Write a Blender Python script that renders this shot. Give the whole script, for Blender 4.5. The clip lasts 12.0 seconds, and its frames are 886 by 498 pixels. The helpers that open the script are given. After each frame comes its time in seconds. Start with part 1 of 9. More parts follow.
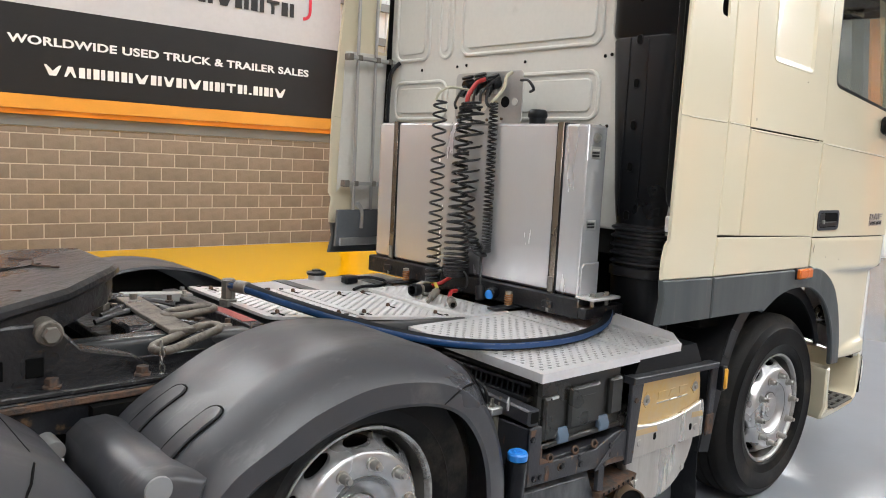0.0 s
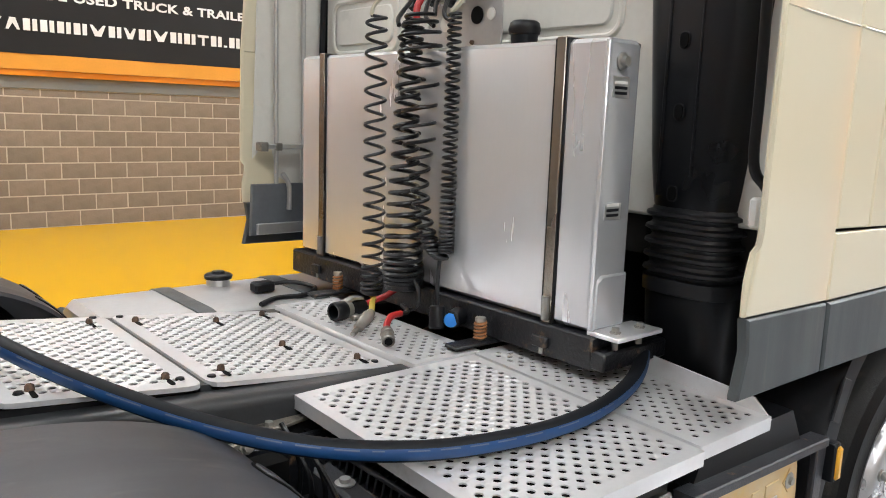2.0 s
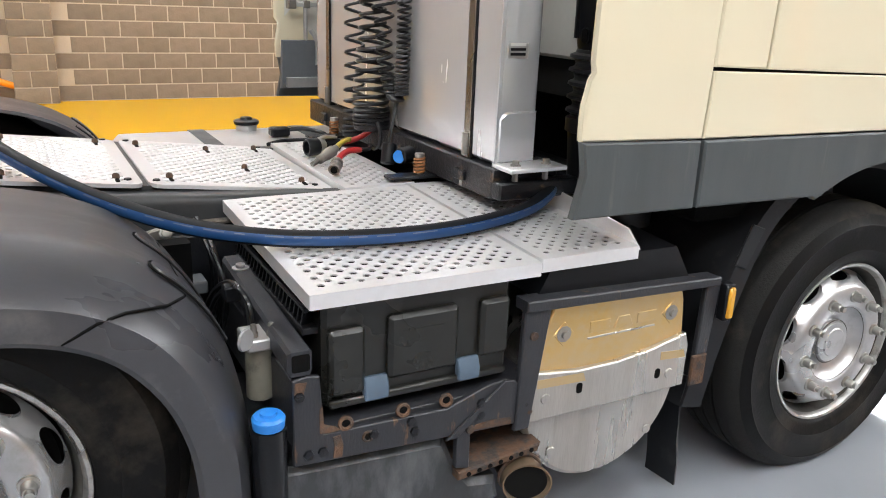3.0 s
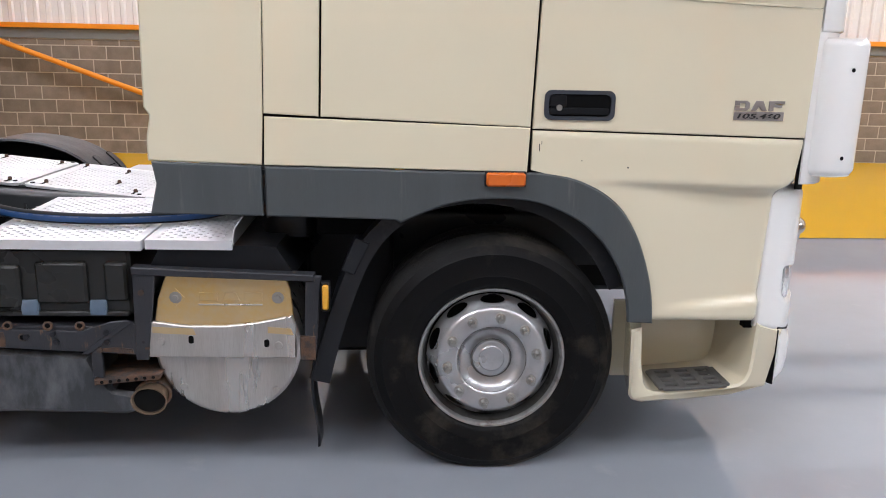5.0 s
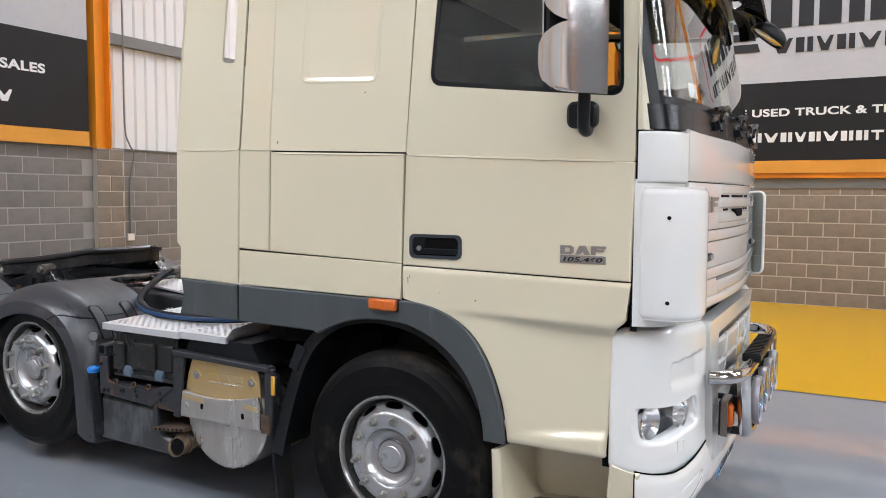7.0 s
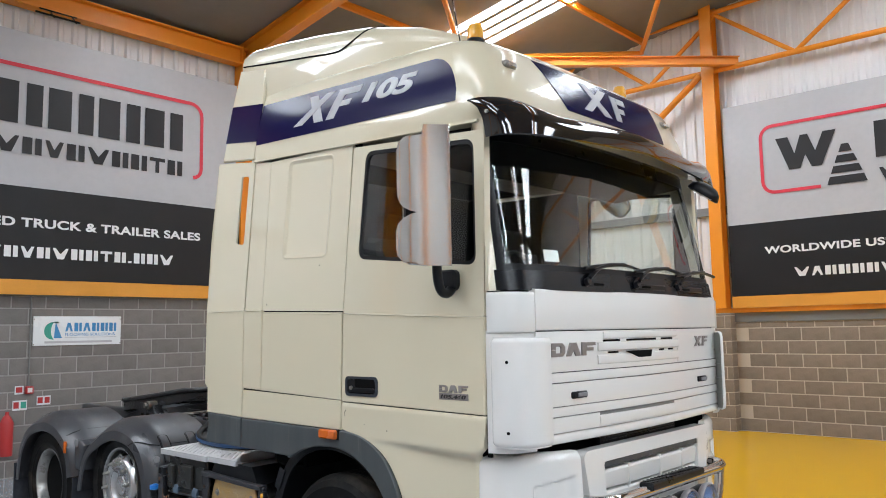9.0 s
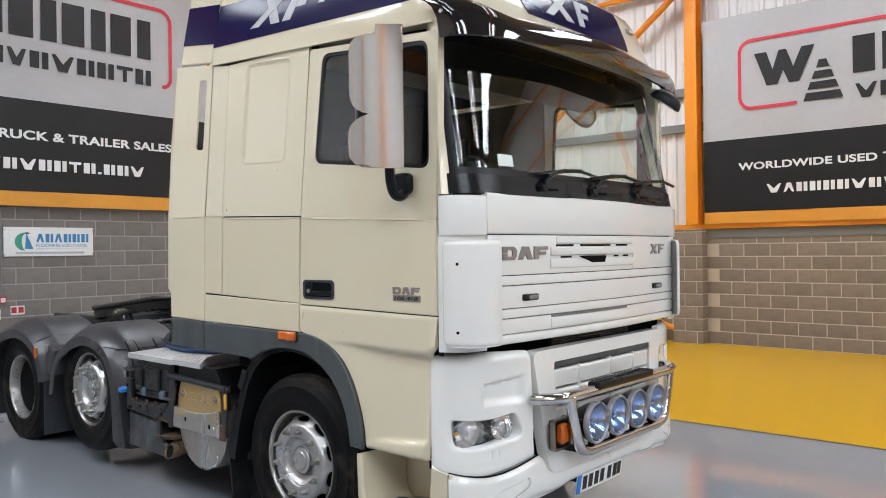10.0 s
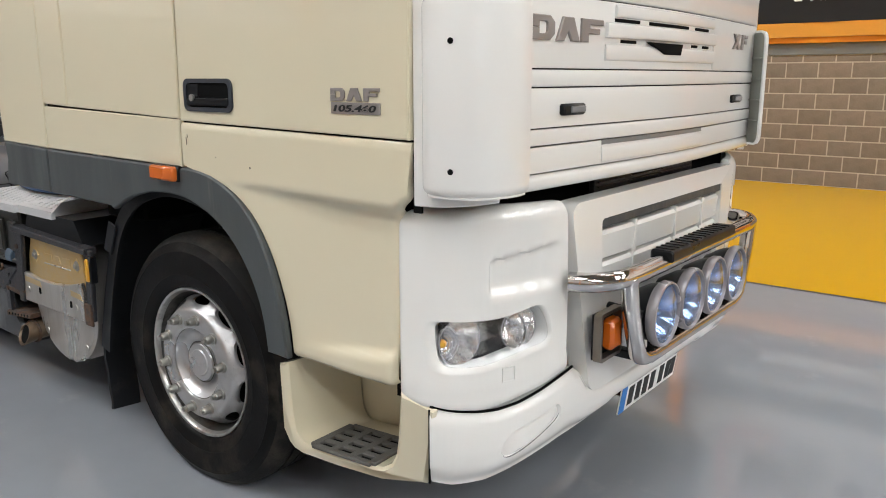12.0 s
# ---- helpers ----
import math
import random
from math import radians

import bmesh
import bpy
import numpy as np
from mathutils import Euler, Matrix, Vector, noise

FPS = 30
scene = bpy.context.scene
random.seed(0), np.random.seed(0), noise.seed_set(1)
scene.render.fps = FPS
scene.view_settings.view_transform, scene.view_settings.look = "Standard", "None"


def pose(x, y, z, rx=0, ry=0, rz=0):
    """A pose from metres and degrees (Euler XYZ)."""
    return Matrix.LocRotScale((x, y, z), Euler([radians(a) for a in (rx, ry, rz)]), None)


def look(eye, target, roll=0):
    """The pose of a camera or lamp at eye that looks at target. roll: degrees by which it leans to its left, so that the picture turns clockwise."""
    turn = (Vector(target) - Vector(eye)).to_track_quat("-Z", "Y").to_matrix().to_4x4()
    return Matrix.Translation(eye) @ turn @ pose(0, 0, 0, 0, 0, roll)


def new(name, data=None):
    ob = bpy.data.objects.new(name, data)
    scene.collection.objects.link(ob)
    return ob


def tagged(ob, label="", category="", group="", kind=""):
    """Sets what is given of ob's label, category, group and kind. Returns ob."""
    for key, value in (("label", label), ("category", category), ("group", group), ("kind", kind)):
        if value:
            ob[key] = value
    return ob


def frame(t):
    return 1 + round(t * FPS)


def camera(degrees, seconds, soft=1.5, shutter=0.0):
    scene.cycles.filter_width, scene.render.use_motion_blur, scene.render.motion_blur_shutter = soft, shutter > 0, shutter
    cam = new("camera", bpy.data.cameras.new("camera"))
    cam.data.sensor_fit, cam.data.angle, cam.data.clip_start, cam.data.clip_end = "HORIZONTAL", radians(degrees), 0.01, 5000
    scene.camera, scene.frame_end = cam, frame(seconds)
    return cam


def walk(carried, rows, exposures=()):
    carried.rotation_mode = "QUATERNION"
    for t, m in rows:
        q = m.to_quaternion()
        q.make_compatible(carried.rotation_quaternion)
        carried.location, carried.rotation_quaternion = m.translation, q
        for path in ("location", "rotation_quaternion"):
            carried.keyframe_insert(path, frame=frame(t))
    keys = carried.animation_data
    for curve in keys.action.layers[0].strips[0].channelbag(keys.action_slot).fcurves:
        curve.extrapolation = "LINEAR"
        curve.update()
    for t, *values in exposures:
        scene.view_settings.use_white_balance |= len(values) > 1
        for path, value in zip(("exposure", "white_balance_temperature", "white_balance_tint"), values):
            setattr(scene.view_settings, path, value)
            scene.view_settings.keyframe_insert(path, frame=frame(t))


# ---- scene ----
cam = camera(59.0, 12.0, 1.0)
PATH = [
    (0, (-4.097, -3.022, 1.751), (-2.772, -1.543, 1.513), 2.9),
    (0.5, (-3.631, -2.691, 1.728), (-2.313, -1.207, 1.479), 2.9),
    (1, (-3.268, -2.335, 1.697), (-1.959, -0.849, 1.417), 2.7),
    (1.5, (-3.011, -2.154, 1.701), (-1.722, -0.66, 1.377), 2.7),
    (2, (-2.904, -2.098, 1.707), (-1.625, -0.598, 1.371), 2.0),
    (2.5, (-2.75, -2.355, 1.661), (-1.599, -0.787, 1.199), 2.0),
    (3, (-2.475, -2.731, 1.605), (-1.552, -1.066, 0.991), 2.3),
    (3.5, (-2.081, -3.14, 1.646), (-1.343, -1.383, 1.039), 1.8),
    (3.7, (-1.903, -3.316, 1.646), (-1.22, -1.528, 1.065), 2.1),
    (5.3, (-0.024, -4.194, 1.67), (-0.067, -2.239, 1.251), 0.7),
    (5.5, (0.206, -4.217, 1.681), (0.056, -2.257, 1.314), 0.5),
    (6, (0.798, -4.325, 1.707), (0.395, -2.383, 1.451), 0.5),
    (6.5, (1.362, -4.332, 1.696), (0.725, -2.446, 1.5), 1.0),
    (7, (1.944, -4.274, 1.733), (1.001, -2.516, 1.596), 0.3),
    (7.5, (2.504, -4.31, 1.776), (1.354, -2.674, 1.742), -0.5),
    (7.7, (2.702, -4.32, 1.798), (1.496, -2.724, 1.836), -0.6),
    (9.3, (3.622, -4.152, 1.8), (2.287, -2.678, 2.009), -0.9),
    (9.5, (3.646, -4.138, 1.766), (2.316, -2.652, 1.919), -0.9),
    (10, (3.673, -4.098, 1.72), (2.364, -2.586, 1.722), -0.7),
    (10.5, (3.614, -4.0, 1.679), (2.328, -2.474, 1.542), -0.5),
    (11, (3.307, -3.696, 1.622), (2.049, -2.164, 1.357), -0.3),
    (11.5, (2.952, -3.261, 1.57), (1.721, -1.728, 1.207), -0.2),
    (12, (2.518, -2.834, 1.562), (1.309, -1.299, 1.134), -0.1),
]

EXPOSURES = [(0.0, 0.36, 6450, 9), (1.5, 0.38, 6400, 9), (2.5, 0.42, 6550, 9), (3.0, 0.62, 6500, 10), (3.7, 0.46, 6300, 15), (5.5, 0.07, 6100, 14), (6.5, 0.08, 6050, 12), (7.5, 0.04, 6080, 10), (9.3, -0.12, 5950, 8), (10.5, -0.02, 6250, 9), (12.0, 0.0, 6550, 9)]
walk(cam, [(t, look(e, g, r)) for t, e, g, r in PATH], EXPOSURES)

# ---- world and light: a closed hall, daylight through roof lights ----
world = bpy.data.worlds.new("sky_world")
scene.world = world
world.use_nodes = True
wn = world.node_tree.nodes
sky = wn.new("ShaderNodeTexSky")
sky.sky_type, sky.sun_disc = "NISHITA", False
sky.sun_elevation, sky.sun_rotation = radians(40), radians(200)
wn["Background"].inputs["Strength"].default_value = 0.12
world.node_tree.links.new(sky.outputs[0], wn["Background"].inputs["Color"])

# hall planes
REAR_X, LEFT_Y, FRONT_X, RIGHT_Y = -7.66, 9.53, 20.0, -10.5
EAVE, RIDGE_X, RIDGE_Z = 6.75, 6.2, 8.9


def roof_z(x):
    if x <= RIDGE_X:
        return EAVE + (RIDGE_Z - EAVE) * (x - REAR_X) / (RIDGE_X - REAR_X)
    return RIDGE_Z - (RIDGE_Z - EAVE) * (x - RIDGE_X) / (FRONT_X - RIDGE_X)


# roof lights: (centre x, centre y, length along the slope)
ROOF_LIGHTS = [(x, y, 4.6) for x in (-4.2, 2.2, 10.4, 15.6) for y in (-7.4, -4.4, 1.6 if x < 0 else 3.5, 6.5)]
LIGHT_W = 1.15
# energies tuned lamp by lamp for brightness: weak above the truck, strong along the sides
LIGHT_E = {(2.2, 3.5): 50.0, (2.2, -4.4): 95.0, (2.2, 6.5): 300.0, (2.2, -7.4): 255.0, (-4.2, 1.6): 150.0, (-4.2, 6.5): 470.0, (-4.2, -4.4): 255.0, (-4.2, -7.4): 390.0, (10.4, -4.4): 330.0, (10.4, 3.5): 260.0, (10.4, -7.4): 470.0}
for lx, ly, ln in ROOF_LIGHTS:
    ld = bpy.data.lights.new("roof_light", "AREA")
    ld.shape, ld.size, ld.size_y = "RECTANGLE", ln, LIGHT_W
    ld.energy, ld.color = LIGHT_E.get((lx, ly), 380.0), (0.965, 0.985, 1.0)
    lo = new("roof_light", ld)
    slope = math.degrees(math.atan2(RIDGE_Z - EAVE, RIDGE_X - REAR_X)) * (-1 if lx < RIDGE_X else 1)
    lo.matrix_world = pose(lx, ly, roof_z(lx) - 0.03, 0, slope, 0)


# ---- materials ----
def mix_rgb(nt, fac, a, b):
    n = nt.nodes.new("ShaderNodeMix")
    n.data_type = "RGBA"
    for sock, val in ((n.inputs[0], fac), (n.inputs[6], a), (n.inputs[7], b)):
        if isinstance(val, (int, float)):
            sock.default_value = val
        elif isinstance(val, (tuple, list)):
            sock.default_value = (*val[:3], 1)
        else:
            nt.links.new(val, sock)
    return n.outputs[2]


def ramp(nt, src, lo, hi, a=0.0, b=1.0):
    n = nt.nodes.new("ShaderNodeMapRange")
    n.inputs[1].default_value, n.inputs[2].default_value = lo, hi
    n.inputs[3].default_value, n.inputs[4].default_value = a, b
    nt.links.new(src, n.inputs[0])
    return n.outputs[0]


def noise_tex(nt, scale, detail=4.0, stretch=None, rough=0.55):
    co = nt.nodes.new("ShaderNodeTexCoord")
    n = nt.nodes.new("ShaderNodeTexNoise")
    n.inputs["Scale"].default_value, n.inputs["Detail"].default_value = scale, detail
    n.inputs["Roughness"].default_value = rough
    src = co.outputs["Object"]
    if stretch:
        mp = nt.nodes.new("ShaderNodeMapping")
        mp.inputs["Scale"].default_value = stretch
        nt.links.new(src, mp.inputs["Vector"])
        src = mp.outputs[0]
    nt.links.new(src, n.inputs["Vector"])
    return n.outputs[0]


def make_mat(name, base, rough=0.5, metal=0.0, dark=None, big=1.3, fine=45.0, var=0.25, grime=None, grime_lo=0.55, grime_hi=0.75,
             bump=0.0, bump_scale=80.0, coat=0.0, rvar=0.12, stretch=None, island=0.0, spec=0.5, grime_scale=5.0):
    """A surface with colour variation at two scales, roughness variation, optional grime and relief."""
    m = bpy.data.materials.new(name)
    m.use_nodes = True
    nt = m.node_tree
    bs = nt.nodes["Principled BSDF"]
    dark = dark or tuple(c * 0.72 for c in base)
    n1, n2 = noise_tex(nt, big, 5.0, stretch), noise_tex(nt, fine, 3.0, stretch)
    col = mix_rgb(nt, ramp(nt, n1, 0.35, 0.7, 0, var * 2), base, dark)
    col = mix_rgb(nt, ramp(nt, n2, 0.4, 0.7, 0, var), col, dark)
    if grime:
        g = ramp(nt, noise_tex(nt, grime_scale, 8.0, stretch, 0.65), grime_lo, grime_hi)
        col = mix_rgb(nt, g, col, grime)
    if island:
        oi = nt.nodes.new("ShaderNodeObjectInfo")
        geo = nt.nodes.new("ShaderNodeNewGeometry")
        add = nt.nodes.new("ShaderNodeMath")
        add.operation = "ADD"
        nt.links.new(oi.outputs["Random"], add.inputs[0])
        nt.links.new(geo.outputs["Random Per Island"], add.inputs[1])
        fr = nt.nodes.new("ShaderNodeMath")
        fr.operation = "FRACT"
        nt.links.new(add.outputs[0], fr.inputs[0])
        hsv = nt.nodes.new("ShaderNodeHueSaturation")
        nt.links.new(ramp(nt, fr.outputs[0], 0, 1, 1 - island, 1 + island), hsv.inputs["Value"])
        nt.links.new(col, hsv.inputs["Color"])
        col = hsv.outputs[0]
    nt.links.new(col, bs.inputs["Base Color"])
    nt.links.new(ramp(nt, n1, 0.3, 0.7, max(0.02, rough - rvar), min(1, rough + rvar)), bs.inputs["Roughness"])
    bs.inputs["Metallic"].default_value = metal
    bs.inputs["Specular IOR Level"].default_value = spec
    if coat:
        bs.inputs["Coat Weight"].default_value, bs.inputs["Coat Roughness"].default_value = coat, 0.04
    if bump:
        bn = nt.nodes.new("ShaderNodeBump")
        bn.inputs["Strength"].default_value, bn.inputs["Distance"].default_value = bump, 0.01
        nt.links.new(noise_tex(nt, bump_scale, 4.0, stretch), bn.inputs["Height"])
        nt.links.new(bn.outputs[0], bs.inputs["Normal"])
    return m


def glass_mat(name, tint, rough=0.0, ior=1.45):
    m = bpy.data.materials.new(name)
    m.use_nodes = True
    bs = m.node_tree.nodes["Principled BSDF"]
    bs.inputs["Base Color"].default_value = (*tint, 1)
    bs.inputs["Transmission Weight"].default_value, bs.inputs["Roughness"].default_value, bs.inputs["IOR"].default_value = 1.0, rough, ior
    return m


CREAM = make_mat("cream_paint", (0.672, 0.610, 0.445), 0.34, spec=0.5, coat=1.0, var=0.04, big=0.5, fine=8, rvar=0.05, dark=(0.648, 0.584, 0.420))
WHITE = make_mat("white_paint", (0.80, 0.795, 0.765), 0.32, spec=0.5, coat=1.0, var=0.04, big=0.5, fine=8, rvar=0.05, dark=(0.765, 0.755, 0.72))
CABBACK = make_mat("cab_back_paint", (0.66, 0.65, 0.60), 0.4, var=0.12, grime=(0.42, 0.41, 0.37), grime_lo=0.6, grime_hi=0.9)
NAVY = make_mat("navy_vinyl", (0.010, 0.009, 0.055), 0.14, var=0.1, spec=0.16, rvar=0.03)
SILVER = make_mat("silver_vinyl", (0.40, 0.405, 0.42), 0.4, var=0.1)
GREYPL = make_mat("grey_plastic", (0.062, 0.071, 0.074), 0.50, var=0.25, bump=0.04, bump_scale=400, grime=(0.14, 0.14, 0.13), grime_lo=0.6, grime_hi=0.95, stretch=(6, 6, 0.6))
MUDPL = make_mat("mudguard_plastic", (0.046, 0.050, 0.060), 0.52, var=0.35, spec=0.20, bump=0.10, bump_scale=240, grime=(0.098, 0.100, 0.108), grime_lo=0.54, grime_hi=0.86, grime_scale=3.4)
MGUARD = make_mat("weathered_mudguard_plastic", (0.041, 0.042, 0.048), 0.36, var=0.30, spec=0.58, stretch=(1.0, 3.0, 1.0), bump=0.06, bump_scale=240, grime=(0.112, 0.109, 0.108), grime_lo=0.58, grime_hi=0.82, grime_scale=5.0)
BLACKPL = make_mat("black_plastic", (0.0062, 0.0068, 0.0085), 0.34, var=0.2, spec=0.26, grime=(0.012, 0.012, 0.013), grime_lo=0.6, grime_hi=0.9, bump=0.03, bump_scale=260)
DUCTPL = make_mat("air_duct_plastic", (0.0115, 0.012, 0.0145), 0.36, var=0.25, spec=0.5, bump=0.03, bump_scale=200)
# near-black for seams, and for shade painted into gaps, holes and recesses
SEAMSHADE = make_mat("dark_seam_shade", (0.004, 0.004, 0.004), 0.9, spec=0.1, var=0.1)
RUBBER = make_mat("tyre_rubber", (0.0055, 0.0053, 0.0054), 0.50, spec=0.12, var=0.3, bump=0.10, bump_scale=120, grime=(0.056, 0.047, 0.037), grime_lo=0.53, grime_hi=0.80, grime_scale=3.4)
TREADM = make_mat("dusty_tread", (0.014, 0.0135, 0.013), 0.75, spec=0.2, var=0.3, bump=0.25, bump_scale=150, grime=(0.075, 0.063, 0.048), grime_lo=0.52, grime_hi=0.78, grime_scale=3.2)
CHASSIS = make_mat("chassis_paint", (0.0090, 0.0098, 0.0125), 0.34, var=0.4, spec=0.4, grime=(0.13, 0.078, 0.042), grime_lo=0.58, grime_hi=0.68, bump=0.3, grime_scale=17)
RAILP = make_mat("worn_rail_paint", (0.034, 0.036, 0.038), 0.36, var=0.3, spec=0.5, grime=(0.10, 0.062, 0.036), grime_lo=0.70, grime_hi=0.78, grime_scale=7, bump=0.08, bump_scale=60)
FRAMEP = make_mat("dusty_frame_paint", (0.027, 0.028, 0.033), 0.45, var=0.4, spec=0.45, stretch=(3, 3, 0.7), grime=(0.17, 0.095, 0.048), grime_lo=0.62, grime_hi=0.72, grime_scale=11, bump=0.15)
SPRINGO = make_mat("rusty_orange_spring", (0.36, 0.15, 0.05), 0.55, var=0.4, fine=120)
PASSIV = make_mat("gold_passivated_steel", (0.46, 0.36, 0.17), 0.4, metal=0.6, var=0.3)
GREASE = make_mat("greasy_steel", (0.016, 0.016, 0.018), 0.32, var=0.5, spec=0.6, grime=(0.050, 0.046, 0.042), grime_lo=0.56, grime_hi=0.80, grime_scale=9, bump=0.6, bump_scale=30)
RUST = make_mat("rusty_steel", (0.115, 0.062, 0.036), 0.85, var=0.5, fine=140, grime=(0.04, 0.033, 0.030), grime_lo=0.45, grime_hi=0.6, grime_scale=22, bump=0.4, bump_scale=90)
ALU = make_mat("tread_aluminium", (0.80, 0.80, 0.81), 0.36, metal=0.60, var=0.15, rvar=0.08, grime=(0.50, 0.485, 0.45), grime_lo=0.60, grime_hi=0.88, grime_scale=9)
TANKALU = make_mat("brushed_aluminium", (0.75, 0.765, 0.80), 0.24, metal=0.64, var=0.12, rvar=0.06, stretch=(1, 2.5, 0.5), big=2.0, fine=40, dark=(0.66, 0.67, 0.69))
FUELALU = make_mat("dull_aluminium", (0.60, 0.60, 0.60), 0.42, metal=0.8, var=0.2)
CHROME = make_mat("polished_steel", (0.64, 0.62, 0.605), 0.05, metal=1.0, var=0.04, rvar=0.04)
STEEL = make_mat("steel_fitting", (0.42, 0.41, 0.38), 0.38, metal=0.85, var=0.3)
WHEELP = make_mat("silver_wheel_paint", (0.47, 0.47, 0.475), 0.32, metal=0.72, var=0.16, grime=(0.27, 0.26, 0.24), grime_lo=0.54, grime_hi=0.85, grime_scale=14)
RIMST = make_mat("rim_steel", (0.44, 0.435, 0.42), 0.34, metal=0.8, var=0.35, grime=(0.10, 0.085, 0.07), grime_lo=0.52, grime_hi=0.75, grime_scale=16)
SHIELD = make_mat("heat_shield_steel", (0.55, 0.53, 0.50), 0.33, metal=0.78, var=0.35, stretch=(6, 6, 0.5), dark=(0.36, 0.335, 0.30), grime=(0.26, 0.22, 0.17), grime_lo=0.60, grime_hi=0.85)
FITTING = make_mat("dull_fitting", (0.24, 0.225, 0.20), 0.45, metal=0.6, var=0.4, grime=(0.08, 0.07, 0.06), grime_scale=30)
FILTERM = make_mat("filter_can", (0.22, 0.21, 0.17), 0.5, var=0.4, grime=(0.06, 0.05, 0.04), grime_scale=18)
DIRTYPL = make_mat("dirty_black_plastic", (0.036, 0.039, 0.043), 0.42, var=0.45, stretch=(2.2, 2.2, 0.9), grime=(0.17, 0.18, 0.19), grime_lo=0.46, grime_hi=0.82, grime_scale=3.0, bump=0.05)
EXHAUST = make_mat("browned_steel", (0.15, 0.115, 0.08), 0.5, metal=0.5, var=0.4, dark=(0.16, 0.10, 0.06))
HEATED = make_mat("heat_tinted_steel", (0.66, 0.40, 0.09), 0.33, metal=0.7, var=0.5, dark=(0.58, 0.46, 0.28), big=2.6)
AMBER = make_mat("amber_lens", (0.66, 0.14, 0.012), 0.2, var=0.15, coat=0.4)
BEACON = make_mat("beacon_amber", (0.72, 0.36, 0.02), 0.25, var=0.15, coat=0.4)
BLUECAP = make_mat("blue_plastic", (0.02, 0.20, 0.62), 0.4, var=0.1)
REDHOSE = make_mat("red_sleeve", (0.42, 0.02, 0.02), 0.45, var=0.15)
YELHOSE = make_mat("yellow_sleeve", (0.52, 0.40, 0.05), 0.5, var=0.15)
IVORY = make_mat("ivory_sleeve", (0.52, 0.50, 0.38), 0.55, var=0.15)
CABLE = make_mat("cable_black", (0.0085, 0.009, 0.0105), 0.32, var=0.15, spec=0.35)
CABLEG = make_mat("cable_charcoal", (0.026, 0.029, 0.033), 0.40, var=0.15, spec=0.35)
HOSEBLK = make_mat("hose_rubber", (0.009, 0.010, 0.0125), 0.55, spec=0.16, var=0.3, fine=200)
HOSEBLUE = make_mat("hose_blue_stripe", (0.005, 0.048, 0.155), 0.42, var=0.3, fine=90)
LATCH = make_mat("latch_blue_grey", (0.085, 0.125, 0.175), 0.5, var=0.3)
REFLECT = make_mat("reflector_grey", (0.23, 0.23, 0.235), 0.35, var=0.1)
LAMPREF = make_mat("lamp_reflector", (0.80, 0.81, 0.83), 0.10, metal=1.0, var=0.05)
LAMPGREY = make_mat("lamp_housing", (0.40, 0.395, 0.385), 0.08, metal=1.0, var=0.2)
LAMPBOWL = make_mat("headlamp_reflector", (0.86, 0.85, 0.83), 0.05, metal=1.0, var=0.06, fine=120, bump=0.14, bump_scale=70)
LENS = glass_mat("lamp_lens", (0.97, 0.98, 1.0))
LENSBLUE = glass_mat("spot_lens", (0.58, 0.74, 1.0), 0.05)
WINDOW = glass_mat("cab_glass", (0.80, 0.85, 0.83))
SCREEN = glass_mat("windscreen_glass", (0.87, 0.92, 0.89))
VISOR = make_mat("smoked_visor", (0.010, 0.009, 0.010), 0.06, var=0.05, rvar=0.03, coat=0.6)
TRIMIN = make_mat("cab_trim", (0.013, 0.0125, 0.012), 0.8, var=0.2, spec=0.3)
PLATEW = make_mat("plate_white", (0.78, 0.78, 0.76), 0.4, var=0.05)
INK = make_mat("black_ink", (0.01, 0.01, 0.01), 0.5, var=0.1)
BADGE = make_mat("badge_metal", (0.30, 0.27, 0.255), 0.35, metal=0.35, var=0.15)
LINING = make_mat("pale_grey_plastic", (0.30, 0.305, 0.27), 0.55, var=0.15)
FLAPRUB = make_mat("mud_flap_rubber", (0.011, 0.012, 0.0145), 0.42, var=0.4, spec=0.3, grime=(0.05, 0.05, 0.05), grime_lo=0.58, grime_hi=0.85, grime_scale=7)
STRAPST = make_mat("strap_steel", (0.30, 0.265, 0.225), 0.26, metal=0.9, var=0.3)
SPOTRIM = make_mat("lamp_rim", (0.36, 0.345, 0.365), 0.30, metal=0.4, var=0.15)
DUSTY = make_mat("dusty_bare_steel", (0.19, 0.168, 0.142), 0.55, metal=0.3, var=0.5, big=5, grime=(0.050, 0.042, 0.036), grime_lo=0.50, grime_hi=0.66, grime_scale=24, bump=0.3, bump_scale=80)
BOXPL = make_mat("moulded_box_plastic", (0.0155, 0.0155, 0.0138), 0.32, var=0.3, spec=0.45, bump=0.04, bump_scale=200, grime=(0.03, 0.029, 0.026), grime_lo=0.58, grime_hi=0.9)
BARREL = make_mat("dark_rim_barrel", (0.13, 0.125, 0.115), 0.45, metal=0.5, var=0.4, grime=(0.035, 0.03, 0.026), grime_lo=0.5, grime_hi=0.7, grime_scale=14)
DARKWALL = make_mat("dark_unseen_wall_paint", (0.16, 0.165, 0.17), 0.6, var=0.2, big=0.5)
MIRRORC = make_mat("polished_cover", (0.60, 0.575, 0.56), 0.13, metal=1.0, var=0.05, rvar=0.03, bump=0.03, bump_scale=5)
STEPG = make_mat("worn_step_plastic", (0.095, 0.090, 0.082), 0.6, var=0.35, bump=0.2, bump_scale=200)
REDWORN = make_mat("worn_red_paint", (0.30, 0.055, 0.045), 0.6, var=0.4, grime=(0.10, 0.08, 0.065), grime_lo=0.5, grime_hi=0.7, grime_scale=16)
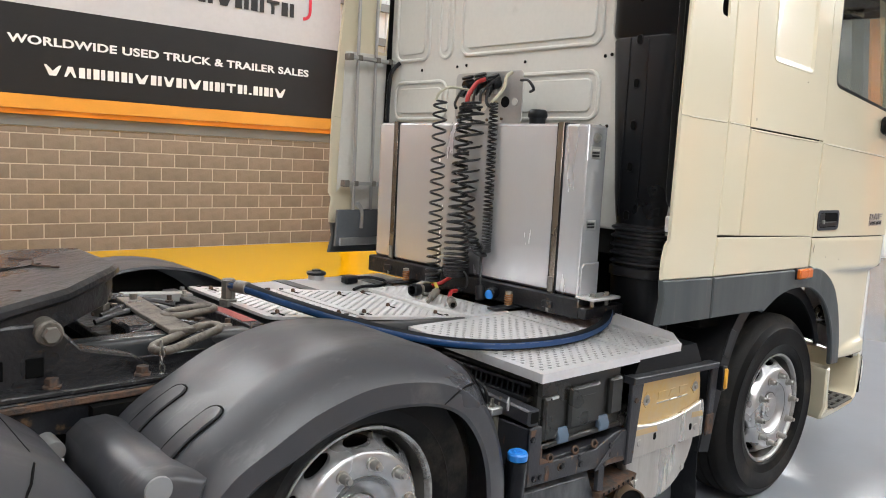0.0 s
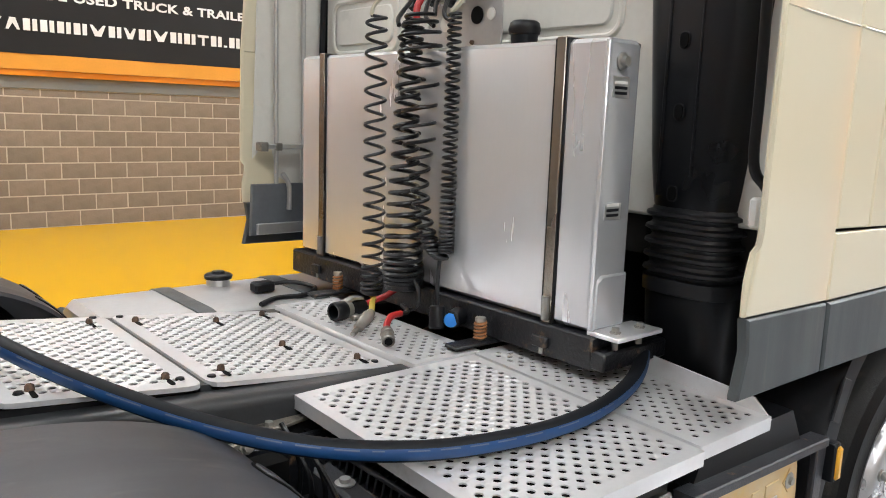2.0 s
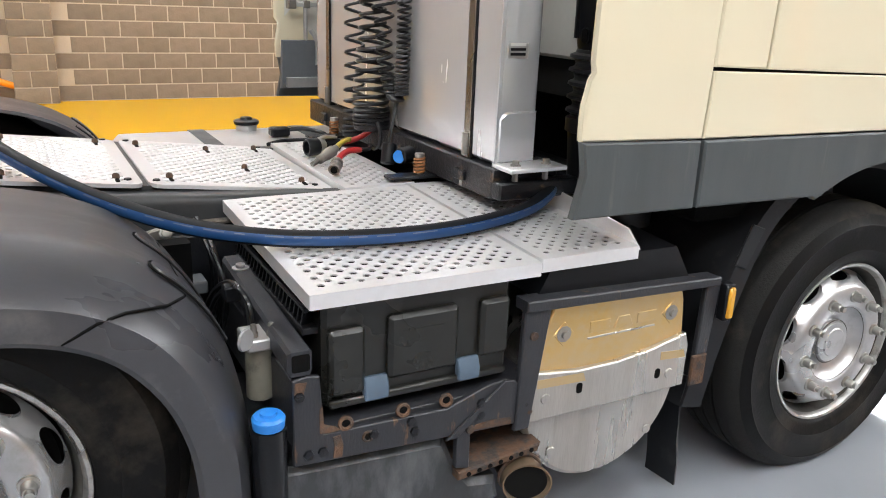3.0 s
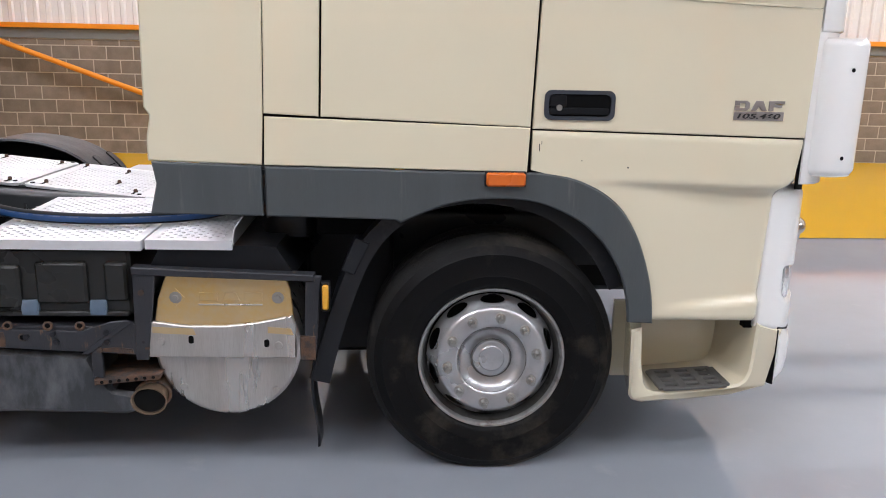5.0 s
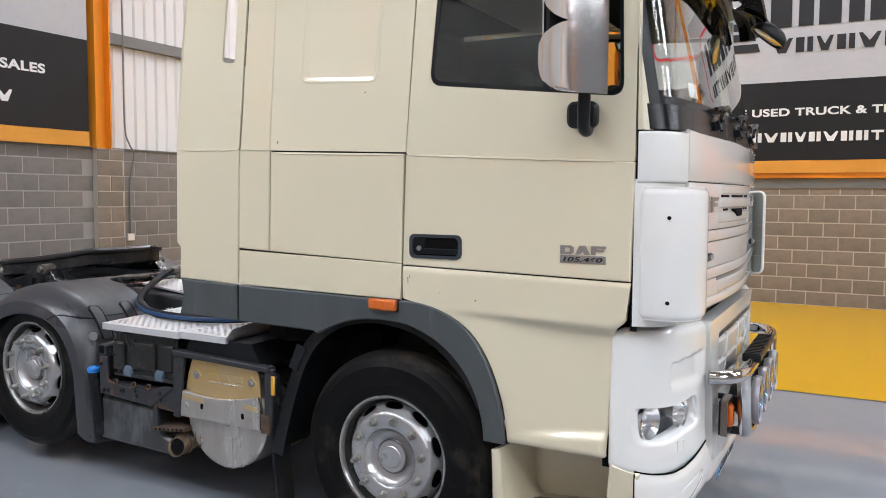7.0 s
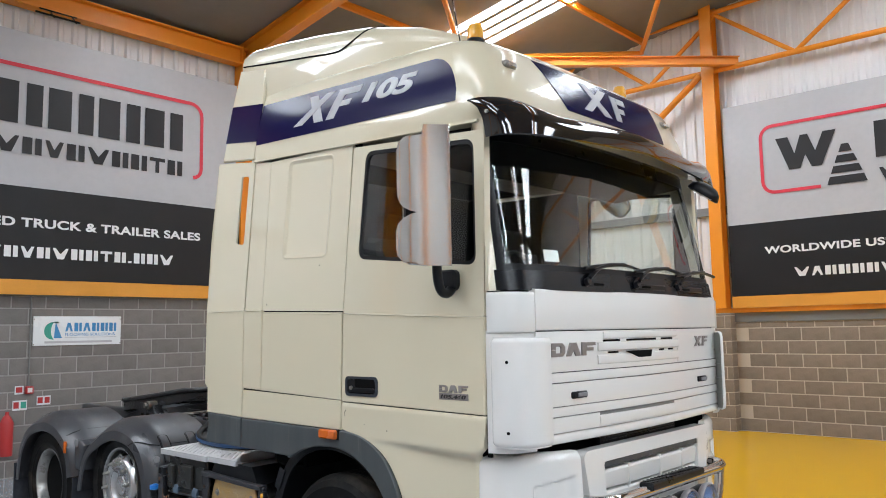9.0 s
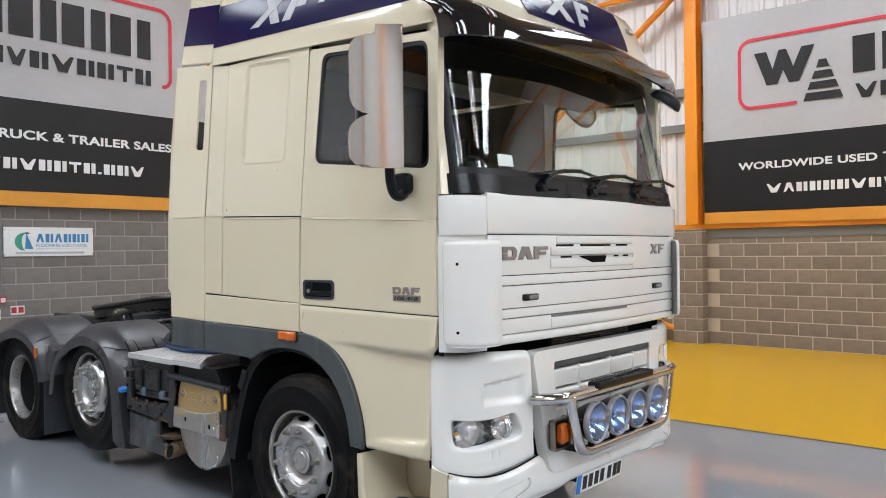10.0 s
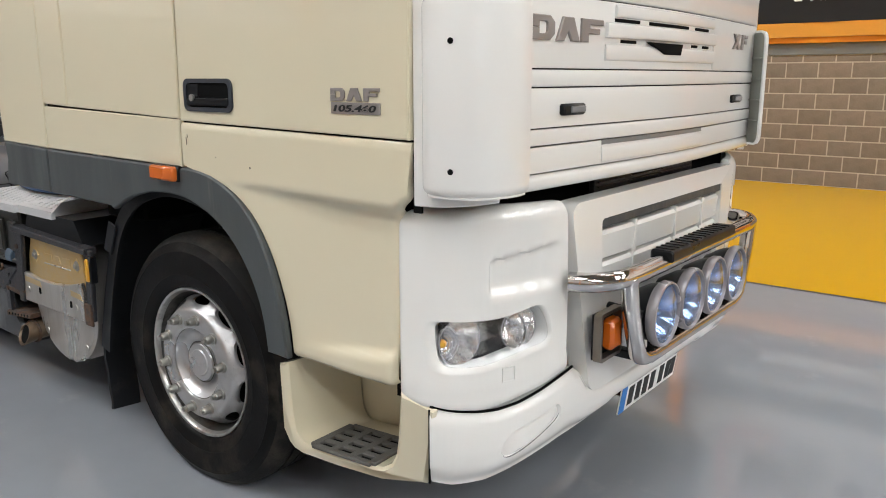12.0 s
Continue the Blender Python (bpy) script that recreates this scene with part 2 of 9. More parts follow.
FOOTG = make_mat("weathered_grey_plastic", (0.115, 0.125, 0.135), 0.55, var=0.3, grime=(0.17, 0.175, 0.18), grime_lo=0.55, grime_hi=0.85)
LABELW = make_mat("white_label", (0.72, 0.71, 0.69), 0.5, var=0.05)

FLOORG = make_mat("grey_epoxy", (0.290, 0.308, 0.342), 0.09, var=0.10, big=0.45, fine=5, rvar=0.03, coat=0.45, grime=(0.355, 0.37, 0.395), grime_lo=0.62, grime_hi=0.82, grime_scale=2.2)
FLOORY = make_mat("yellow_epoxy", (0.60, 0.325, 0.001), 0.16, var=0.07, big=0.4, fine=3, rvar=0.02, spec=0.14, dark=(0.55, 0.285, 0.001))
LINE = make_mat("black_joint", (0.025, 0.022, 0.020), 0.6, var=0.2)
BLOCK = make_mat("concrete_block", (0.262, 0.218, 0.174), 0.92, var=0.34, big=5.0, fine=60, bump=0.45, bump_scale=90, island=0.10, spec=0.2, dark=(0.168, 0.138, 0.110))
BLOCKG = make_mat("grey_concrete_block", (0.225, 0.208, 0.192), 0.92, var=0.32, big=5.0, fine=60, bump=0.45, bump_scale=90, island=0.10, spec=0.2, dark=(0.150, 0.138, 0.127))
JOINTG = make_mat("grey_joint", (0.36, 0.342, 0.322), 0.95, var=0.2, bump=0.3, bump_scale=150, spec=0.2)
MORTAR = make_mat("mortar", (0.52, 0.455, 0.37), 0.95, var=0.2, bump=0.3, bump_scale=150, spec=0.2)
BAND = make_mat("painted_band", (0.17, 0.175, 0.17), 0.7, var=0.15)
CLAD = make_mat("white_cladding", (0.74, 0.73, 0.72), 0.55, var=0.08, big=0.6)
ORANGE = make_mat("orange_steel", (0.78, 0.275, 0.010), 0.42, var=0.12, big=2.0, dark=(0.68, 0.23, 0.008))
RAILG = make_mat("grey_rail", (0.22, 0.22, 0.215), 0.5, metal=0.3, var=0.15)
MUTED = make_mat("dull_wall_paint", (0.50, 0.495, 0.475), 0.7, var=0.15, big=0.5)
ROOFM = make_mat("roof_sheet", (0.22, 0.217, 0.21), 0.8, var=0.12)
BANSIL = make_mat("banner_silver", (0.47, 0.47, 0.485), 0.45, var=0.25, big=0.7, fine=20, stretch=(0.5, 0.5, 9), dark=(0.38, 0.38, 0.40))
BANBLK = make_mat("banner_black", (0.0125, 0.0122, 0.0135), 0.45, var=0.3, big=0.9, spec=0.35, bump=0.15, bump_scale=4)
BANORG = make_mat("banner_orange", (0.72, 0.32, 0.035), 0.5, var=0.2, big=1.5)
BANRED = make_mat("banner_red", (0.62, 0.035, 0.06), 0.5, var=0.1)
BANINK = make_mat("banner_ink", (0.022, 0.022, 0.024), 0.5, var=0.1, spec=0.35)
BANWHT = make_mat("banner_white", (0.80, 0.80, 0.80), 0.5, var=0.05)
SIGNW = make_mat("sign_white", (0.78, 0.80, 0.80), 0.3, var=0.03)
SIGNBLUE = make_mat("sign_blue", (0.05, 0.24, 0.50), 0.4, var=0.05)
SIGNGRN = make_mat("sign_green", (0.05, 0.33, 0.24), 0.4, var=0.05)
SIGNRED = make_mat("sign_red", (0.42, 0.03, 0.03), 0.4, var=0.05)
GALV = make_mat("galvanised_steel", (0.48, 0.48, 0.47), 0.42, metal=0.7, var=0.2)


# ---- mesh building ----
class Shape:
    """Collects vertices and faces of one mesh."""

    def __init__(self):
        self.v, self.f = [], []

    def add(self, verts, faces):
        n = len(self.v)
        self.v += [tuple(p) for p in verts]
        self.f += [tuple(i + n for i in f) for f in faces]
        return self

    def box(self, x0, x1, y0, y1, z0, z1, c=0.004):
        """A box with chamfered edges."""
        lo, hi = (x0, y0, z0), (x1, y1, z1)
        c = min(c, (x1 - x0) * 0.4, (y1 - y0) * 0.4, (z1 - z0) * 0.4)
        idx, verts = {}, []
        for sx in (0, 1):
            for sy in (0, 1):
                for sz in (0, 1):
                    s = (sx, sy, sz)
                    for a in range(3):
                        p = [0, 0, 0]
                        for k in range(3):
                            p[k] = (hi[k] if s[k] else lo[k]) + (0 if k == a else (-c if s[k] else c))
                        idx[s, a] = len(verts)
                        verts.append(p)
        faces = []
        for a in range(3):
            b, d = (a + 1) % 3, (a + 2) % 3
            for side in (0, 1):
                q = []
                for u, w in ((0, 0), (1, 0), (1, 1), (0, 1)):
                    s = [0, 0, 0]
                    s[a], s[b], s[d] = side, u, w
                    q.append(idx[tuple(s), a])
                faces.append(q if side else q[::-1])
            for u in (0, 1):
                for w in (0, 1):
                    s0, s1 = [0, 0, 0], [0, 0, 0]
                    s0[a], s1[a] = 0, 1
                    s0[b] = s1[b] = u
                    s0[d] = s1[d] = w
                    s0, s1 = tuple(s0), tuple(s1)
                    q = [idx[s0, b], idx[s1, b], idx[s1, d], idx[s0, d]]
                    faces.append(q if u == w else q[::-1])
        for sx in (0, 1):
            for sy in (0, 1):
                for sz in (0, 1):
                    s = (sx, sy, sz)
                    q = [idx[s, 0], idx[s, 1], idx[s, 2]]
                    faces.append(q if (sx + sy + sz) % 2 else q[::-1])
        return self.add(verts, faces)

    def loft(self, rings, closed=True, cap=True, wrap=False):
        n, k = len(rings[0]), len(rings)
        verts = [p for r in rings for p in r]
        faces = []
        for i in range(k if wrap else k - 1):
            j2 = (i + 1) % k
            for j in range(n if closed else n - 1):
                faces.append((i * n + j, i * n + (j + 1) % n, j2 * n + (j + 1) % n, j2 * n + j))
        if cap and closed and not wrap:
            faces += [tuple(range(n))[::-1], tuple(range((k - 1) * n, k * n))]
        return self.add(verts, faces)

    def lathe(self, profile, centre, axis=(0, 1, 0), seg=32, cap=True, closed=False):
        """Turns (radius, height) pairs round an axis."""
        q = Vector((0, 0, 1)).rotation_difference(Vector(axis))
        rings = []
        for r, h in profile:
            rings.append([Vector(centre) + q @ Vector((r * math.cos(a), r * math.sin(a), h)) for a in (2 * math.pi * i / seg for i in range(seg))])
        return self.loft(rings, True, cap, closed)

    def cyl(self, p0, p1, r, seg=16, c=0.0, r2=None):
        p0, p1 = Vector(p0), Vector(p1)
        ln, r2 = (p1 - p0).length, r if r2 is None else r2
        prof = [(r - c, 0), (r, c), (r2, ln - c), (r2 - c, ln)] if c else [(r, 0), (r2, ln)]
        return self.lathe(prof, p0, (p1 - p0).normalized(), seg)

    def tube(self, pts, r, seg=8, closed=False, cap=True):
        pts = [Vector(p) for p in pts]
        n, rings = len(pts), []
        up = None
        for i, p in enumerate(pts):
            t = (pts[(i + 1) % n] - pts[i - 1]) if closed else (pts[min(i + 1, n - 1)] - pts[max(i - 1, 0)])
            t.normalize()
            if up is None:
                up = t.orthogonal().normalized()
            else:
                up = (up - t * up.dot(t)).normalized()
            side = t.cross(up)
            rr = r[i] if isinstance(r, (list, tuple)) else r
            rings.append([p + (up * math.cos(a) + side * math.sin(a)) * rr for a in (2 * math.pi * k / seg for k in range(seg))])
        return self.loft(rings, True, cap and not closed, closed)

    def prism(self, outline, axis, a, b, c=0.0):
        """Extrudes a 2D outline along x (y, z), y (x, z) or z (x, y), with a chamfer of c."""
        def at(p, h):
            return (h, p[0], p[1]) if axis == "x" else (p[0], h, p[1]) if axis == "y" else (p[0], p[1], h)
        rings = [(outline, a), (outline, b)]
        if c:
            ins = inset(outline, c)
            s = 1 if b > a else -1
            rings = [(ins, a), (outline, a + s * c), (outline, b - s * c), (ins, b)]
        return self.loft([[at(p, h) for p in o] for o, h in rings])

    def pierced(self, outer, inner, axis, a, b):
        """A plate with an opening; both outlines have the same number of points."""
        def at(p, h):
            return (h, p[0], p[1]) if axis == "x" else (p[0], h, p[1]) if axis == "y" else (p[0], p[1], h)
        rings = [[at(p, a) for p in outer], [at(p, b) for p in outer], [at(p, b) for p in inner], [at(p, a) for p in inner]]
        return self.loft(rings, True, False, True)

    def moved(self, fn):
        self.v = [tuple(fn(*p)) for p in self.v]
        return self

    def mirrored(self):
        self.v = [(x, -y, z) for x, y, z in self.v]
        self.f = [f[::-1] for f in self.f]
        return self

    def mesh(self, name, mat, smooth=True, angle=38):
        me = bpy.data.meshes.new(name)
        me.from_pydata(self.v, [], self.f)
        bm = bmesh.new()
        bm.from_mesh(me)
        bmesh.ops.remove_doubles(bm, verts=bm.verts, dist=1e-5)
        bmesh.ops.recalc_face_normals(bm, faces=bm.faces)
        bm.to_mesh(me)
        bm.free()
        if smooth:
            me.polygons.foreach_set("use_smooth", [True] * len(me.polygons))
            me.set_sharp_from_angle(angle=radians(angle))
        me.materials.append(mat)
        return me


def inset(outline, c):
    n, out = len(outline), []
    area = sum(outline[i][0] * outline[(i + 1) % n][1] - outline[(i + 1) % n][0] * outline[i][1] for i in range(n))
    s = 1 if area > 0 else -1
    for i in range(n):
        p, a, b = (Vector(outline[k][:2]) for k in (i, i - 1, (i + 1) % n))
        d1, d2 = (p - a).normalized(), (b - p).normalized()
        n1, n2 = Vector((-d1.y, d1.x)) * s, Vector((-d2.y, d2.x)) * s
        m = (n1 + n2)
        m = m / max(0.4, m.dot(n1)) if m.length > 1e-6 else n1
        out.append(tuple(p + m * c))
    return out


def rrect(x0, x1, y0, y1, r, n=5):
    """A rectangle with rounded corners, counter-clockwise."""
    r = min(r, (x1 - x0) / 2.01, (y1 - y0) / 2.01)
    pts = []
    for cx, cy, a0 in ((x1 - r, y0 + r, -90), (x1 - r, y1 - r, 0), (x0 + r, y1 - r, 90), (x0 + r, y0 + r, 180)):
        for i in range(n):
            a = radians(a0 + 90 * i / (n - 1))
            pts.append((cx + r * math.cos(a), cy + r * math.sin(a)))
    return pts


def rquad(p, r, n=5):
    """A quadrilateral (counter-clockwise corners from lower right) with rounded corners."""
    pts = []
    for i in range(4):
        c, a, b = Vector(p[i]), Vector(p[i - 1]), Vector(p[(i + 1) % 4])
        u, w = (a - c).normalized() * r, (b - c).normalized() * r
        for k in range(n):
            t = k / (n - 1)
            pts.append(tuple(c + u * (1 - t) ** 2 + w * t ** 2))
    return pts


def arc(cx, cy, rx, ry, a0, a1, n):
    return [(cx + rx * math.cos(radians(a0 + (a1 - a0) * i / (n - 1))), cy + ry * math.sin(radians(a0 + (a1 - a0) * i / (n - 1)))) for i in range(n)]


def curve_pts(ctrl, n=8):
    """A smooth line through the control points."""
    P = [Vector(c) for c in ctrl]
    out = []
    for i in range(len(P) - 1):
        p0, p1, p2, p3 = P[max(i - 1, 0)], P[i], P[i + 1], P[min(i + 2, len(P) - 1)]
        for k in range(n):
            t = k / n
            out.append(0.5 * ((2 * p1) + (p2 - p0) * t + (2 * p0 - 5 * p1 + 4 * p2 - p3) * t * t + (3 * p1 - p0 - 3 * p2 + p3) * t ** 3))
    return out + [P[-1]]


def part(name, shape, mat, parent, label="", smooth=True, angle=38):
    ob = new(name, shape.mesh(name, mat, smooth, angle))
    ob.parent = parent
    if label:
        tagged(ob, label)
    return ob


def thing(name, label, category, shape=None, mat=None, group="", kind="", at=(0, 0, 0)):
    ob = new(name, shape.mesh(name, mat) if shape else None)
    ob.location = at
    return tagged(ob, label, category, group, kind)


def lettering(name, text, height, width, depth, mat, parent, m, spacing=1.0, shear=0.0, heavy=0.0):
    """Built-in font text turned into a mesh, fitted to a width and cap height, standing in its own xy plane, then placed by m."""
    cu = bpy.data.curves.new(name, "FONT")
    cu.body, cu.extrude, cu.space_character, cu.shear, cu.offset = text, 0.01, spacing, shear, heavy
    tmp = bpy.data.objects.new(name, cu)
    scene.collection.objects.link(tmp)
    dg = bpy.context.evaluated_depsgraph_get()
    me = bpy.data.meshes.new_from_object(tmp.evaluated_get(dg))
    bpy.data.objects.remove(tmp)
    co = np.array([v.co[:] for v in me.vertices])
    lo, hi = co.min(0), co.max(0)
    co = (co - lo) / (hi - lo + 1e-9) * np.array([width, height, depth])
    me.vertices.foreach_set("co", co.ravel())
    me.update()
    me.materials.clear()
    me.materials.append(mat)
    ob = new(name, me)
    ob.parent = parent
    ob.matrix_basis = m
    return ob

# ---- the hall ----
def structure(name, shape, mat, label, parent=None, smooth=True):
    ob = new(name, shape.mesh(name, mat, smooth))
    ob.parent = parent
    return tagged(ob, label, kind="structure") if not parent else ob


EDGE_Y = 3.25
s = Shape().box(REAR_X - 0.3, FRONT_X + 0.3, RIGHT_Y - 0.3, EDGE_Y, -0.2, 0.0, 0.0)
structure("floor", s, FLOORG, "glossy grey epoxy floor of the hall")
s = Shape().box(REAR_X - 0.3, FRONT_X + 0.3, EDGE_Y + 0.045, LEFT_Y + 0.3, -0.2, 0.0, 0.0)
structure("floor_border", s, FLOORY, "bright yellow epoxy floor border along the wall")
s = Shape().box(REAR_X - 0.3, FRONT_X + 0.3, EDGE_Y, EDGE_Y + 0.045, -0.2, 0.0005, 0.0)
structure("floor_joint", s, LINE, "dark joint between grey and yellow floor")

BLK, CRS = 0.44, 0.2205
LEFT_TOP, REAR_TOP = 1.87, 2.37


def wall_core(name, x0, x1, y0, y1, top, label, mat=MORTAR):
    return structure(name, Shape().box(x0, x1, y0, y1, -0.1, top, 0.0), mat, label, None, False)


wall_left = wall_core("wall_left", REAR_X - 0.3, FRONT_X, LEFT_Y + 0.003, LEFT_Y + 0.25, LEFT_TOP, "concrete block wall with pale mortar joints, side of the hall")
wall_rear = wall_core("wall_rear", REAR_X - 0.25, REAR_X - 0.003, RIGHT_Y, LEFT_Y + 0.25, REAR_TOP, "grey concrete block wall with flush joints, end of the hall", JOINTG)
# unseen end wall, coloured dark so that the windscreen reflects less
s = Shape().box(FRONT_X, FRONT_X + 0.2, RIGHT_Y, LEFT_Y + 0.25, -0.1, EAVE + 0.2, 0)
structure("wall_front", s, DARKWALL, "unseen end wall closing the hall, painted dark to darken reflections")
structure("wall_base", Shape().box(FRONT_X - 0.06, FRONT_X, RIGHT_Y, LEFT_Y, -0.1, 2.2, 0), BLOCK, "plain block base of the closing wall")
structure("wall_base", Shape().box(REAR_X, FRONT_X, RIGHT_Y, RIGHT_Y + 0.06, -0.1, 2.2, 0), BLOCK, "plain block base of the wall behind")
s = Shape().box(REAR_X - 0.25, FRONT_X + 0.2, RIGHT_Y - 0.2, RIGHT_Y, -0.1, RIDGE_Z + 0.2, 0)
structure("wall_right", s, MUTED, "unseen end wall closing the hall, painted dark to darken reflections behind")

# corrugated sheets above the block work
def corrugated(along, lo, hi, base, z0, top, sign):
    """Trapezoid sheeting; along 'x' or 'y', ribs towards sign of the other axis."""
    s, pts, u = Shape(), [], lo
    while u < hi:
        for du, d in ((0, 0), (0.10, 0), (0.125, 0.03), (0.175, 0.03)):
            pts.append((u + du, d))
        u += 0.2
    pts = [p for p in pts if p[0] <= hi]
    r0, r1 = [], []
    for u, d in pts:
        w = base + sign * d
        zt = top(u) if callable(top) else top
        r0.append((u, w, z0) if along == "x" else (w, u, z0))
        r1.append((u, w, zt) if along == "x" else (w, u, zt))
    return s.loft([r0, r1], False, False)


s = corrugated("x", REAR_X - 0.02, FRONT_X, LEFT_Y + 0.12, 2.06, lambda u: roof_z(u) + 0.05, -1)
structure("cladding_left", s, CLAD, "white corrugated steel wall cladding above the block wall", None, False)
s = corrugated("y", RIGHT_Y, LEFT_Y + 0.1, REAR_X - 0.12, REAR_TOP - 0.02, EAVE + 0.05, 1)
structure("cladding_rear", s, CLAD, "white corrugated steel cladding on the end wall", None, False)

# band, flashing and horizontal rails
s = Shape().box(REAR_X, FRONT_X, LEFT_Y - 0.015, LEFT_Y + 0.2, LEFT_TOP, 2.035, 0.004)
structure("wall_band", s, BAND, "grey painted band on top of the block wall")
s = Shape().box(REAR_X, FRONT_X, LEFT_Y - 0.06, LEFT_Y + 0.14, 2.035, 2.115, 0.004)
structure("wall_beam", s, ORANGE, "orange steel beam along the top of the block wall")
s = Shape().box(REAR_X - 0.14, REAR_X + 0.03, RIGHT_Y, LEFT_Y, REAR_TOP, REAR_TOP + 0.02, 0.003)
structure("wall_flashing", s, RAILG, "grey metal flashing on the end wall")
for z in (3.80, 4.45):
    s = Shape().box(REAR_X, FRONT_X, LEFT_Y + 0.02, LEFT_Y + 0.10, z, z + 0.15, 0.006)
    structure("sheeting_rail", s, RAILG, "grey horizontal sheeting rail on the cladding")
for z in (3.88,):
    s = Shape().box(REAR_X - 0.10, REAR_X - 0.01, RIGHT_Y, LEFT_Y, z, z + 0.16, 0.006)
    structure("sheeting_rail", s, RAILG, "grey horizontal sheeting rail on the end wall")

# roof with openings for the roof lights: one mesh of sheets, laid round the openings
s = Shape()
def roof_strip(x0, x1, y0, y1):
    if x1 - x0 > 1e-4 and y1 - y0 > 1e-4:
        s.add([(x0, y0, roof_z(x0)), (x1, y0, roof_z(x1)), (x1, y1, roof_z(x1)), (x0, y1, roof_z(x0)),
               (x0, y0, roof_z(x0) + 0.06), (x1, y0, roof_z(x1) + 0.06), (x1, y1, roof_z(x1) + 0.06), (x0, y1, roof_z(x0) + 0.06)],
              [(0, 1, 2, 3), (7, 6, 5, 4), (0, 4, 5, 1), (1, 5, 6, 2), (2, 6, 7, 3), (3, 7, 4, 0)])


CX = math.cos(math.atan2(RIDGE_Z - EAVE, RIDGE_X - REAR_X))
xs = sorted({r[0] for r in ROOF_LIGHTS})
ys = sorted({r[1] for r in ROOF_LIGHTS})
edge = REAR_X - 0.2
for lx in xs + [None]:
    half = ROOF_LIGHTS[0][2] / 2 * CX
    nxt = lx - half if lx is not None else FRONT_X + 0.2
    if edge < RIDGE_X < nxt:
        roof_strip(edge, RIDGE_X, RIGHT_Y - 0.2, LEFT_Y + 0.2)
        roof_strip(RIDGE_X, nxt, RIGHT_Y - 0.2, LEFT_Y + 0.2)
    else:
        roof_strip(edge, nxt, RIGHT_Y - 0.2, LEFT_Y + 0.2)
    if lx is None:
        break
    y = RIGHT_Y - 0.2
    for ly in [r[1] for r in ROOF_LIGHTS if r[0] == lx]:
        roof_strip(lx - half, lx + half, y, ly - LIGHT_W / 2)
        y = ly + LIGHT_W / 2
    roof_strip(lx - half, lx + half, y, LEFT_Y + 0.2)
    edge = lx + half
structure("ceiling", s, ROOFM, "grey underside of the sheet roof with roof lights", None, False)
GLAZE = bpy.data.materials.new("roof_light_sheet")
GLAZE.use_nodes = True
gb = GLAZE.node_tree.nodes["Principled BSDF"]
gb.inputs["Base Color"].default_value = (0.8, 0.82, 0.82, 1)
gb.inputs["Emission Color"].default_value, gb.inputs["Emission Strength"].default_value = (0.93, 0.97, 1.0, 1), 4.0
for lx, ly, ln in ROOF_LIGHTS:
    half = ln / 2 * CX
    s = Shape()
    s.add([(x, y, roof_z(x) + dz) for dz in (0.03, 0.036) for x, y in ((lx - half, ly - LIGHT_W / 2), (lx + half, ly - LIGHT_W / 2), (lx + half, ly + LIGHT_W / 2), (lx - half, ly + LIGHT_W / 2))],
          [(0, 1, 2, 3), (7, 6, 5, 4), (0, 4, 5, 1), (1, 5, 6, 2), (2, 6, 7, 3), (3, 7, 4, 0)])
    structure("roof_window", s, GLAZE, "translucent daylight sheet in the roof", None, False)

for lx, ly, ln in ROOF_LIGHTS:
    half = ln / 2 * CX
    bars = Shape()
    for k in (-0.42, -0.14, 0.14, 0.42):
        rings = [[(x, ly + k + w, roof_z(x) + dz) for w, dz in ((-0.045, -0.075), (0.045, -0.075), (0.030, -0.045), (-0.030, -0.045))] for x in (lx - half, lx + half)]
        bars.loft(rings)
    structure("roof_light_ribs", bars, RAILG, "grey ribs under a daylight sheet", None, False)


# steel frame
def beam(p0, p1, w, h):
    """An I-beam between two points, h deep in its upright plane."""
    p0, p1 = Vector(p0), Vector(p1)
    t = (p1 - p0).normalized()
    up = Vector((0, 0, 1)) if abs(t.z) < 0.95 else Vector((0, 1, 0))
    side = t.cross(up).normalized()
    up = side.cross(t)
    s = Shape()
    tf, tw = h * 0.09, w * 0.1
    for u0, u1, v0, v1 in ((-w / 2, w / 2, -h / 2, -h / 2 + tf), (-w / 2, w / 2, h / 2 - tf, h / 2), (-tw / 2, tw / 2, -h / 2 + tf, h / 2 - tf)):
        ring = [(u0, v0), (u1, v0), (u1, v1), (u0, v1)]
        s.loft([[p + side * a + up * b for a, b in ring] for p in (p0, p1)])
    return s


def strut(p0, p1, r):
    return Shape().cyl(p0, p1, r, 12)


def steel(name, shape, label):
    return structure(name, shape, ORANGE, label)


COLX = -2.08
steel("column", beam((COLX, LEFT_Y - 0.10, 2.115), (COLX, LEFT_Y - 0.10, 8.0), 0.22, 0.24), "orange steel column on the block pier")
steel("column", beam((4.45, LEFT_Y - 0.36, 0.0), (4.45, LEFT_Y - 0.36, 8.7), 0.24, 0.30), "orange steel column standing on the yellow floor")
steel("column", beam((REAR_X + 0.12, LEFT_Y - 0.14, 2.05), (REAR_X + 0.12, LEFT_Y - 0.14, 6.7), 0.20, 0.24), "orange steel corner column")
for x in (-2.08, 4.45, 11.0, 17.0):
    steel("column", beam((x, RIGHT_Y + 0.22, 0.0), (x, RIGHT_Y + 0.22, roof_z(x)), 0.24, 0.30), "orange steel column of the hall frame")
for y in (-8.0, -2.0, 4.0):
    steel("column", beam((FRONT_X - 0.2, y, 0.0), (FRONT_X - 0.2, y, EAVE), 0.24, 0.30), "orange steel column of the hall frame")
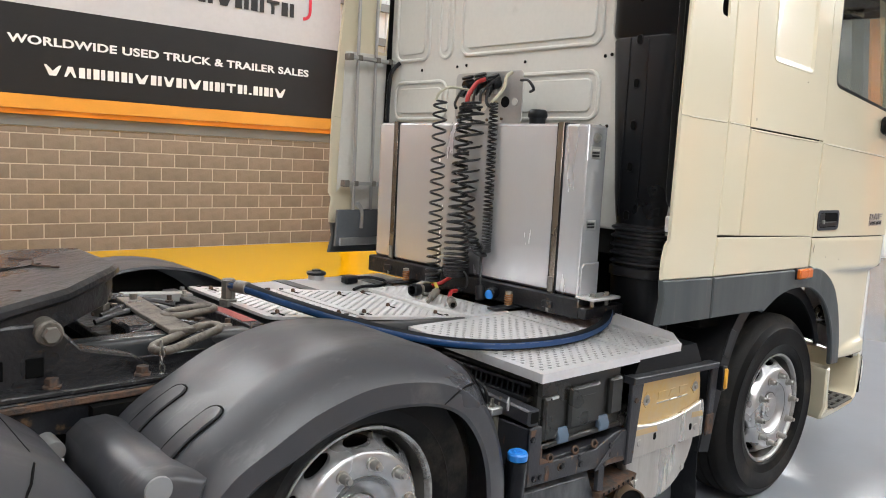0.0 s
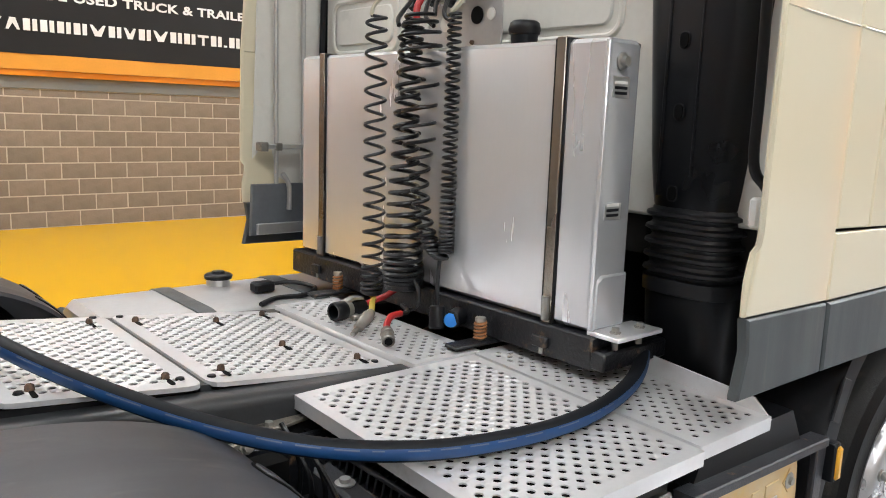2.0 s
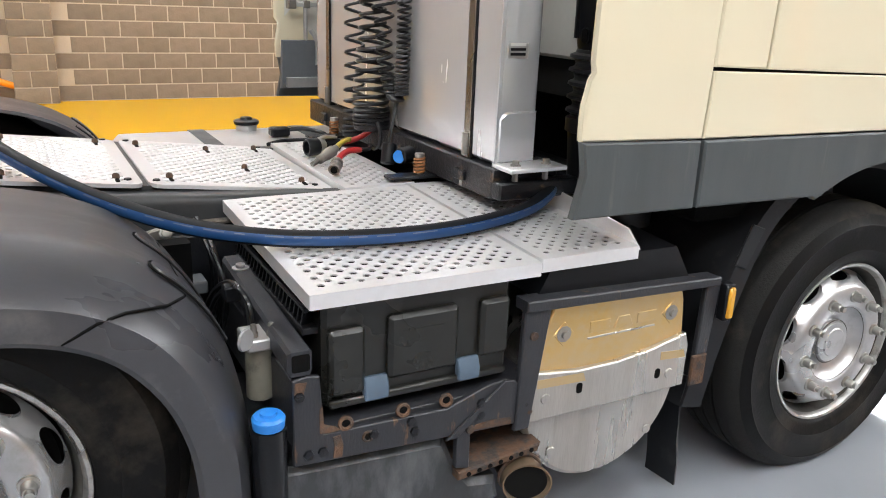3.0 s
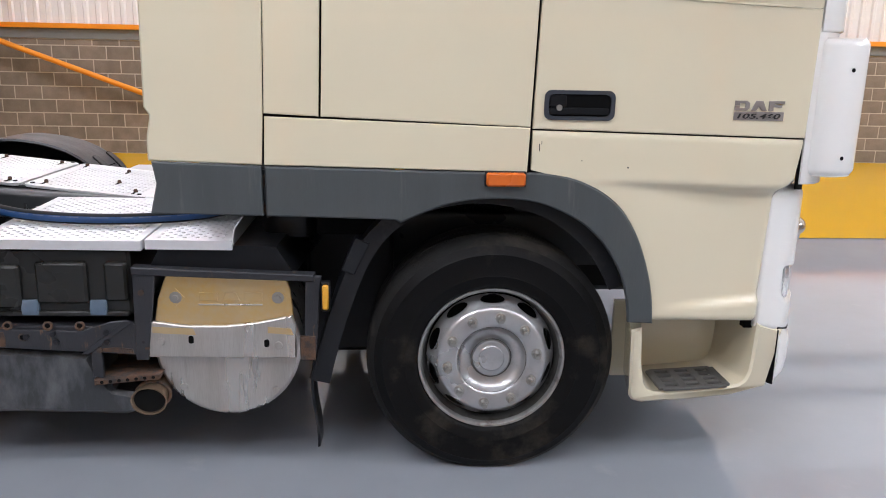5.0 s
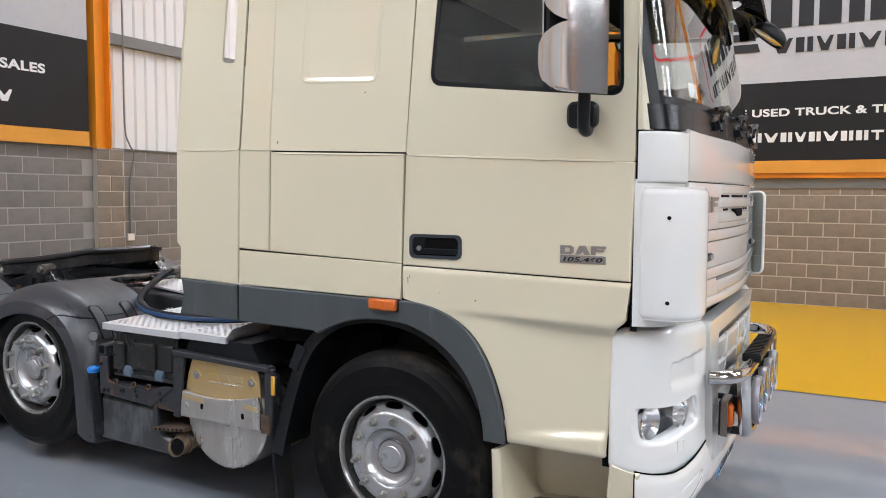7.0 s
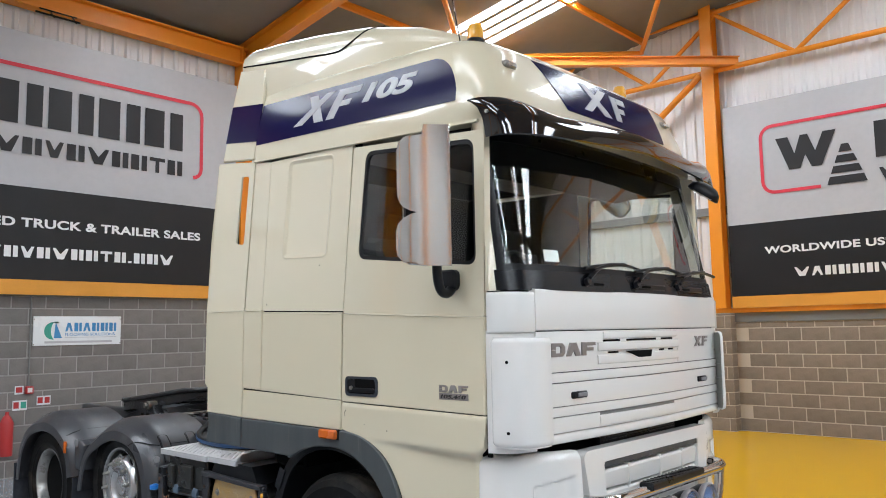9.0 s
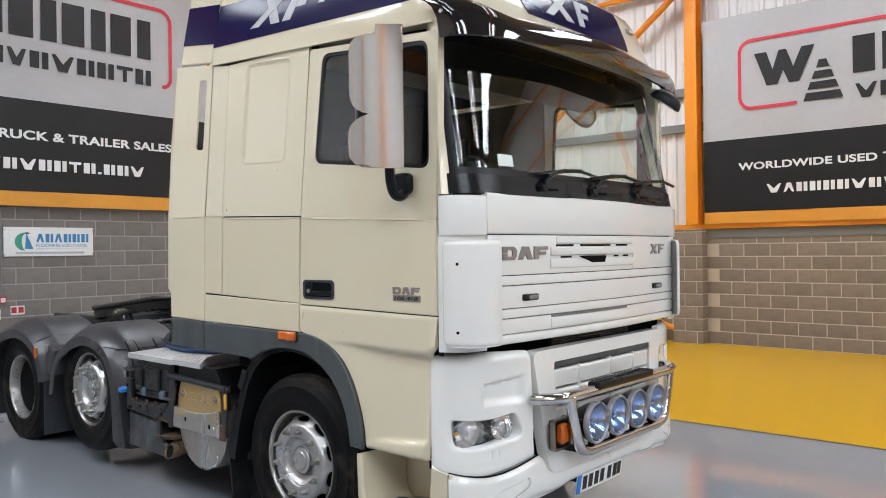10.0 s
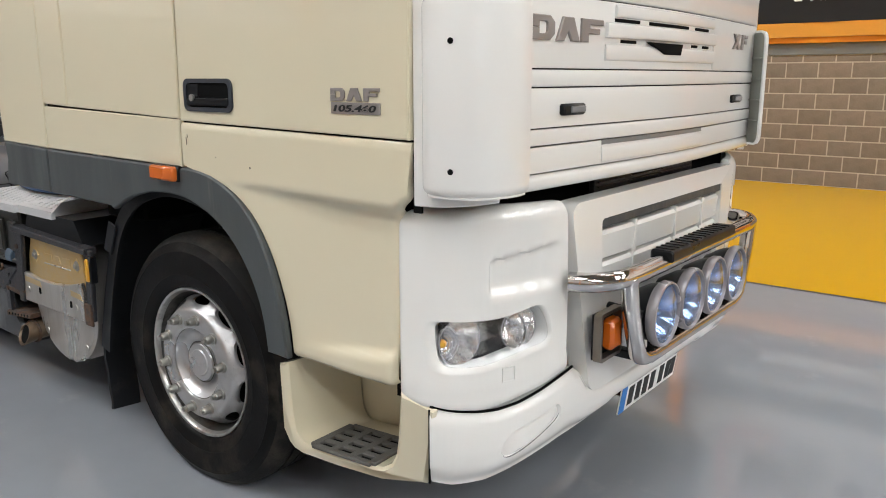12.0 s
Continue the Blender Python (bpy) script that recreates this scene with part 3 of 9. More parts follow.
steel("wall_beam", Shape().box(REAR_X, FRONT_X, RIGHT_Y, RIGHT_Y + 0.10, 2.2, 2.32, 0.004), "orange steel beam along the wall behind")
for y in (3.26, -3.3, -9.0):
    steel("column", beam((REAR_X + 0.02, y, REAR_TOP), (REAR_X + 0.02, y, 6.7), 0.24, 0.26), "orange steel column above the end wall")
    steel("rafter", beam((REAR_X, y, EAVE - 0.18), (RIDGE_X, y, RIDGE_Z - 0.18), 0.18, 0.34), "orange steel roof rafter")
    steel("rafter", beam((RIDGE_X, y, RIDGE_Z - 0.18), (FRONT_X, y, EAVE - 0.18), 0.18, 0.34), "orange steel roof rafter")
steel("eaves_beam", beam((REAR_X + 0.05, RIGHT_Y, 6.50), (REAR_X + 0.05, LEFT_Y, 6.50), 0.20, 0.30), "orange steel eaves beam")
steel("wind_brace", strut((REAR_X + 0.15, LEFT_Y - 0.13, 2.05), (COLX - 0.2, LEFT_Y - 0.13, 0.18), 0.045), "orange diagonal tube brace down to the pier")
steel("wind_brace", strut((REAR_X + 0.15, LEFT_Y - 0.16, 2.32), (COLX - 0.15, LEFT_Y - 0.16, 6.38), 0.06), "orange diagonal tube brace")
steel("roof_brace", beam((COLX + 0.5, LEFT_Y - 0.02, 6.52), (REAR_X + 0.1, 3.4, 6.45), 0.14, 0.16), "orange steel brace across the corner")
steel("wind_girder", strut((REAR_X, LEFT_Y - 0.10, 6.42), (12, LEFT_Y - 0.10, 6.42), 0.05), "orange tube chord of the wind girder")
steel("wind_girder", strut((REAR_X, LEFT_Y - 0.10, 7.35), (12, LEFT_Y - 0.10, 7.9), 0.045), "orange tube chord of the wind girder")
zx = COLX + 0.15 - 3 * 1.35
for i in range(11):
    a, b = (zx, 6.42), (zx + 1.35, 7.45)
    if i % 2:
        a, b = (zx, 7.45), (zx + 1.35, 6.42)
    if a[0] > REAR_X:
        steel("girder_strut", strut((a[0], LEFT_Y - 0.10, a[1]), (b[0], LEFT_Y - 0.10, b[1]), 0.04), "orange diagonal tube of the wind girder")
    zx += 1.35
for x in (-5.6, -3.4, -1.2, 1.0, 3.2):
    steel("purlin", beam((x, RIGHT_Y, roof_z(x) - 0.06), (x, LEFT_Y, roof_z(x) - 0.06), 0.06, 0.12), "orange steel purlin under the roof")
# roof-plane bracing
for a, b in (((REAR_X, 3.3), (-3.4, 9.4)), ((-3.4, 3.3), (-7.4, 9.4)), ((-3.4, 3.3), (1.0, 9.4)), ((1.0, 3.3), (-3.4, 9.4))):
    steel("roof_brace", strut((*a, roof_z(a[0]) - 0.3), (*b, roof_z(b[0]) - 0.3), 0.045), "orange tube brace below the roof")

# block piers
def pier(x0, x1, y0, y1, top, label):
    p = structure("pier", Shape().box(x0, x1, y0, y1, -0.05, top, 0.0), MORTAR, label, None, False)
    return p


PIERS = [(-2.45, -1.9, LEFT_Y - 0.22, LEFT_Y + 0.01, 2.03), (REAR_X, REAR_X + 0.36, LEFT_Y - 0.36, LEFT_Y + 0.01, 2.03), (REAR_X - 0.01, REAR_X + 0.10, 3.16, 3.62, REAR_TOP)]
piers = [pier(x0 + 0.006, x1 - 0.006, y0 + 0.006, y1, top, "concrete block pier against the wall") for x0, x1, y0, y1, top in PIERS]


# banners
def blocks(parent, name, word, u0, u1, v0, v1, mat, place, gap=0.16, slant=0.0, d=0.004):
    """A maker's word drawn as plain bars and wedges of its letters' widths."""
    widths = {"I": 0.45, ".": 0.3, "M": 1.25, "W": 1.4}
    ws = [widths.get(c, 1.0) for c in word]
    unit = (u1 - u0) / (sum(ws) + gap * (len(ws) - 1))
    u, H = u0, v1 - v0
    for c, w in zip(word, ws):
        a, b = u, u + w * unit
        t = min(0.30 * unit, 0.26 * H)
        if c == ".":
            ol = [(a, v0), (b, v0), (b, v0 + 0.2 * H), (a, v0 + 0.2 * H)]
        elif c in "AVWMY":
            # a wedge with a notch in its broad side
            e, m = (b - a) * 0.30, (a + b) / 2
            ol = [(a, 0), (a + 0.9 * t, 0), (m, 0.55), (b - 0.9 * t, 0), (b, 0), (b - e, 1), (a + e, 1)]
            if c != "A":
                ol = [(x, 1 - z) for x, z in ol[::-1]]
            ol = [(x, v0 + H * z) for x, z in ol]
        elif c == "T":
            m = (a + b) / 2
            ol = [(m - t / 2, v0), (m + t / 2, v0), (m + t / 2, v1 - 0.24 * H), (b, v1 - 0.24 * H), (b, v1), (a, v1), (a, v1 - 0.24 * H), (m - t / 2, v1 - 0.24 * H)]
        else:
            # two plain uprights
            g = 0.16 * (b - a)
            m = (a + b) / 2
            o2 = part(name, Shape().prism([(x + slant * (z - v0), z) for x, z in ((m + g, v0), (b, v0), (b, v1), (m + g, v1))], "z", 0, d), mat, parent)
            o2.matrix_basis = place
            ol = [(a, v0), (m, v0), (m, v1), (a, v1)]
        ol = [(x + slant * (z - v0), z) for x, z in ol]
        ob = part(name, Shape().prism(ol, "z", 0, d), mat, parent)
        ob.matrix_basis = place
        u = b + gap * unit


def banner(m, label):
    """A printed banner 6.13 m wide and 3.58 m high; m places its lower left corner."""
    root = thing("banner", label, "banner", at=m.translation)
    rot = m.to_3x3().to_4x4()
    root.matrix_basis = Matrix.Translation(m.translation) @ rot
    W, H = 6.13, 3.58
    def sheet(name, v0, v1, mat, wav, z=0.0):
        s, nx, nz = Shape(), 48, 8
        rings = []
        for j in range(nz + 1):
            v = v0 + (v1 - v0) * j / nz
            ring = []
            for i in range(nx + 1):
                u = W * i / nx
                w = wav * (math.sin(u * 3.1 + v * 1.7) + 0.7 * math.sin(u * 7.3 - v * 2.9) + 0.5 * math.sin(u * 17.0 + v * 9.0))
                ring.append((u, v, z + 0.035 + w))
            rings.append(ring)
        s.loft(rings, False, False)
        back = [(x, y, z - 0.012) for x, y, z in s.v]
        n, f0 = len(s.v), list(s.f)
        s.v += back
        s.f += [tuple(i + n for i in f)[::-1] for f in f0]
        rim = [i for i in range(nx + 1)] + [(nx + 1) * j + nx for j in range(1, nz + 1)] + [(nx + 1) * nz + i for i in range(nx - 1, -1, -1)] + [(nx + 1) * j for j in range(nz - 1, 0, -1)]
        s.f += [(a, b, b + n, a + n) for a, b in zip(rim, rim[1:] + rim[:1])]
        return part(name, s, mat, root)
    sheet("silver_field", 1.45, H, BANSIL, 0.0012)
    sheet("black_field", 0.20, 1.45, BANBLK, 0.0012)
    sheet("orange_strip", 0.0, 0.20, BANORG, 0.009)
    up = Matrix.Translation((0, 0, 0.045))
    # red open frame with rounded corners
    def ribbon(pts, wd=0.055):
        s, n = Shape(), len(pts)
        rings = []
        for i, p in enumerate(pts):
            a, b = Vector(pts[max(i - 1, 0)]), Vector(pts[min(i + 1, n - 1)])
            t = (b - a).normalized()
            q = Vector((-t.y, t.x)) * wd / 2
            p = Vector(p)
            rings.append([(*(p + q), 0), (*(p + q), 0.004), (*(p - q), 0.004), (*(p - q), 0)])
        s.loft(rings, True, True)
        return s
    line = [(1.58, 1.95), (0.85, 1.95)] + arc(0.85, 2.15, 0.2, 0.2, 270, 180, 7) + [(0.65, 2.9)] + arc(0.85, 2.9, 0.2, 0.2, 180, 90, 7) + [(5.28, 3.1)] + arc(5.28, 2.9, 0.2, 0.2, 90, 0, 7) + [(5.48, 2.1)] + arc(5.34, 2.05, 0.14, 0.14, 0, -90, 5)
    ob = part("red_frame", ribbon(line), BANRED, root)
    ob.matrix_basis = up
    part("emblem_shape", Shape().prism([(1.10, 2.30), (1.28, 2.30), (1.37, 2.52), (1.46, 2.30), (1.62, 2.30), (1.86, 2.86), (1.66, 2.86), (1.53, 2.56), (1.42, 2.86), (1.30, 2.86), (1.20, 2.56), (1.10, 2.86), (0.90, 2.86)], "z", 0, 0.004), BANINK, root).matrix_basis = up
    for v0, v1, g in ((1.95, 2.08, 0.30), (2.13, 2.25, 0.235), (2.30, 2.42, 0.17), (2.47, 2.60, 0.10)):
        ob = part("emblem_stripe", Shape().prism([(1.98 - g, v0), (1.98 + g, v0), (1.98 + g - 0.045, v1), (1.98 - g + 0.045, v1)], "z", 0, 0.004), BANINK, root)
        ob.matrix_basis = up
    blocks(root, "emblem_shape", "LKER", 2.42, 5.15, 2.30, 2.88, BANINK, up, 0.12)
    blocks(root, "emblem_shape", "MOVEMENTS", 2.45, 5.15, 1.90, 2.13, BANINK, up, 0.18)
    lettering("slogan", "WORLDWIDE USED TRUCK & TRAILER SALES", 0.125, 4.87, 0.004, BANWHT, root, up @ Matrix.Translation((0.61, 0.905, 0)), 1.05, 0.0, 0.03)
    blocks(root, "address_shape", "WALKERMOVEMENTS.COM", 1.08, 5.02, 0.495, 0.645, BANWHT, up, 0.22)
    return root


banner(pose(-1.90, LEFT_Y - 0.06, 2.115, 90, 0, 0), "large printed banner in silver, black and orange hung on the cladding")
banner(pose(REAR_X + 0.06, -3.08, 2.385, 90, 0, 90), "large printed banner in silver, black and orange on the end wall")

# small things on the end wall
sx = REAR_X + 0.004
root = thing("wall_sign", "white flooring company sign with blue lettering on the block wall", "sign", Shape().box(0, 1.21, 0, 0.40, 0, 0.012, 0.003), SIGNW)
root.matrix_basis = pose(sx, -0.02, 1.70, 90, 0, 90)
up = Matrix.Translation((0, 0, 0.012))
blocks(root, "name_shape", "ABACUS", 0.42, 1.14, 0.19, 0.31, SIGNBLUE, up, 0.2, 0, 0.002)
lettering("sign_words", "FLOORING SOLUTIONS", 0.040, 0.70, 0.002, SIGNBLUE, root, up @ Matrix.Translation((0.42, 0.128, 0)))
for a, b, v, h in ((0.42, 1.14, 0.105, 0.006), (0.15, 1.08, 0.03, 0.030)):
    ob = part("text_bar", Shape().box(a, b, v, v + h, 0, 0.002, 0), BANSIL, root)
    ob.matrix_basis = up
ob = part("leaf_emblem", Shape().prism(arc(0.26, 0.2, 0.12, 0.12, 60, 250, 14) + arc(0.30, 0.2, 0.07, 0.13, 250, 60, 10), "z", 0, 0.002), SIGNGRN, root)
ob.matrix_basis = up
ob = part("leaf_emblem", Shape().prism([(0.27, 0.1), (0.38, 0.1), (0.29, 0.32)], "z", 0, 0.002), SIGNBLUE, root)
ob.matrix_basis = up
for y, z in ((0.0, 0.02), (1.19, 0.02), (0.0, 0.36), (1.19, 0.36)):
    ob = part("screw", Shape().cyl((y + 0.01, z, 0), (y + 0.01, z, 0.004), 0.009, 8), STEEL, root)
    ob.matrix_basis = up
    
def notice(y, z, w, h, mats, label):
    r = thing("safety_notice", label, "notice", Shape().box(0, w, 0, h, 0, 0.006, 0.002), SIGNW, "safety notices on the end wall")
    r.matrix_basis = pose(sx, y, z, 90, 0, 90)
    n = len(mats)
    for i, mt in enumerate(mats):
        o = part("pictogram", Shape().box(w * (i + 0.12) / n, w * (i + 0.85) / n, h * 0.2, h * 0.85, 0, 0.002, 0), mt, r)
        o.matrix_basis = Matrix.Translation((0, 0, 0.006))


notice(-0.22, 1.07, 0.11, 0.11, [SIGNRED], "small square fire notice on the block wall")
notice(-0.24, 0.86, 0.18, 0.13, [SIGNRED, SIGNGRN], "fire and first aid notice on the block wall")
notice(0.06, 0.91, 0.18, 0.12, [SIGNRED, SIGNRED], "fire point notice on the block wall")
r = thing("fire_call_point", "red fire alarm call point on the block wall", "alarm", Shape().box(sx, sx + 0.06, -0.10, 0.0, 1.07, 1.17, 0.01), SIGNRED)
part("call_window", Shape().box(sx + 0.06, sx + 0.063, -0.08, -0.02, 1.09, 1.15, 0.001), LABELW, r)
thing("conduit", "grey steel cable conduit down to the alarm", "conduit", Shape().tube([(sx + 0.015, -0.07, 2.52), (sx + 0.015, -0.07, 2.40), (sx + 0.015, -0.055, 2.3), (sx + 0.015, -0.055, 1.17)], 0.011, 8), RAILG)
s = Shape().tube(curve_pts([(sx + 0.05, 3.66, 5.6), (sx + 0.05, 3.68, 4.0), (sx + 0.05, 3.68, 2.75), (sx + 0.05, 3.76, 2.45), (sx + 0.12, 3.78, 2.3), (sx + 0.02, 3.78, 1.9), (sx + 0.02, 3.78, 1.15)], 5), 0.012, 8)
r = thing("conduit", "grey cable conduit with a socket box at its foot", "conduit", s, RAILG)
part("socket_box", Shape().box(sx, sx + 0.05, 3.70, 3.82, 1.04, 1.14, 0.006), LABELW, r)
r = thing("downpipe", "grey vertical service pipe on the cladding", "pipe", Shape().cyl((sx + 0.03, 5.25, REAR_TOP), (sx + 0.03, 5.25, 6.4), 0.035, 10), RAILG)
r = thing("sounder", "red alarm sounder on the sheeting rail", "alarm", Shape().lathe([(0.05, 0), (0.06, 0.02), (0.05, 0.06), (0.02, 0.075)], (sx + 0.05, 5.25, 4.06), (1, 0, 0), 14), SIGNRED)
r = thing("wall_socket", "white socket hanging on a cable in the corner", "socket", Shape().box(REAR_X + 0.42, REAR_X + 0.47, LEFT_Y - 0.03, LEFT_Y + 0.01, 1.10, 1.18, 0.004), LABELW)
r = thing("lamp_bracket", "black bracket hanging below the eaves", "bracket", Shape().tube([(sx + 0.3, -0.25, 6.22), (sx + 0.3, 0.35, 6.22)], 0.015, 6).tube([(sx + 0.3, -0.2, 6.28), (sx + 0.3, 0.3, 6.28)], 0.012, 6).tube([(sx + 0.3, 0.0, 6.2), (sx + 0.12, 0.0, 6.36)], 0.012, 6).tube([(sx + 0.3, 0.3, 6.2), (sx + 0.12, 0.3, 6.36)], 0.012, 6), BLACKPL)
thing("fire_extinguisher", "red extinguisher beside the fire point on the floor", "extinguisher", Shape().lathe([(0.0, 0), (0.075, 0.0), (0.08, 0.02), (0.08, 0.42), (0.05, 0.49), (0.025, 0.52), (0.025, 0.56), (0.0, 0.56)], (sx + 0.085, -0.33, 0.30), (0, 0, 1), 18, False), SIGNRED)

# ---- the tractor unit ----
truck = thing("tractor_truck", "cream three-axle tractor truck with white front and raised roof", "truck")


def wy(z):
    """Half width of the cab side; it leans in above the waist."""
    return 1.245 if z < 1.93 else 1.245 - (z - 1.93) * 0.043


def flare(x, z):
    """The rear flap stands out a little towards its free edge."""
    return (0.022 + 0.018 * min(1.0, max(0.0, (z - 1.95) / 0.45))) * min(1.0, max(0.0, (-0.87 - x) / 0.41)) * min(1.0, max(0.0, (z - 1.425) / 0.045))


def on_side(shape, s):
    """Bends a panel drawn in x, depth, z onto the cab side."""
    return shape.moved(lambda x, d, z: (x, s * (wy(z) + flare(x, z) - d), z))


def panel(name, outline, s, mat, d0=0.0, th=0.022, c=0.005, parent=None, label=""):
    return part(name, on_side(Shape().prism(outline, "y", d0, d0 + th, c), s), mat, parent or truck, label)


def holed(name, outer, inner, s, mat, d0=0.0, th=0.03, parent=None):
    return part(name, on_side(Shape().pierced(outer, inner, "y", d0, d0 + th), s), mat, parent or truck)


def wrap(plan, profile, s=-1):
    """Sweeps a (offset outward, z) profile along a plan line given for the right side."""
    n, rings = len(plan), []
    for i, p in enumerate(plan):
        a, b = Vector(plan[max(i - 1, 0)][:2]), Vector(plan[min(i + 1, n - 1)][:2])
        t = (b - a).normalized()
        nrm = Vector((t.y, -t.x))
        rings.append([(p[0] + nrm.x * d, (p[1] + nrm.y * d), z) for d, z in profile])
    sh = Shape().loft(rings)
    return sh if s < 0 else sh.mirrored()


def rounded_profile(z0, z1, th, r, n=4, bulge=0.0):
    """A (offset, z) profile with rounded outer edges."""
    pts = [(-r + r * math.cos(radians(-90 + 90 * i / n)), z0 + r + r * math.sin(radians(-90 + 90 * i / n))) for i in range(n + 1)]
    if bulge:
        pts.append((bulge, (z0 + z1) / 2))
    pts += [(-r + r * math.cos(radians(90 * i / n)), z1 - r + r * math.sin(radians(90 * i / n))) for i in range(n + 1)]
    return pts + [(-th, z1), (-th, z0)]


def plan_line(ctrl, n=5):
    return [(p.x, p.y) for p in curve_pts([(x, y, 0) for x, y in ctrl], n)]


def inter(x, table):
    for (xa, ya), (xb, yb) in zip(table, table[1:]):
        if x <= xb:
            return ya + (yb - ya) * max(0.0, (x - xa)) / (xb - xa)
    return table[-1][1]


def ease(a, b, x):
    t = min(1.0, max(0.0, (x - a) / (b - a)))
    return t * t * (3 - 2 * t)


ARCH_O = [(p.x, p.y) for p in curve_pts([(0.11, 1.256, 0), (0.20, 1.249, 0), (0.290, 1.229, 0), (0.391, 1.181, 0), (0.472, 1.112, 0), (0.537, 1.010, 0), (0.583, 0.890, 0), (0.610, 0.780, 0), (0.622, 0.665, 0)], 4)]
ARCH_I = [(p.x, p.y) for p in curve_pts([(-0.372, 1.060, 0), (-0.228, 1.123, 0), (-0.074, 1.153, 0), (0.101, 1.150, 0), (0.232, 1.111, 0), (0.342, 1.046, 0), (0.424, 0.960, 0), (0.482, 0.860, 0), (0.512, 0.760, 0), (0.524, 0.668, 0)], 4)]


# --- cab sides ---
for s in (-1, 1):
    # rear air flap: lower piece and upper piece with a slot
    rear = [(-1.285, 1.283), (-0.880, 1.2715), (-0.872, 1.45), (-0.862, 1.9565), (-1.276, 1.9615), (-1.283, 1.475), (-1.268, 1.448), (-1.272, 1.430), (-1.284, 1.372), (-1.286, 1.342)]
    flap = panel("side_flap", rear, s, CREAM, 0.0, 0.014, 0.004, None, "cream rear side air flap with rolled edge")
    upper_o = rquad([(-0.812, 2.945), (-1.195, 2.985), (-1.276, 1.962), (-0.862, 1.957)], 0.015, 6)
    upper_i = rquad([(-0.872, 2.855), (-0.945, 2.865), (-0.975, 2.405), (-0.897, 2.395)], 0.02, 6)
    holed("flap_upper", upper_o, upper_i, s, CREAM, 0.002, 0.012)
    # lip of the flap, turned inwards
    lip = Shape()
    rings = []
    for x, z in ((-1.285, 1.285), (-1.286, 1.342), (-1.284, 1.372), (-1.272, 1.430), (-1.268, 1.448), (-1.283, 1.475), (-1.276, 1.96), (-1.24, 2.46), (-1.195, 2.985)):
        w = wy(z) + flare(x, z)
        rings.append([(x + 0.004, s * (w - 0.001), z), (x - 0.003, s * (w - 0.008), z), (x - 0.002, s * (w - 0.013), z), (x + 0.012, s * (w - 0.016), z)])
    part("flap_lip", Shape().loft(rings), CREAM, truck)
    # inner skin of the flap
    panel("flap_inner", [(-1.235, 1.46), (-0.90, 1.29), (-0.83, 2.38), (-1.20, 2.38)], s, CABBACK, 0.018, 0.006, 0.002, None, "pale inner skin of the side flap")
    # narrow pillar panel
    panel("pillar_panel", [(-0.868, 1.458), (-0.672, 1.450), (-0.660, 1.952), (-0.859, 1.958)], s, CREAM)
    panel("pillar_panel", [(-0.852, 1.958), (-0.660, 1.952), (-0.625, 2.915), (-0.802, 2.945)], s, CREAM, 0.002, 0.02)
    # locker door and sleeper panel
    panel("locker_door", [(-0.664, 1.450), (0.103, 1.424), (0.118, 1.918), (-0.652, 1.942)], s, CREAM, 0.0, 0.022, 0.004, None, "cream locker door below the sleeper panel")
    so = rquad([(0.125, 1.925), (0.170, 2.895), (-0.625, 2.915), (-0.656, 1.950)], 0.008, 6)
    si = rquad([(-0.03, 2.245), (0.012, 2.87), (-0.435, 2.895), (-0.475, 2.265)], 0.05, 6)
    holed("sleeper_panel", so, si, s, CREAM, 0.003, 0.02)
    loops = [[(x, d, z) for x, z in inset(si, k)] for k, d in ((-0.001, 0.0045), (0.004, 0.001), (0.010, 0.001), (0.024, 0.011), (0.032, 0.0125))]
    field = Shape().loft(loops, True, False)
    field.add(loops[-1], [tuple(range(len(si)))])
    part("pressed_panel", on_side(field, s), CREAM, truck, "pressed field of the sleeper panel", True, 60)
    panel("side_strip", [(-0.872, 1.271), (0.098, 1.256), (0.104, 1.421), (-0.866, 1.4475)], s, CREAM, 0.0, 0.022, 0.004)
    # door
    low = [(0.112, 1.418), (1.148, 1.398), (1.158, 1.8655), (0.127, 1.9135)]
    door = panel("door", low, s, CREAM, 0.0, 0.03, 0.004, None, "cream cab door with dark window")
    do = rquad([(1.158, 1.866), (1.150, 2.80), (0.180, 2.872), (0.127, 1.914)], 0.012, 7)
    di = rquad([(1.108, 2.12), (1.085, 2.765), (0.285, 2.832), (0.238, 2.215)], 0.06, 7)
    holed("door_frame", do, di, s, CREAM, 0.004, 0.03, door)
    gi = rquad([(1.092, 2.142), (1.070, 2.745), (0.300, 2.812), (0.256, 2.234)], 0.05, 7)
    holed("window_seal", di, gi, s, BLACKPL, 0.008, 0.022, door)
    g = part("window_pane", on_side(Shape().prism(gi, "y", 0.016, 0.020), s), WINDOW, door, "dark cab side window pane")
    g.visible_shadow = False
    # bright waist crease on the door, pillar and flap
    for xa, za, xb, zb, hh in ((0.130, 1.912, 1.075, 1.869, 0.0065), (-0.852, 1.9575, -0.664, 1.9525, 0.006), (-1.215, 1.9605, -0.872, 1.957, 0.006), (-0.645, 1.9355, 0.112, 1.9125, 0.005)):
        rings = []
        for i in range(9):
            t = i / 8
            x, z = xa + (xb - xa) * t, za + (zb - za) * t
            k = hh * (0.25 if i in (0, 8) else 1.0)
            rings.append([(x, s * (wy(z) + flare(x, z) - 0.006), z + k), (x, s * (wy(z) + flare(x, z) + 0.0045), z - k * 0.4), (x, s * (wy(z) + flare(x, z) - 0.004), z - k * 1.6)])
        part("waist_crease", Shape().loft(rings), CREAM, truck, "", False)
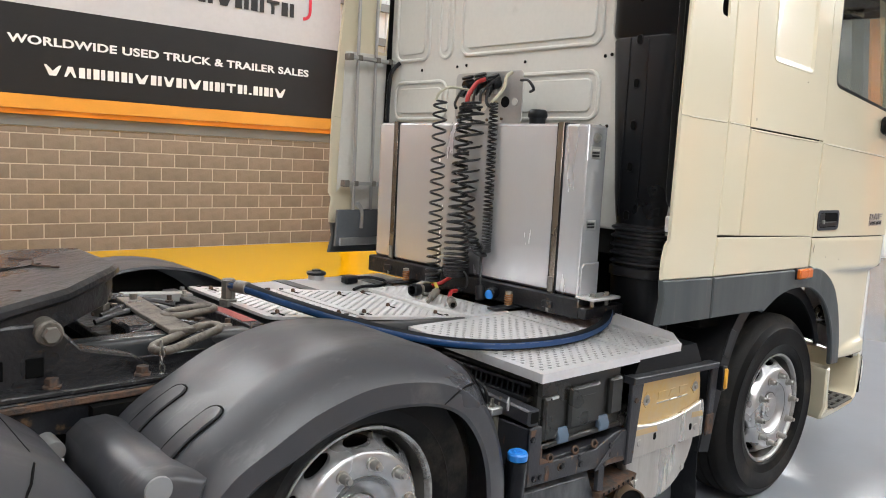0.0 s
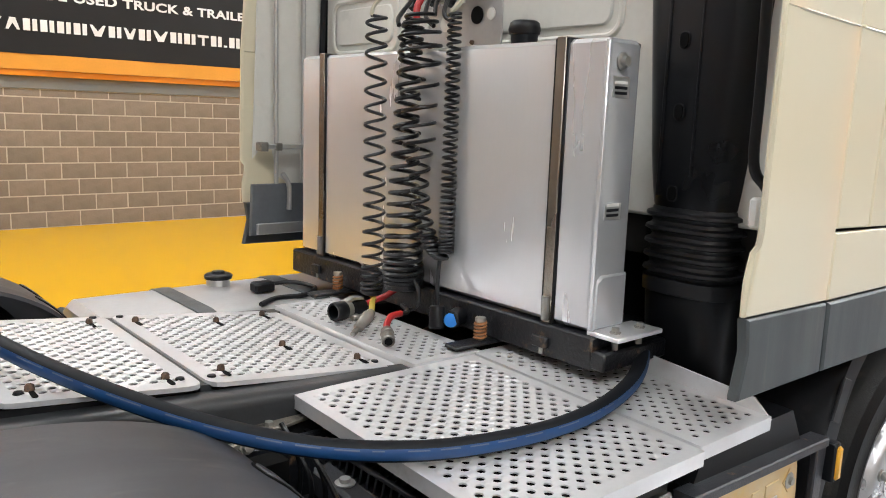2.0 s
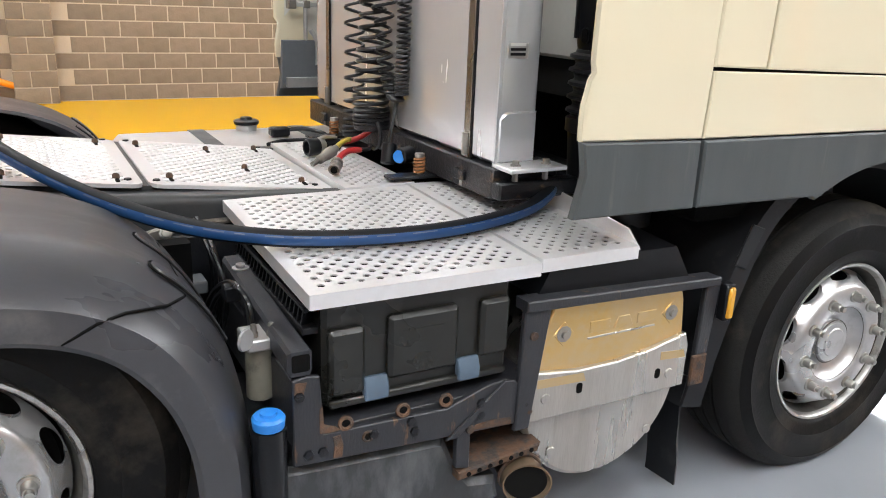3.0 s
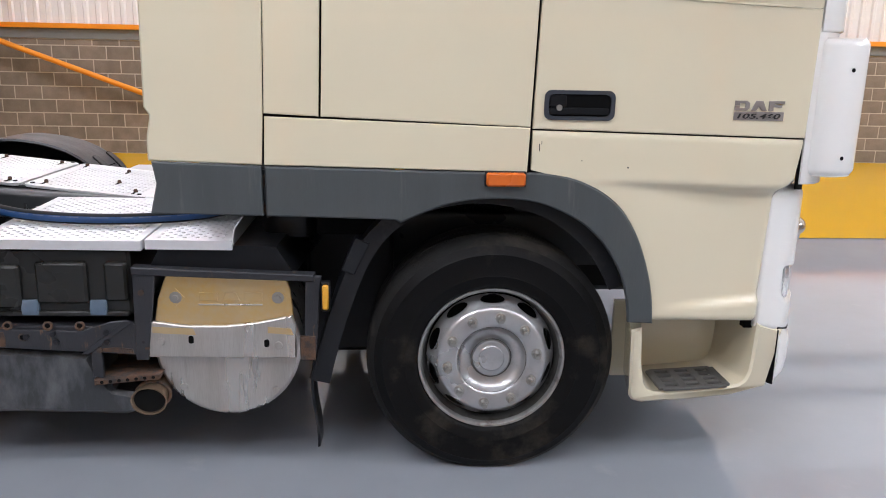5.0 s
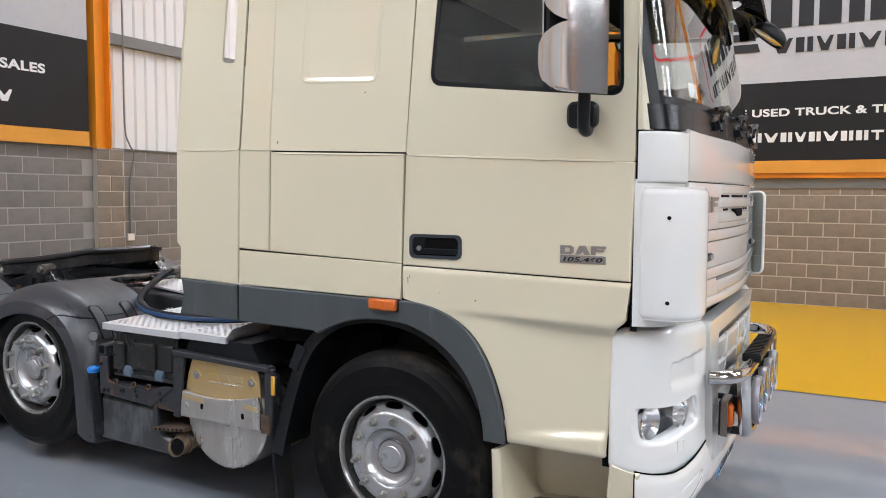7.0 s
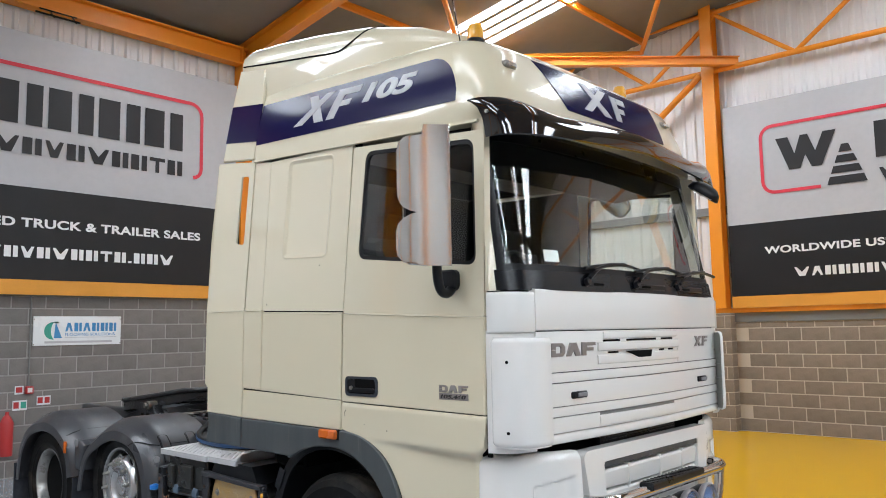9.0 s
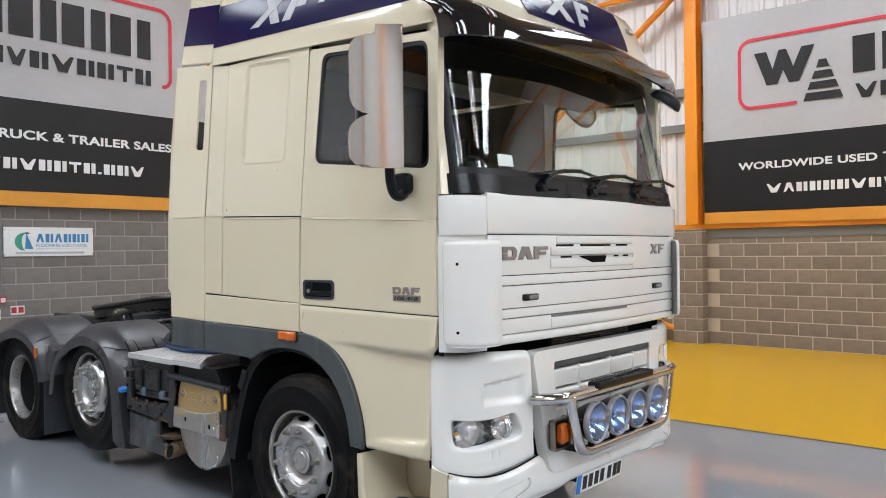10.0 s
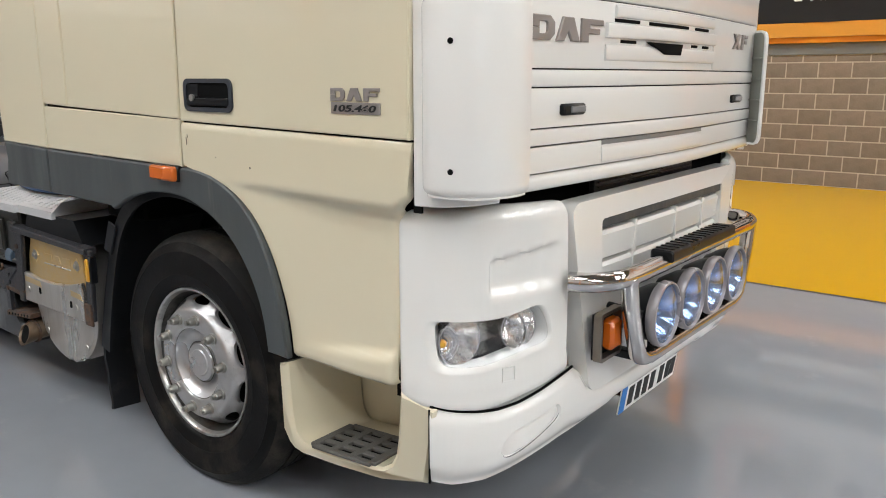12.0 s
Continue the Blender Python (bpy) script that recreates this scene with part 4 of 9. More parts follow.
    # handle in its recess
    hd = part("handle_surround", on_side(Shape().pierced(rrect(0.150, 0.412, 1.452, 1.560, 0.025), rrect(0.166, 0.396, 1.466, 1.546, 0.02), "y", -0.006, 0.012), s), MUDPL, door, "dark grey door handle surround")
    part("handle_recess", on_side(Shape().prism(rrect(0.16, 0.40, 1.458, 1.552, 0.02), "y", -0.0005, -0.0015 + 0.003), s), SEAMSHADE, door)
    part("handle", on_side(Shape().prism(rrect(0.168, 0.392, 1.472, 1.497, 0.008), "y", -0.008, 0.004, 0.003), s), BLACKPL, door, "black pull handle")
    part("handle_bezel", on_side(Shape().prism(rrect(0.170, 0.232, 1.50, 1.542, 0.006), "y", -0.005, 0.004, 0.002), s), BLACKPL, door)
    part("lock", Shape().cyl((0.204, s * 1.250, 1.497), (0.204, s * 1.260, 1.497), 0.011, 12), STEEL, door)
    # one moulded skirt in front of the wheel arch, with a hollow below its waist and a ridge at its foot
    rows = []
    for i in range(57):
        z = 0.668 + 0.744 * i / 56
        xl = max(0.113, inter(z, [(b, a) for a, b in ARCH_O[::-1]]) + 0.004) if z < 1.256 else 0.113
        xr = inter(z, [(0.66, 1.05), (1.195, 1.082), (1.235, 1.130), (1.42, 1.150)])
        ends = 0.010 * (1 - ease(0.668, 0.682, z)) + 0.006 * ease(1.400, 1.412, z)
        row = []
        for j in range(41):
            t = j / 40
            t = 0.5 - 0.5 * math.cos(math.pi * t) if j in (0, 40) else t
            x = xl + (xr - xl) * t
            zz = z + (-0.0195 * (x - 0.11)) * ease(1.25, 1.40, z)
            waist = 1.228 - 0.012 * ease(0.4, 1.1, x)
            d = 0.044 * ease(0.20, 1.0, x) * ease(waist, waist - 0.022 - 0.024 * ease(0.3, 1.0, x), z)
            foot = 0.712 + 0.10 * (x - 0.63)
            d -= 0.026 * ease(0.60, 0.95, x) * ease(foot + 0.02, foot - 0.012, z)
            d += 0.012 * ease(xr - 0.016, xr, x) + ends
            row.append((x, s * (wy(zz) - d), zz))
        back = [(x, y - s * 0.03, zz) for x, y, zz in row[::-1]]
        rows.append(row + back)
    part("skirt", Shape().loft(rows), CREAM, truck, "cream moulded skirt between the wheel arch and the bumper", True, 60)
    # dark backing in the seams
    bk = Shape()
    for x0, x1, z0, z1 in ((-0.90, -0.84, 1.28, 2.94), (0.085, 0.16, 1.27, 2.87), (-0.69, -0.63, 1.44, 1.97), (-0.87, 0.15, 1.40, 1.47), (0.10, 1.15, 1.375, 1.43), (-0.66, 0.14, 1.90, 1.96), (1.145, 1.172, 1.20, 1.9)):
        bk.add(*(lambda b: (b.v, b.f))(Shape().box(x0, x1, 0.024, 0.034, z0, z1, 0)))
    part("seam_backing", on_side(bk, s), SEAMSHADE, truck)
    # grey lower fairing and wheel arch trim
    fo = [(-0.868, 1.082), (-0.392, 1.072)] + ARCH_I + ARCH_O[::-1] + [(0.10, 1.252), (-0.87, 1.267)]
    panel("arch_trim", fo, s, GREYPL, -0.006, 0.03, 0.006, None, "grey plastic lower fairing and wheel arch trim")
    panel("fairing_end", [(-1.288, 1.088), (-0.880, 1.082), (-0.882, 1.267), (-1.276, 1.280), (-1.262, 1.2)], s, GREYPL, -0.004, 0.03, 0.005, None, "grey plastic rear end of the side fairing")
    # inner face closing the fairing top
    mk = part("marker_lamp", Shape().box(-0.057, 0.09, s * 1.262 - 0.018, s * 1.262 + 0.018, 1.206, 1.258, 0.008), AMBER, truck, "amber side marker lamp")
    part("lamp_base", Shape().box(-0.062, 0.095, s * 1.248 - 0.012, s * 1.248 + 0.012, 1.203, 1.261, 0.004), BLACKPL, mk)

# small chips and scratches in the paint of the near side
for x, z, w, h in ((0.139, 1.335, 0.003, 0.030), (0.147, 1.36, 0.002, 0.014), (-0.10, 2.20, 0.006, 0.006), (0.477, 1.275, 0.005, 0.007), (-0.61, 1.98, 0.004, 0.014), (0.30, 1.30, 0.004, 0.004)):
    panel("paint_chip", [(x, z), (x + w, z + 0.002), (x + w * 0.8, z + h), (x - w * 0.3, z + h * 0.9)], -1, CHASSIS, -0.0007, 0.001, 0.0)

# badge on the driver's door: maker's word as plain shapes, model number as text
blocks_place = pose(0.862, -1.2455, 1.462, 90, 0, 0)
bd = part("badge_plate", Shape().box(0.862, 1.052, -1.2485, -1.244, 1.462, 1.494, 0.001), BADGE, truck, "metal model badge on the door")
MARK = (((0.0, 0.0), (0.24, 0.0), (0.30, 0.25), (0.30, 0.75), (0.24, 1.0), (0.0, 1.0), (0.0, 0.51), (0.10, 0.51), (0.10, 0.74), (0.19, 0.74), (0.21, 0.66), (0.21, 0.34), (0.19, 0.26), (0.10, 0.26), (0.10, 0.49), (0.0, 0.49)),
        ((0.33, 0.0), (0.43, 0.0), (0.485, 0.42), (0.54, 0.0), (0.65, 0.0), (0.56, 1.0), (0.42, 1.0)),
        ((0.68, 0.0), (0.78, 0.0), (0.78, 0.36), (0.95, 0.36), (0.95, 0.60), (0.80, 0.60), (0.80, 0.74), (1.0, 0.74), (1.0, 1.0), (0.68, 1.0)))
for ol in MARK:
    o = part("badge_shape", Shape().prism([(0.19 * u, 0.036 + 0.036 * v) for u, v in ol], "z", 0, 0.004, 0.0008), BADGE, bd)
    o.matrix_basis = blocks_place
lettering("badge_number", "105.460", 0.019, 0.165, 0.002, INK, bd, pose(0.874, -1.2487, 1.4685, 90, 0, 0), 1.0, 0.2, 0.02)

# --- cab front ---
FRONT = plan_line([(1.325, -1.05), (1.338, -0.9), (1.352, -0.7), (1.375, -0.35), (1.385, 0.0), (1.375, 0.35), (1.352, 0.7), (1.338, 0.9), (1.325, 1.05)], 4)
CORNER = plan_line([(1.168, -1.236), (1.215, -1.226), (1.262, -1.195), (1.30, -1.14), (1.323, -1.053)], 4)


def front_strip(name, z0, z1, d, th=0.03, r=0.006, y0=-1.05, y1=1.05, mat=None, label=""):
    ys = sorted({y0, y1} | {p[1] for p in FRONT if y0 < p[1] < y1})
    pl = [(inter(y, [(q[1], q[0]) for q in FRONT]), y) for y in ys]
    pr = [(o + d, z) for o, z in rounded_profile(z0, z1, th, r, 3)]
    return part(name, wrap(pl, pr), mat or WHITE, truck, label)


front_strip("front_panel", 1.795, 2.0, 0.0, 0.04, 0.012, label="white front panel below the windscreen")
front_strip("badge_panel", 1.5875, 1.790, 0.0, 0.03, 0.003, label="white front panel with maker's badge")
front_strip("front_rib", 1.5355, 1.5835, 0.004, 0.03, 0.006)
front_strip("lamp_panel", 1.4195, 1.5315, 0.0, 0.03, 0.003)
front_strip("front_rib", 1.3695, 1.4155, 0.004, 0.03, 0.006)
front_strip("lower_front_panel", 1.2905, 1.3655, 0.0, 0.03, 0.003)
front_strip("front_lip", 1.238, 1.2865, 0.003, 0.04, 0.018)
front_strip("front_backing", 1.245, 1.99, -0.022, 0.02, 0.004, -1.04, 1.04, SEAMSHADE)
# recessed field with the bars of the fresh-air intake
front_strip("intake_bar", 1.682, 1.728, 0.012, 0.02, 0.008, -0.555, 0.36)
front_strip("intake_bar", 1.745, 1.784, 0.008, 0.02, 0.008, -0.50, 0.34)
front_strip("intake_bar", 1.612, 1.664, 0.007, 0.02, 0.010, -0.555, 0.36)
for ya, yb in ((-0.50, -0.34), (-0.27, 0.06), (0.13, 0.28)):
    front_strip("intake_slot", 1.731, 1.742, 0.003, 0.008, 0.002, ya, yb, SEAMSHADE)
for ya, yb in ((-0.46, -0.36), (0.10, 0.16), (0.22, 0.29)):
    front_strip("intake_slot", 1.668, 1.678, 0.003, 0.008, 0.002, ya, yb, SEAMSHADE)
vent = [(-0.285, 1.676), (-0.16, 1.638), (-0.02, 1.638), (-0.005, 1.676)]
part("intake_vent", Shape().prism(vent, "x", 1.375, 1.396, 0.002), SEAMSHADE, truck)
front_strip("field_edge", 1.592, 1.73, 0.003, 0.02, 0.004, 0.352, 0.372)
front_strip("lower_slot", 1.352, 1.367, 0.002, 0.006, 0.002, -0.55, 0.27, RAILG)
front_strip("lower_step", 1.292, 1.350, 0.004, 0.02, 0.012, -0.55, 0.27)
for y in (-0.727, 0.727):
    m = part("front_marker", Shape().box(1.338, 1.364, y - 0.065, y + 0.065, 1.452, 1.486, 0.006), BLACKPL, truck, "small oblong front marker lamp")
    part("marker_lens", Shape().box(1.362, 1.370, y - 0.03, y + 0.055, 1.459, 1.479, 0.003), REFLECT, m)
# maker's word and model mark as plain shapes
def on_front(x, y, z):
    return (x + inter(y, [(q[1], q[0]) for q in FRONT]), y, z)


for ol in MARK:
    part("badge_shape", Shape().prism([(-0.948 + 0.371 * u, 1.664 + 0.068 * v) for u, v in ol], "x", -0.004, 0.008, 0.002).moved(on_front), BADGE, truck)
for ol in ([(0.63, 1.678), (0.662, 1.678), (0.755, 1.742), (0.722, 1.742)], [(0.712, 1.678), (0.745, 1.678), (0.672, 1.742), (0.640, 1.742)], [(0.765, 1.678), (0.792, 1.678), (0.805, 1.742), (0.778, 1.742)], [(0.808, 1.728), (0.862, 1.728), (0.866, 1.742), (0.812, 1.742)], [(0.803, 1.704), (0.845, 1.704), (0.848, 1.717), (0.806, 1.717)]):
    part("badge_shape", Shape().prism(ol, "x", -0.004, 0.008, 0.0015).moved(on_front), BADGE, truck)

DEFL_OPEN = plan_line([(1.300, -1.045), (1.335, -1.028), (1.375, -1.002), (1.408, -0.968)], 4)
DEFL = plan_line([(1.172, -1.212), (1.198, -1.240), (1.250, -1.254), (1.308, -1.248), (1.365, -1.217), (1.398, -1.16), (1.410, -1.10), (1.405, -1.045)], 4)
BCORN = plan_line([(1.060, -1.198), (1.10, -1.196), (1.160, -1.180), (1.215, -1.140), (1.266, -1.062), (1.310, -0.955), (1.342, -0.85), (1.357, -0.752), (1.362, -0.70)], 4)
LOWB = plan_line([(1.172, -1.190), (1.228, -1.143), (1.280, -1.058), (1.322, -0.945), (1.350, -0.82), (1.370, -0.65), (1.385, -0.35), (1.392, 0.0)], 4)

def ray_hit(c, p, poly):
    """Where the line from c through p leaves a star-shaped outline, as a fraction of c to p."""
    d = (p[0] - c[0], p[1] - c[1])
    best = 0.0
    for i in range(len(poly)):
        q, r = poly[i - 1], poly[i]
        e, w = (r[0] - q[0], r[1] - q[1]), (q[0] - c[0], q[1] - c[1])
        den = d[0] * e[1] - d[1] * e[0]
        if abs(den) > 1e-12:
            t, u = (w[0] * e[1] - w[1] * e[0]) / den, (w[0] * d[1] - w[1] * d[0]) / den
            if -1e-6 <= u <= 1 + 1e-6 and t > best:
                best = t
    return best


def resample(poly, n):
    P = [Vector(p) for p in poly]
    k = len(P)
    ln = [(P[(i + 1) % k] - P[i]).length for i in range(k)]
    total, out, i, acc = sum(ln), [], 0, 0.0
    for j in range(n):
        t = total * j / n
        while i < k - 1 and t > acc + ln[i]:
            acc += ln[i]
            i += 1
        out.append(tuple(P[i].lerp(P[(i + 1) % k], min(1.0, (t - acc) / max(ln[i], 1e-9)))))
    return out


def smooth_loop(poly, n=6):
    k = len(poly)
    out = []
    for i in range(k):
        p0, p1, p2, p3 = (Vector(poly[(i + j) % k]) for j in (-1, 0, 1, 2))
        for j in range(n):
            t = j / n
            out.append(tuple(0.5 * (2 * p1 + (p2 - p0) * t + (2 * p0 - 5 * p1 + 4 * p2 - p3) * t * t + (3 * p1 - p0 - 3 * p2 + p3) * t ** 3)))
    return out


def unrolled(line):
    """Gives a function from (length along a plan line, z, depth outwards) to a place."""
    acc = [0.0]
    for p, q in zip(line, line[1:]):
        acc.append(acc[-1] + math.hypot(q[0] - p[0], q[1] - p[1]))

    def tangent(i):
        a, b = line[max(i - 1, 0)], line[min(i + 1, len(line) - 1)]
        return Vector((b[0] - a[0], b[1] - a[1])).normalized()

    def at(u, z, d):
        i = 0
        while i < len(acc) - 2 and u > acc[i + 1]:
            i += 1
        t = (u - acc[i]) / (acc[i + 1] - acc[i])
        p = Vector(line[i]).lerp(Vector(line[i + 1]), t)
        tg = tangent(i).lerp(tangent(i + 1), min(1, max(0, t)))
        return (p.x + tg.y * d, p.y - tg.x * d, z)
    return at


def skin(at, outer, rims, press, n=150, m=26, thick=0.05):
    """A curved panel between an outline and an opening; rims are (outline, depth) pairs going inwards."""
    P = resample(outer, n)
    hole = rims[0][0]
    c = (sum(p[0] for p in hole) / len(hole), sum(p[1] for p in hole) / len(hole))
    rings = [[at(*p, -thick) for p in P]]
    for j in range(m, -1, -1):
        f = 1 - (1 - j / m) ** 1.5
        ring = []
        for p in P:
            t0 = ray_hit(c, p, hole)
            t = t0 + (1 - t0) * f
            u, z = c[0] + (p[0] - c[0]) * t, c[1] + (p[1] - c[1]) * t
            ring.append(at(u, z, press(u, z)))
        rings.append(ring)
    for poly, d in rims[1:]:
        ring = []
        for p in P:
            t = ray_hit(c, p, poly)
            ring.append(at(c[0] + (p[0] - c[0]) * t, c[1] + (p[1] - c[1]) * t, d))
        rings.append(ring)
    return Shape().loft(rings, True, False)


def patch(at, outline, dome, th=0.004, n=72):
    """A thin domed lid within an outline."""
    P = resample(outline, n)
    c = (sum(p[0] for p in P) / n, sum(p[1] for p in P) / n)

    def ring(k, off):
        return [at(c[0] + (p[0] - c[0]) * k, c[1] + (p[1] - c[1]) * k, dome(k) + off) for p in P]
    ks = (0.02, 0.3, 0.55, 0.75, 0.9, 0.97, 1.0)
    return Shape().loft([ring(k, 0) for k in ks] + [ring(k, -th) for k in ks[::-1]], True, True)


def build_corner(s):
    """Headlamp corner and lower bumper of one side."""
    def put(sh):
        return sh if s < 0 else sh.mirrored()
    at, low_at = unrolled(BCORN), unrolled(LOWB)
    # lower edge of the corner, which is the upper edge of the lower bumper
    dip = [(0.0, 0.630), (0.10, 0.613), (0.18, 0.598), (0.263, 0.592), (0.34, 0.597), (0.45, 0.615), (0.61, 0.645)]
    outer = [(u, z) for u, z in dip] + [(0.612, 0.80), (0.607, 1.0), (0.598, 1.15), (0.585, 1.195), (0.3, 1.205), (0.07, 1.205), (0.03, 1.195), (0.0, 1.14), (0.0, 0.85)]
    lamp = smooth_loop([(0.121, 0.845), (0.126, 0.870), (0.150, 0.878), (0.223, 0.871), (0.318, 0.868), (0.401, 0.877), (0.462, 0.886), (0.493, 0.868), (0.519, 0.822), (0.527, 0.785), (0.508, 0.764), (0.447, 0.757), (0.361, 0.743), (0.281, 0.732), (0.206, 0.734), (0.154, 0.744), (0.130, 0.772)], 3)
    lc = (0.32, 0.81)
    rim = [(u - (0.028 if u < 0.16 else 0.028 * max(0, (0.24 - u) / 0.08) if u < 0.24 else -0.008 * ease(0.42, 0.5, u)), z + (0.005 if z > lc[1] else -0.013)) for u, z in lamp]
    mid = [(a[0] * 0.35 + b[0] * 0.65, a[1] * 0.35 + b[1] * 0.65) for a, b in zip(rim, lamp)]

    def press(u, z):
        r = 0.055
        d = 0.0
        top = 1.205
        if z > top - r:
            k = min(1.0, (z - top + r) / r)
            d -= r * (1 - math.sqrt(max(0.0, 1 - k * k))) * 0.9
        lo = inter(u, dip)
        if z < lo + 0.03:
            k = min(1.0, (lo + 0.03 - z) / 0.03)
            d -= 0.014 * (1 - math.sqrt(max(0.0, 1 - k * k)))
        if u < 0.02:
            k = (0.02 - u) / 0.02
            d -= 0.015 * (1 - math.sqrt(max(0.0, 1 - k * k)))
        # soft crease along the lower third, and the scoop above the lamp
        d += 0.006 * ease(0.74, 0.66, z) * ease(0.0, 0.1, u)
        sc_top = 1.052 + 0.10 * (u - 0.29)
        d -= 0.020 * ease(0.283, 0.302, u) * ease(sc_top, sc_top - 0.014, z) * ease(0.925, 0.975, z) * ease(0.585, 0.50, u)
        return d
    crn = part("bumper_corner", put(skin(at, outer, [(rim, 0.0), (mid, -0.006), (lamp, -0.012), ([(lc[0] + (u - lc[0]) * 0.99, lc[1] + (z - lc[1]) * 0.98) for u, z in lamp], -0.07)], press, 170, 34)), WHITE, truck, "white bumper corner with headlamp", True, 50)
    lid = [(0.333, 0.673), (0.379, 0.673), (0.379, 0.718), (0.333, 0.718)]
    ring = Shape().loft([[at(u, z, dd) for u, z in resample(inset(lid, ii), 40)] for ii, dd in ((0, 0.003), (0, 0.0068), (0.0016, 0.0068), (0.0016, 0.003))], True, False, True)
    part("tow_eye_lid", put(ring), WHITE, crn)
    # headlamp
    back = [[at(lc[0] + (u - lc[0]) * k, lc[1] + (z - lc[1]) * k, d) for u, z in resample(lamp, 60)] for k, d in ((1.02, -0.045), (0.97, -0.085), (0.6, -0.11), (0.02, -0.11))]
    hl = part("headlamp", put(Shape().loft(back, True, False)), LAMPGREY, truck, "clear twin headlamp with faint amber indicator")
    for u, z, r, mt in ((0.205, 0.806, 0.070, LAMPBOWL), (0.425, 0.816, 0.064, LAMPBOWL)):
        q = Vector(at(u, z, -0.052))
        q.y = q.y if s < 0 else -q.y
        ax = Vector((0.93, s * 0.30, 0.0)).normalized()
        part("lamp_bowl", Shape().lathe([(r * 0.22, -0.055), (r * 0.5, -0.042), (r * 0.8, -0.018), (r, 0.012), (r * 1.06, 0.012), (r * 0.84, -0.022), (r * 0.5, -0.050), (r * 0.2, -0.062)], q, ax, 32, False), mt, hl, "ribbed lamp reflector")
        part("bulb", Shape().lathe([(0.0, -0.05), (r * 0.2, -0.045), (r * 0.24, -0.02), (r * 0.16, -0.005), (0.0, 0.0)], q, ax, 14, False), LAMPREF, hl)
    q = Vector(at(0.145, 0.80, -0.05))
    q.y = q.y if s < 0 else -q.y
    part("indicator_bulb", Shape().lathe([(0.0, -0.014), (0.010, -0.010), (0.013, 0.003), (0.009, 0.014), (0.0, 0.018)], q, (0.6, s * 0.8, 0), 14, False), BEACON, hl)
    for r in (0.028, 0.038, 0.048, 0.058):
        arc = [at(0.145 + r * math.cos(radians(a)), 0.802 + 0.92 * r * math.sin(radians(a)), -0.040) for a in range(-80, 81, 16)]
        part("pressed_ring", put(Shape().tube(arc, 0.0032, 6)), LAMPREF, hl)
    rod = [at(u, z, -0.022) for u, z in ((0.405, 0.868), (0.428, 0.845), (0.438, 0.81), (0.43, 0.78), (0.41, 0.765))]
    part("lamp_divider", put(Shape().tube(rod, 0.004, 6)), LAMPGREY, hl)
    ln = part("headlamp_lens", put(patch(at, lamp, lambda k: -0.011 + 0.004 * (1 - k * k), 0.003)), LENS, hl, "clear headlamp lens")
    ln.visible_shadow = False
    # lower bumper with the pressed fog lamp cover
    up = [(0.0, 0.620), (0.08, 0.604), (0.15, 0.592), (0.22, 0.586), (0.30, 0.590), (0.40, 0.606), (0.56, 0.640), (0.60, 0.612), (0.64, 0.560), (0.70, 0.535), (1.24, 0.520)]
    bot = [(1.24, 0.44), (0.85, 0.435), (0.79, 0.42), (0.68, 0.411), (0.52, 0.402), (0.38, 0.384), (0.27, 0.368), (0.186, 0.358), (0.07, 0.362), (0.0, 0.374)]
    oval = smooth_loop([(0.225, 0.455), (0.238, 0.484), (0.272, 0.509), (0.32, 0.520), (0.378, 0.530), (0.43, 0.540), (0.468, 0.545), (0.484, 0.523), (0.470, 0.495), (0.405, 0.467), (0.313, 0.437), (0.248, 0.428)], 4)
    oc = (0.355, 0.487)

    def small(k):
        return [(oc[0] + (u - oc[0]) * k, oc[1] + (z - oc[1]) * k) for u, z in oval]

    def low_press(u, z):
        zt, zb = inter(u, up), inter(u, bot[::-1])
        k = (z - zb) / max(0.01, zt - zb)
        d = -0.030 * (1 - ease(0.0, 0.35, k)) ** 2 - 0.010 * ease(0.85, 1.0, k) + 0.006 * ease(0.2, 0.5, k) * ease(1.0, 0.7, k)
        return d
    lb = part("lower_bumper", put(skin(low_at, up + bot, [(oval, 0.0), (small(0.975), 0.001), (small(0.95), -0.006), (small(0.94), -0.012)], low_press, 170, 30, 0.09)), WHITE, truck, "white lower bumper with pressed fog lamp cover", True, 50)
    part("fog_lid", put(patch(low_at, small(0.965), lambda k: -0.006 + 0.009 * ease(1.0, 0.72, k), 0.006)), WHITE, lb, "blank oval fog lamp cover")
    part("bumper_seam", put(Shape().tube([low_at(0.56 * k / 28, inter(0.56 * k / 28, up) + 0.003, -0.010) for k in range(29)], 0.0045, 6)), SEAMSHADE, lb)
    part("lid_groove", put(Shape().tube([low_at(u, z, 0.0) for u, z in small(0.985)], 0.0016, 5, True)), FOOTG, lb)
    part("bumper_end_seam", put(Shape().loft([[low_at(0.002, z, d) for d in (-0.03, -0.003)] + [low_at(-0.004, z, d) for d in (-0.003, -0.03)] for z in (0.38, 0.50, 0.615)])), SEAMSHADE, lb)
    part("body_gap", Shape().box(1.03, 1.075, min(s * 1.17, s * 1.13), max(s * 1.17, s * 1.13), 0.62, 1.22, 0.0), SEAMSHADE, truck)


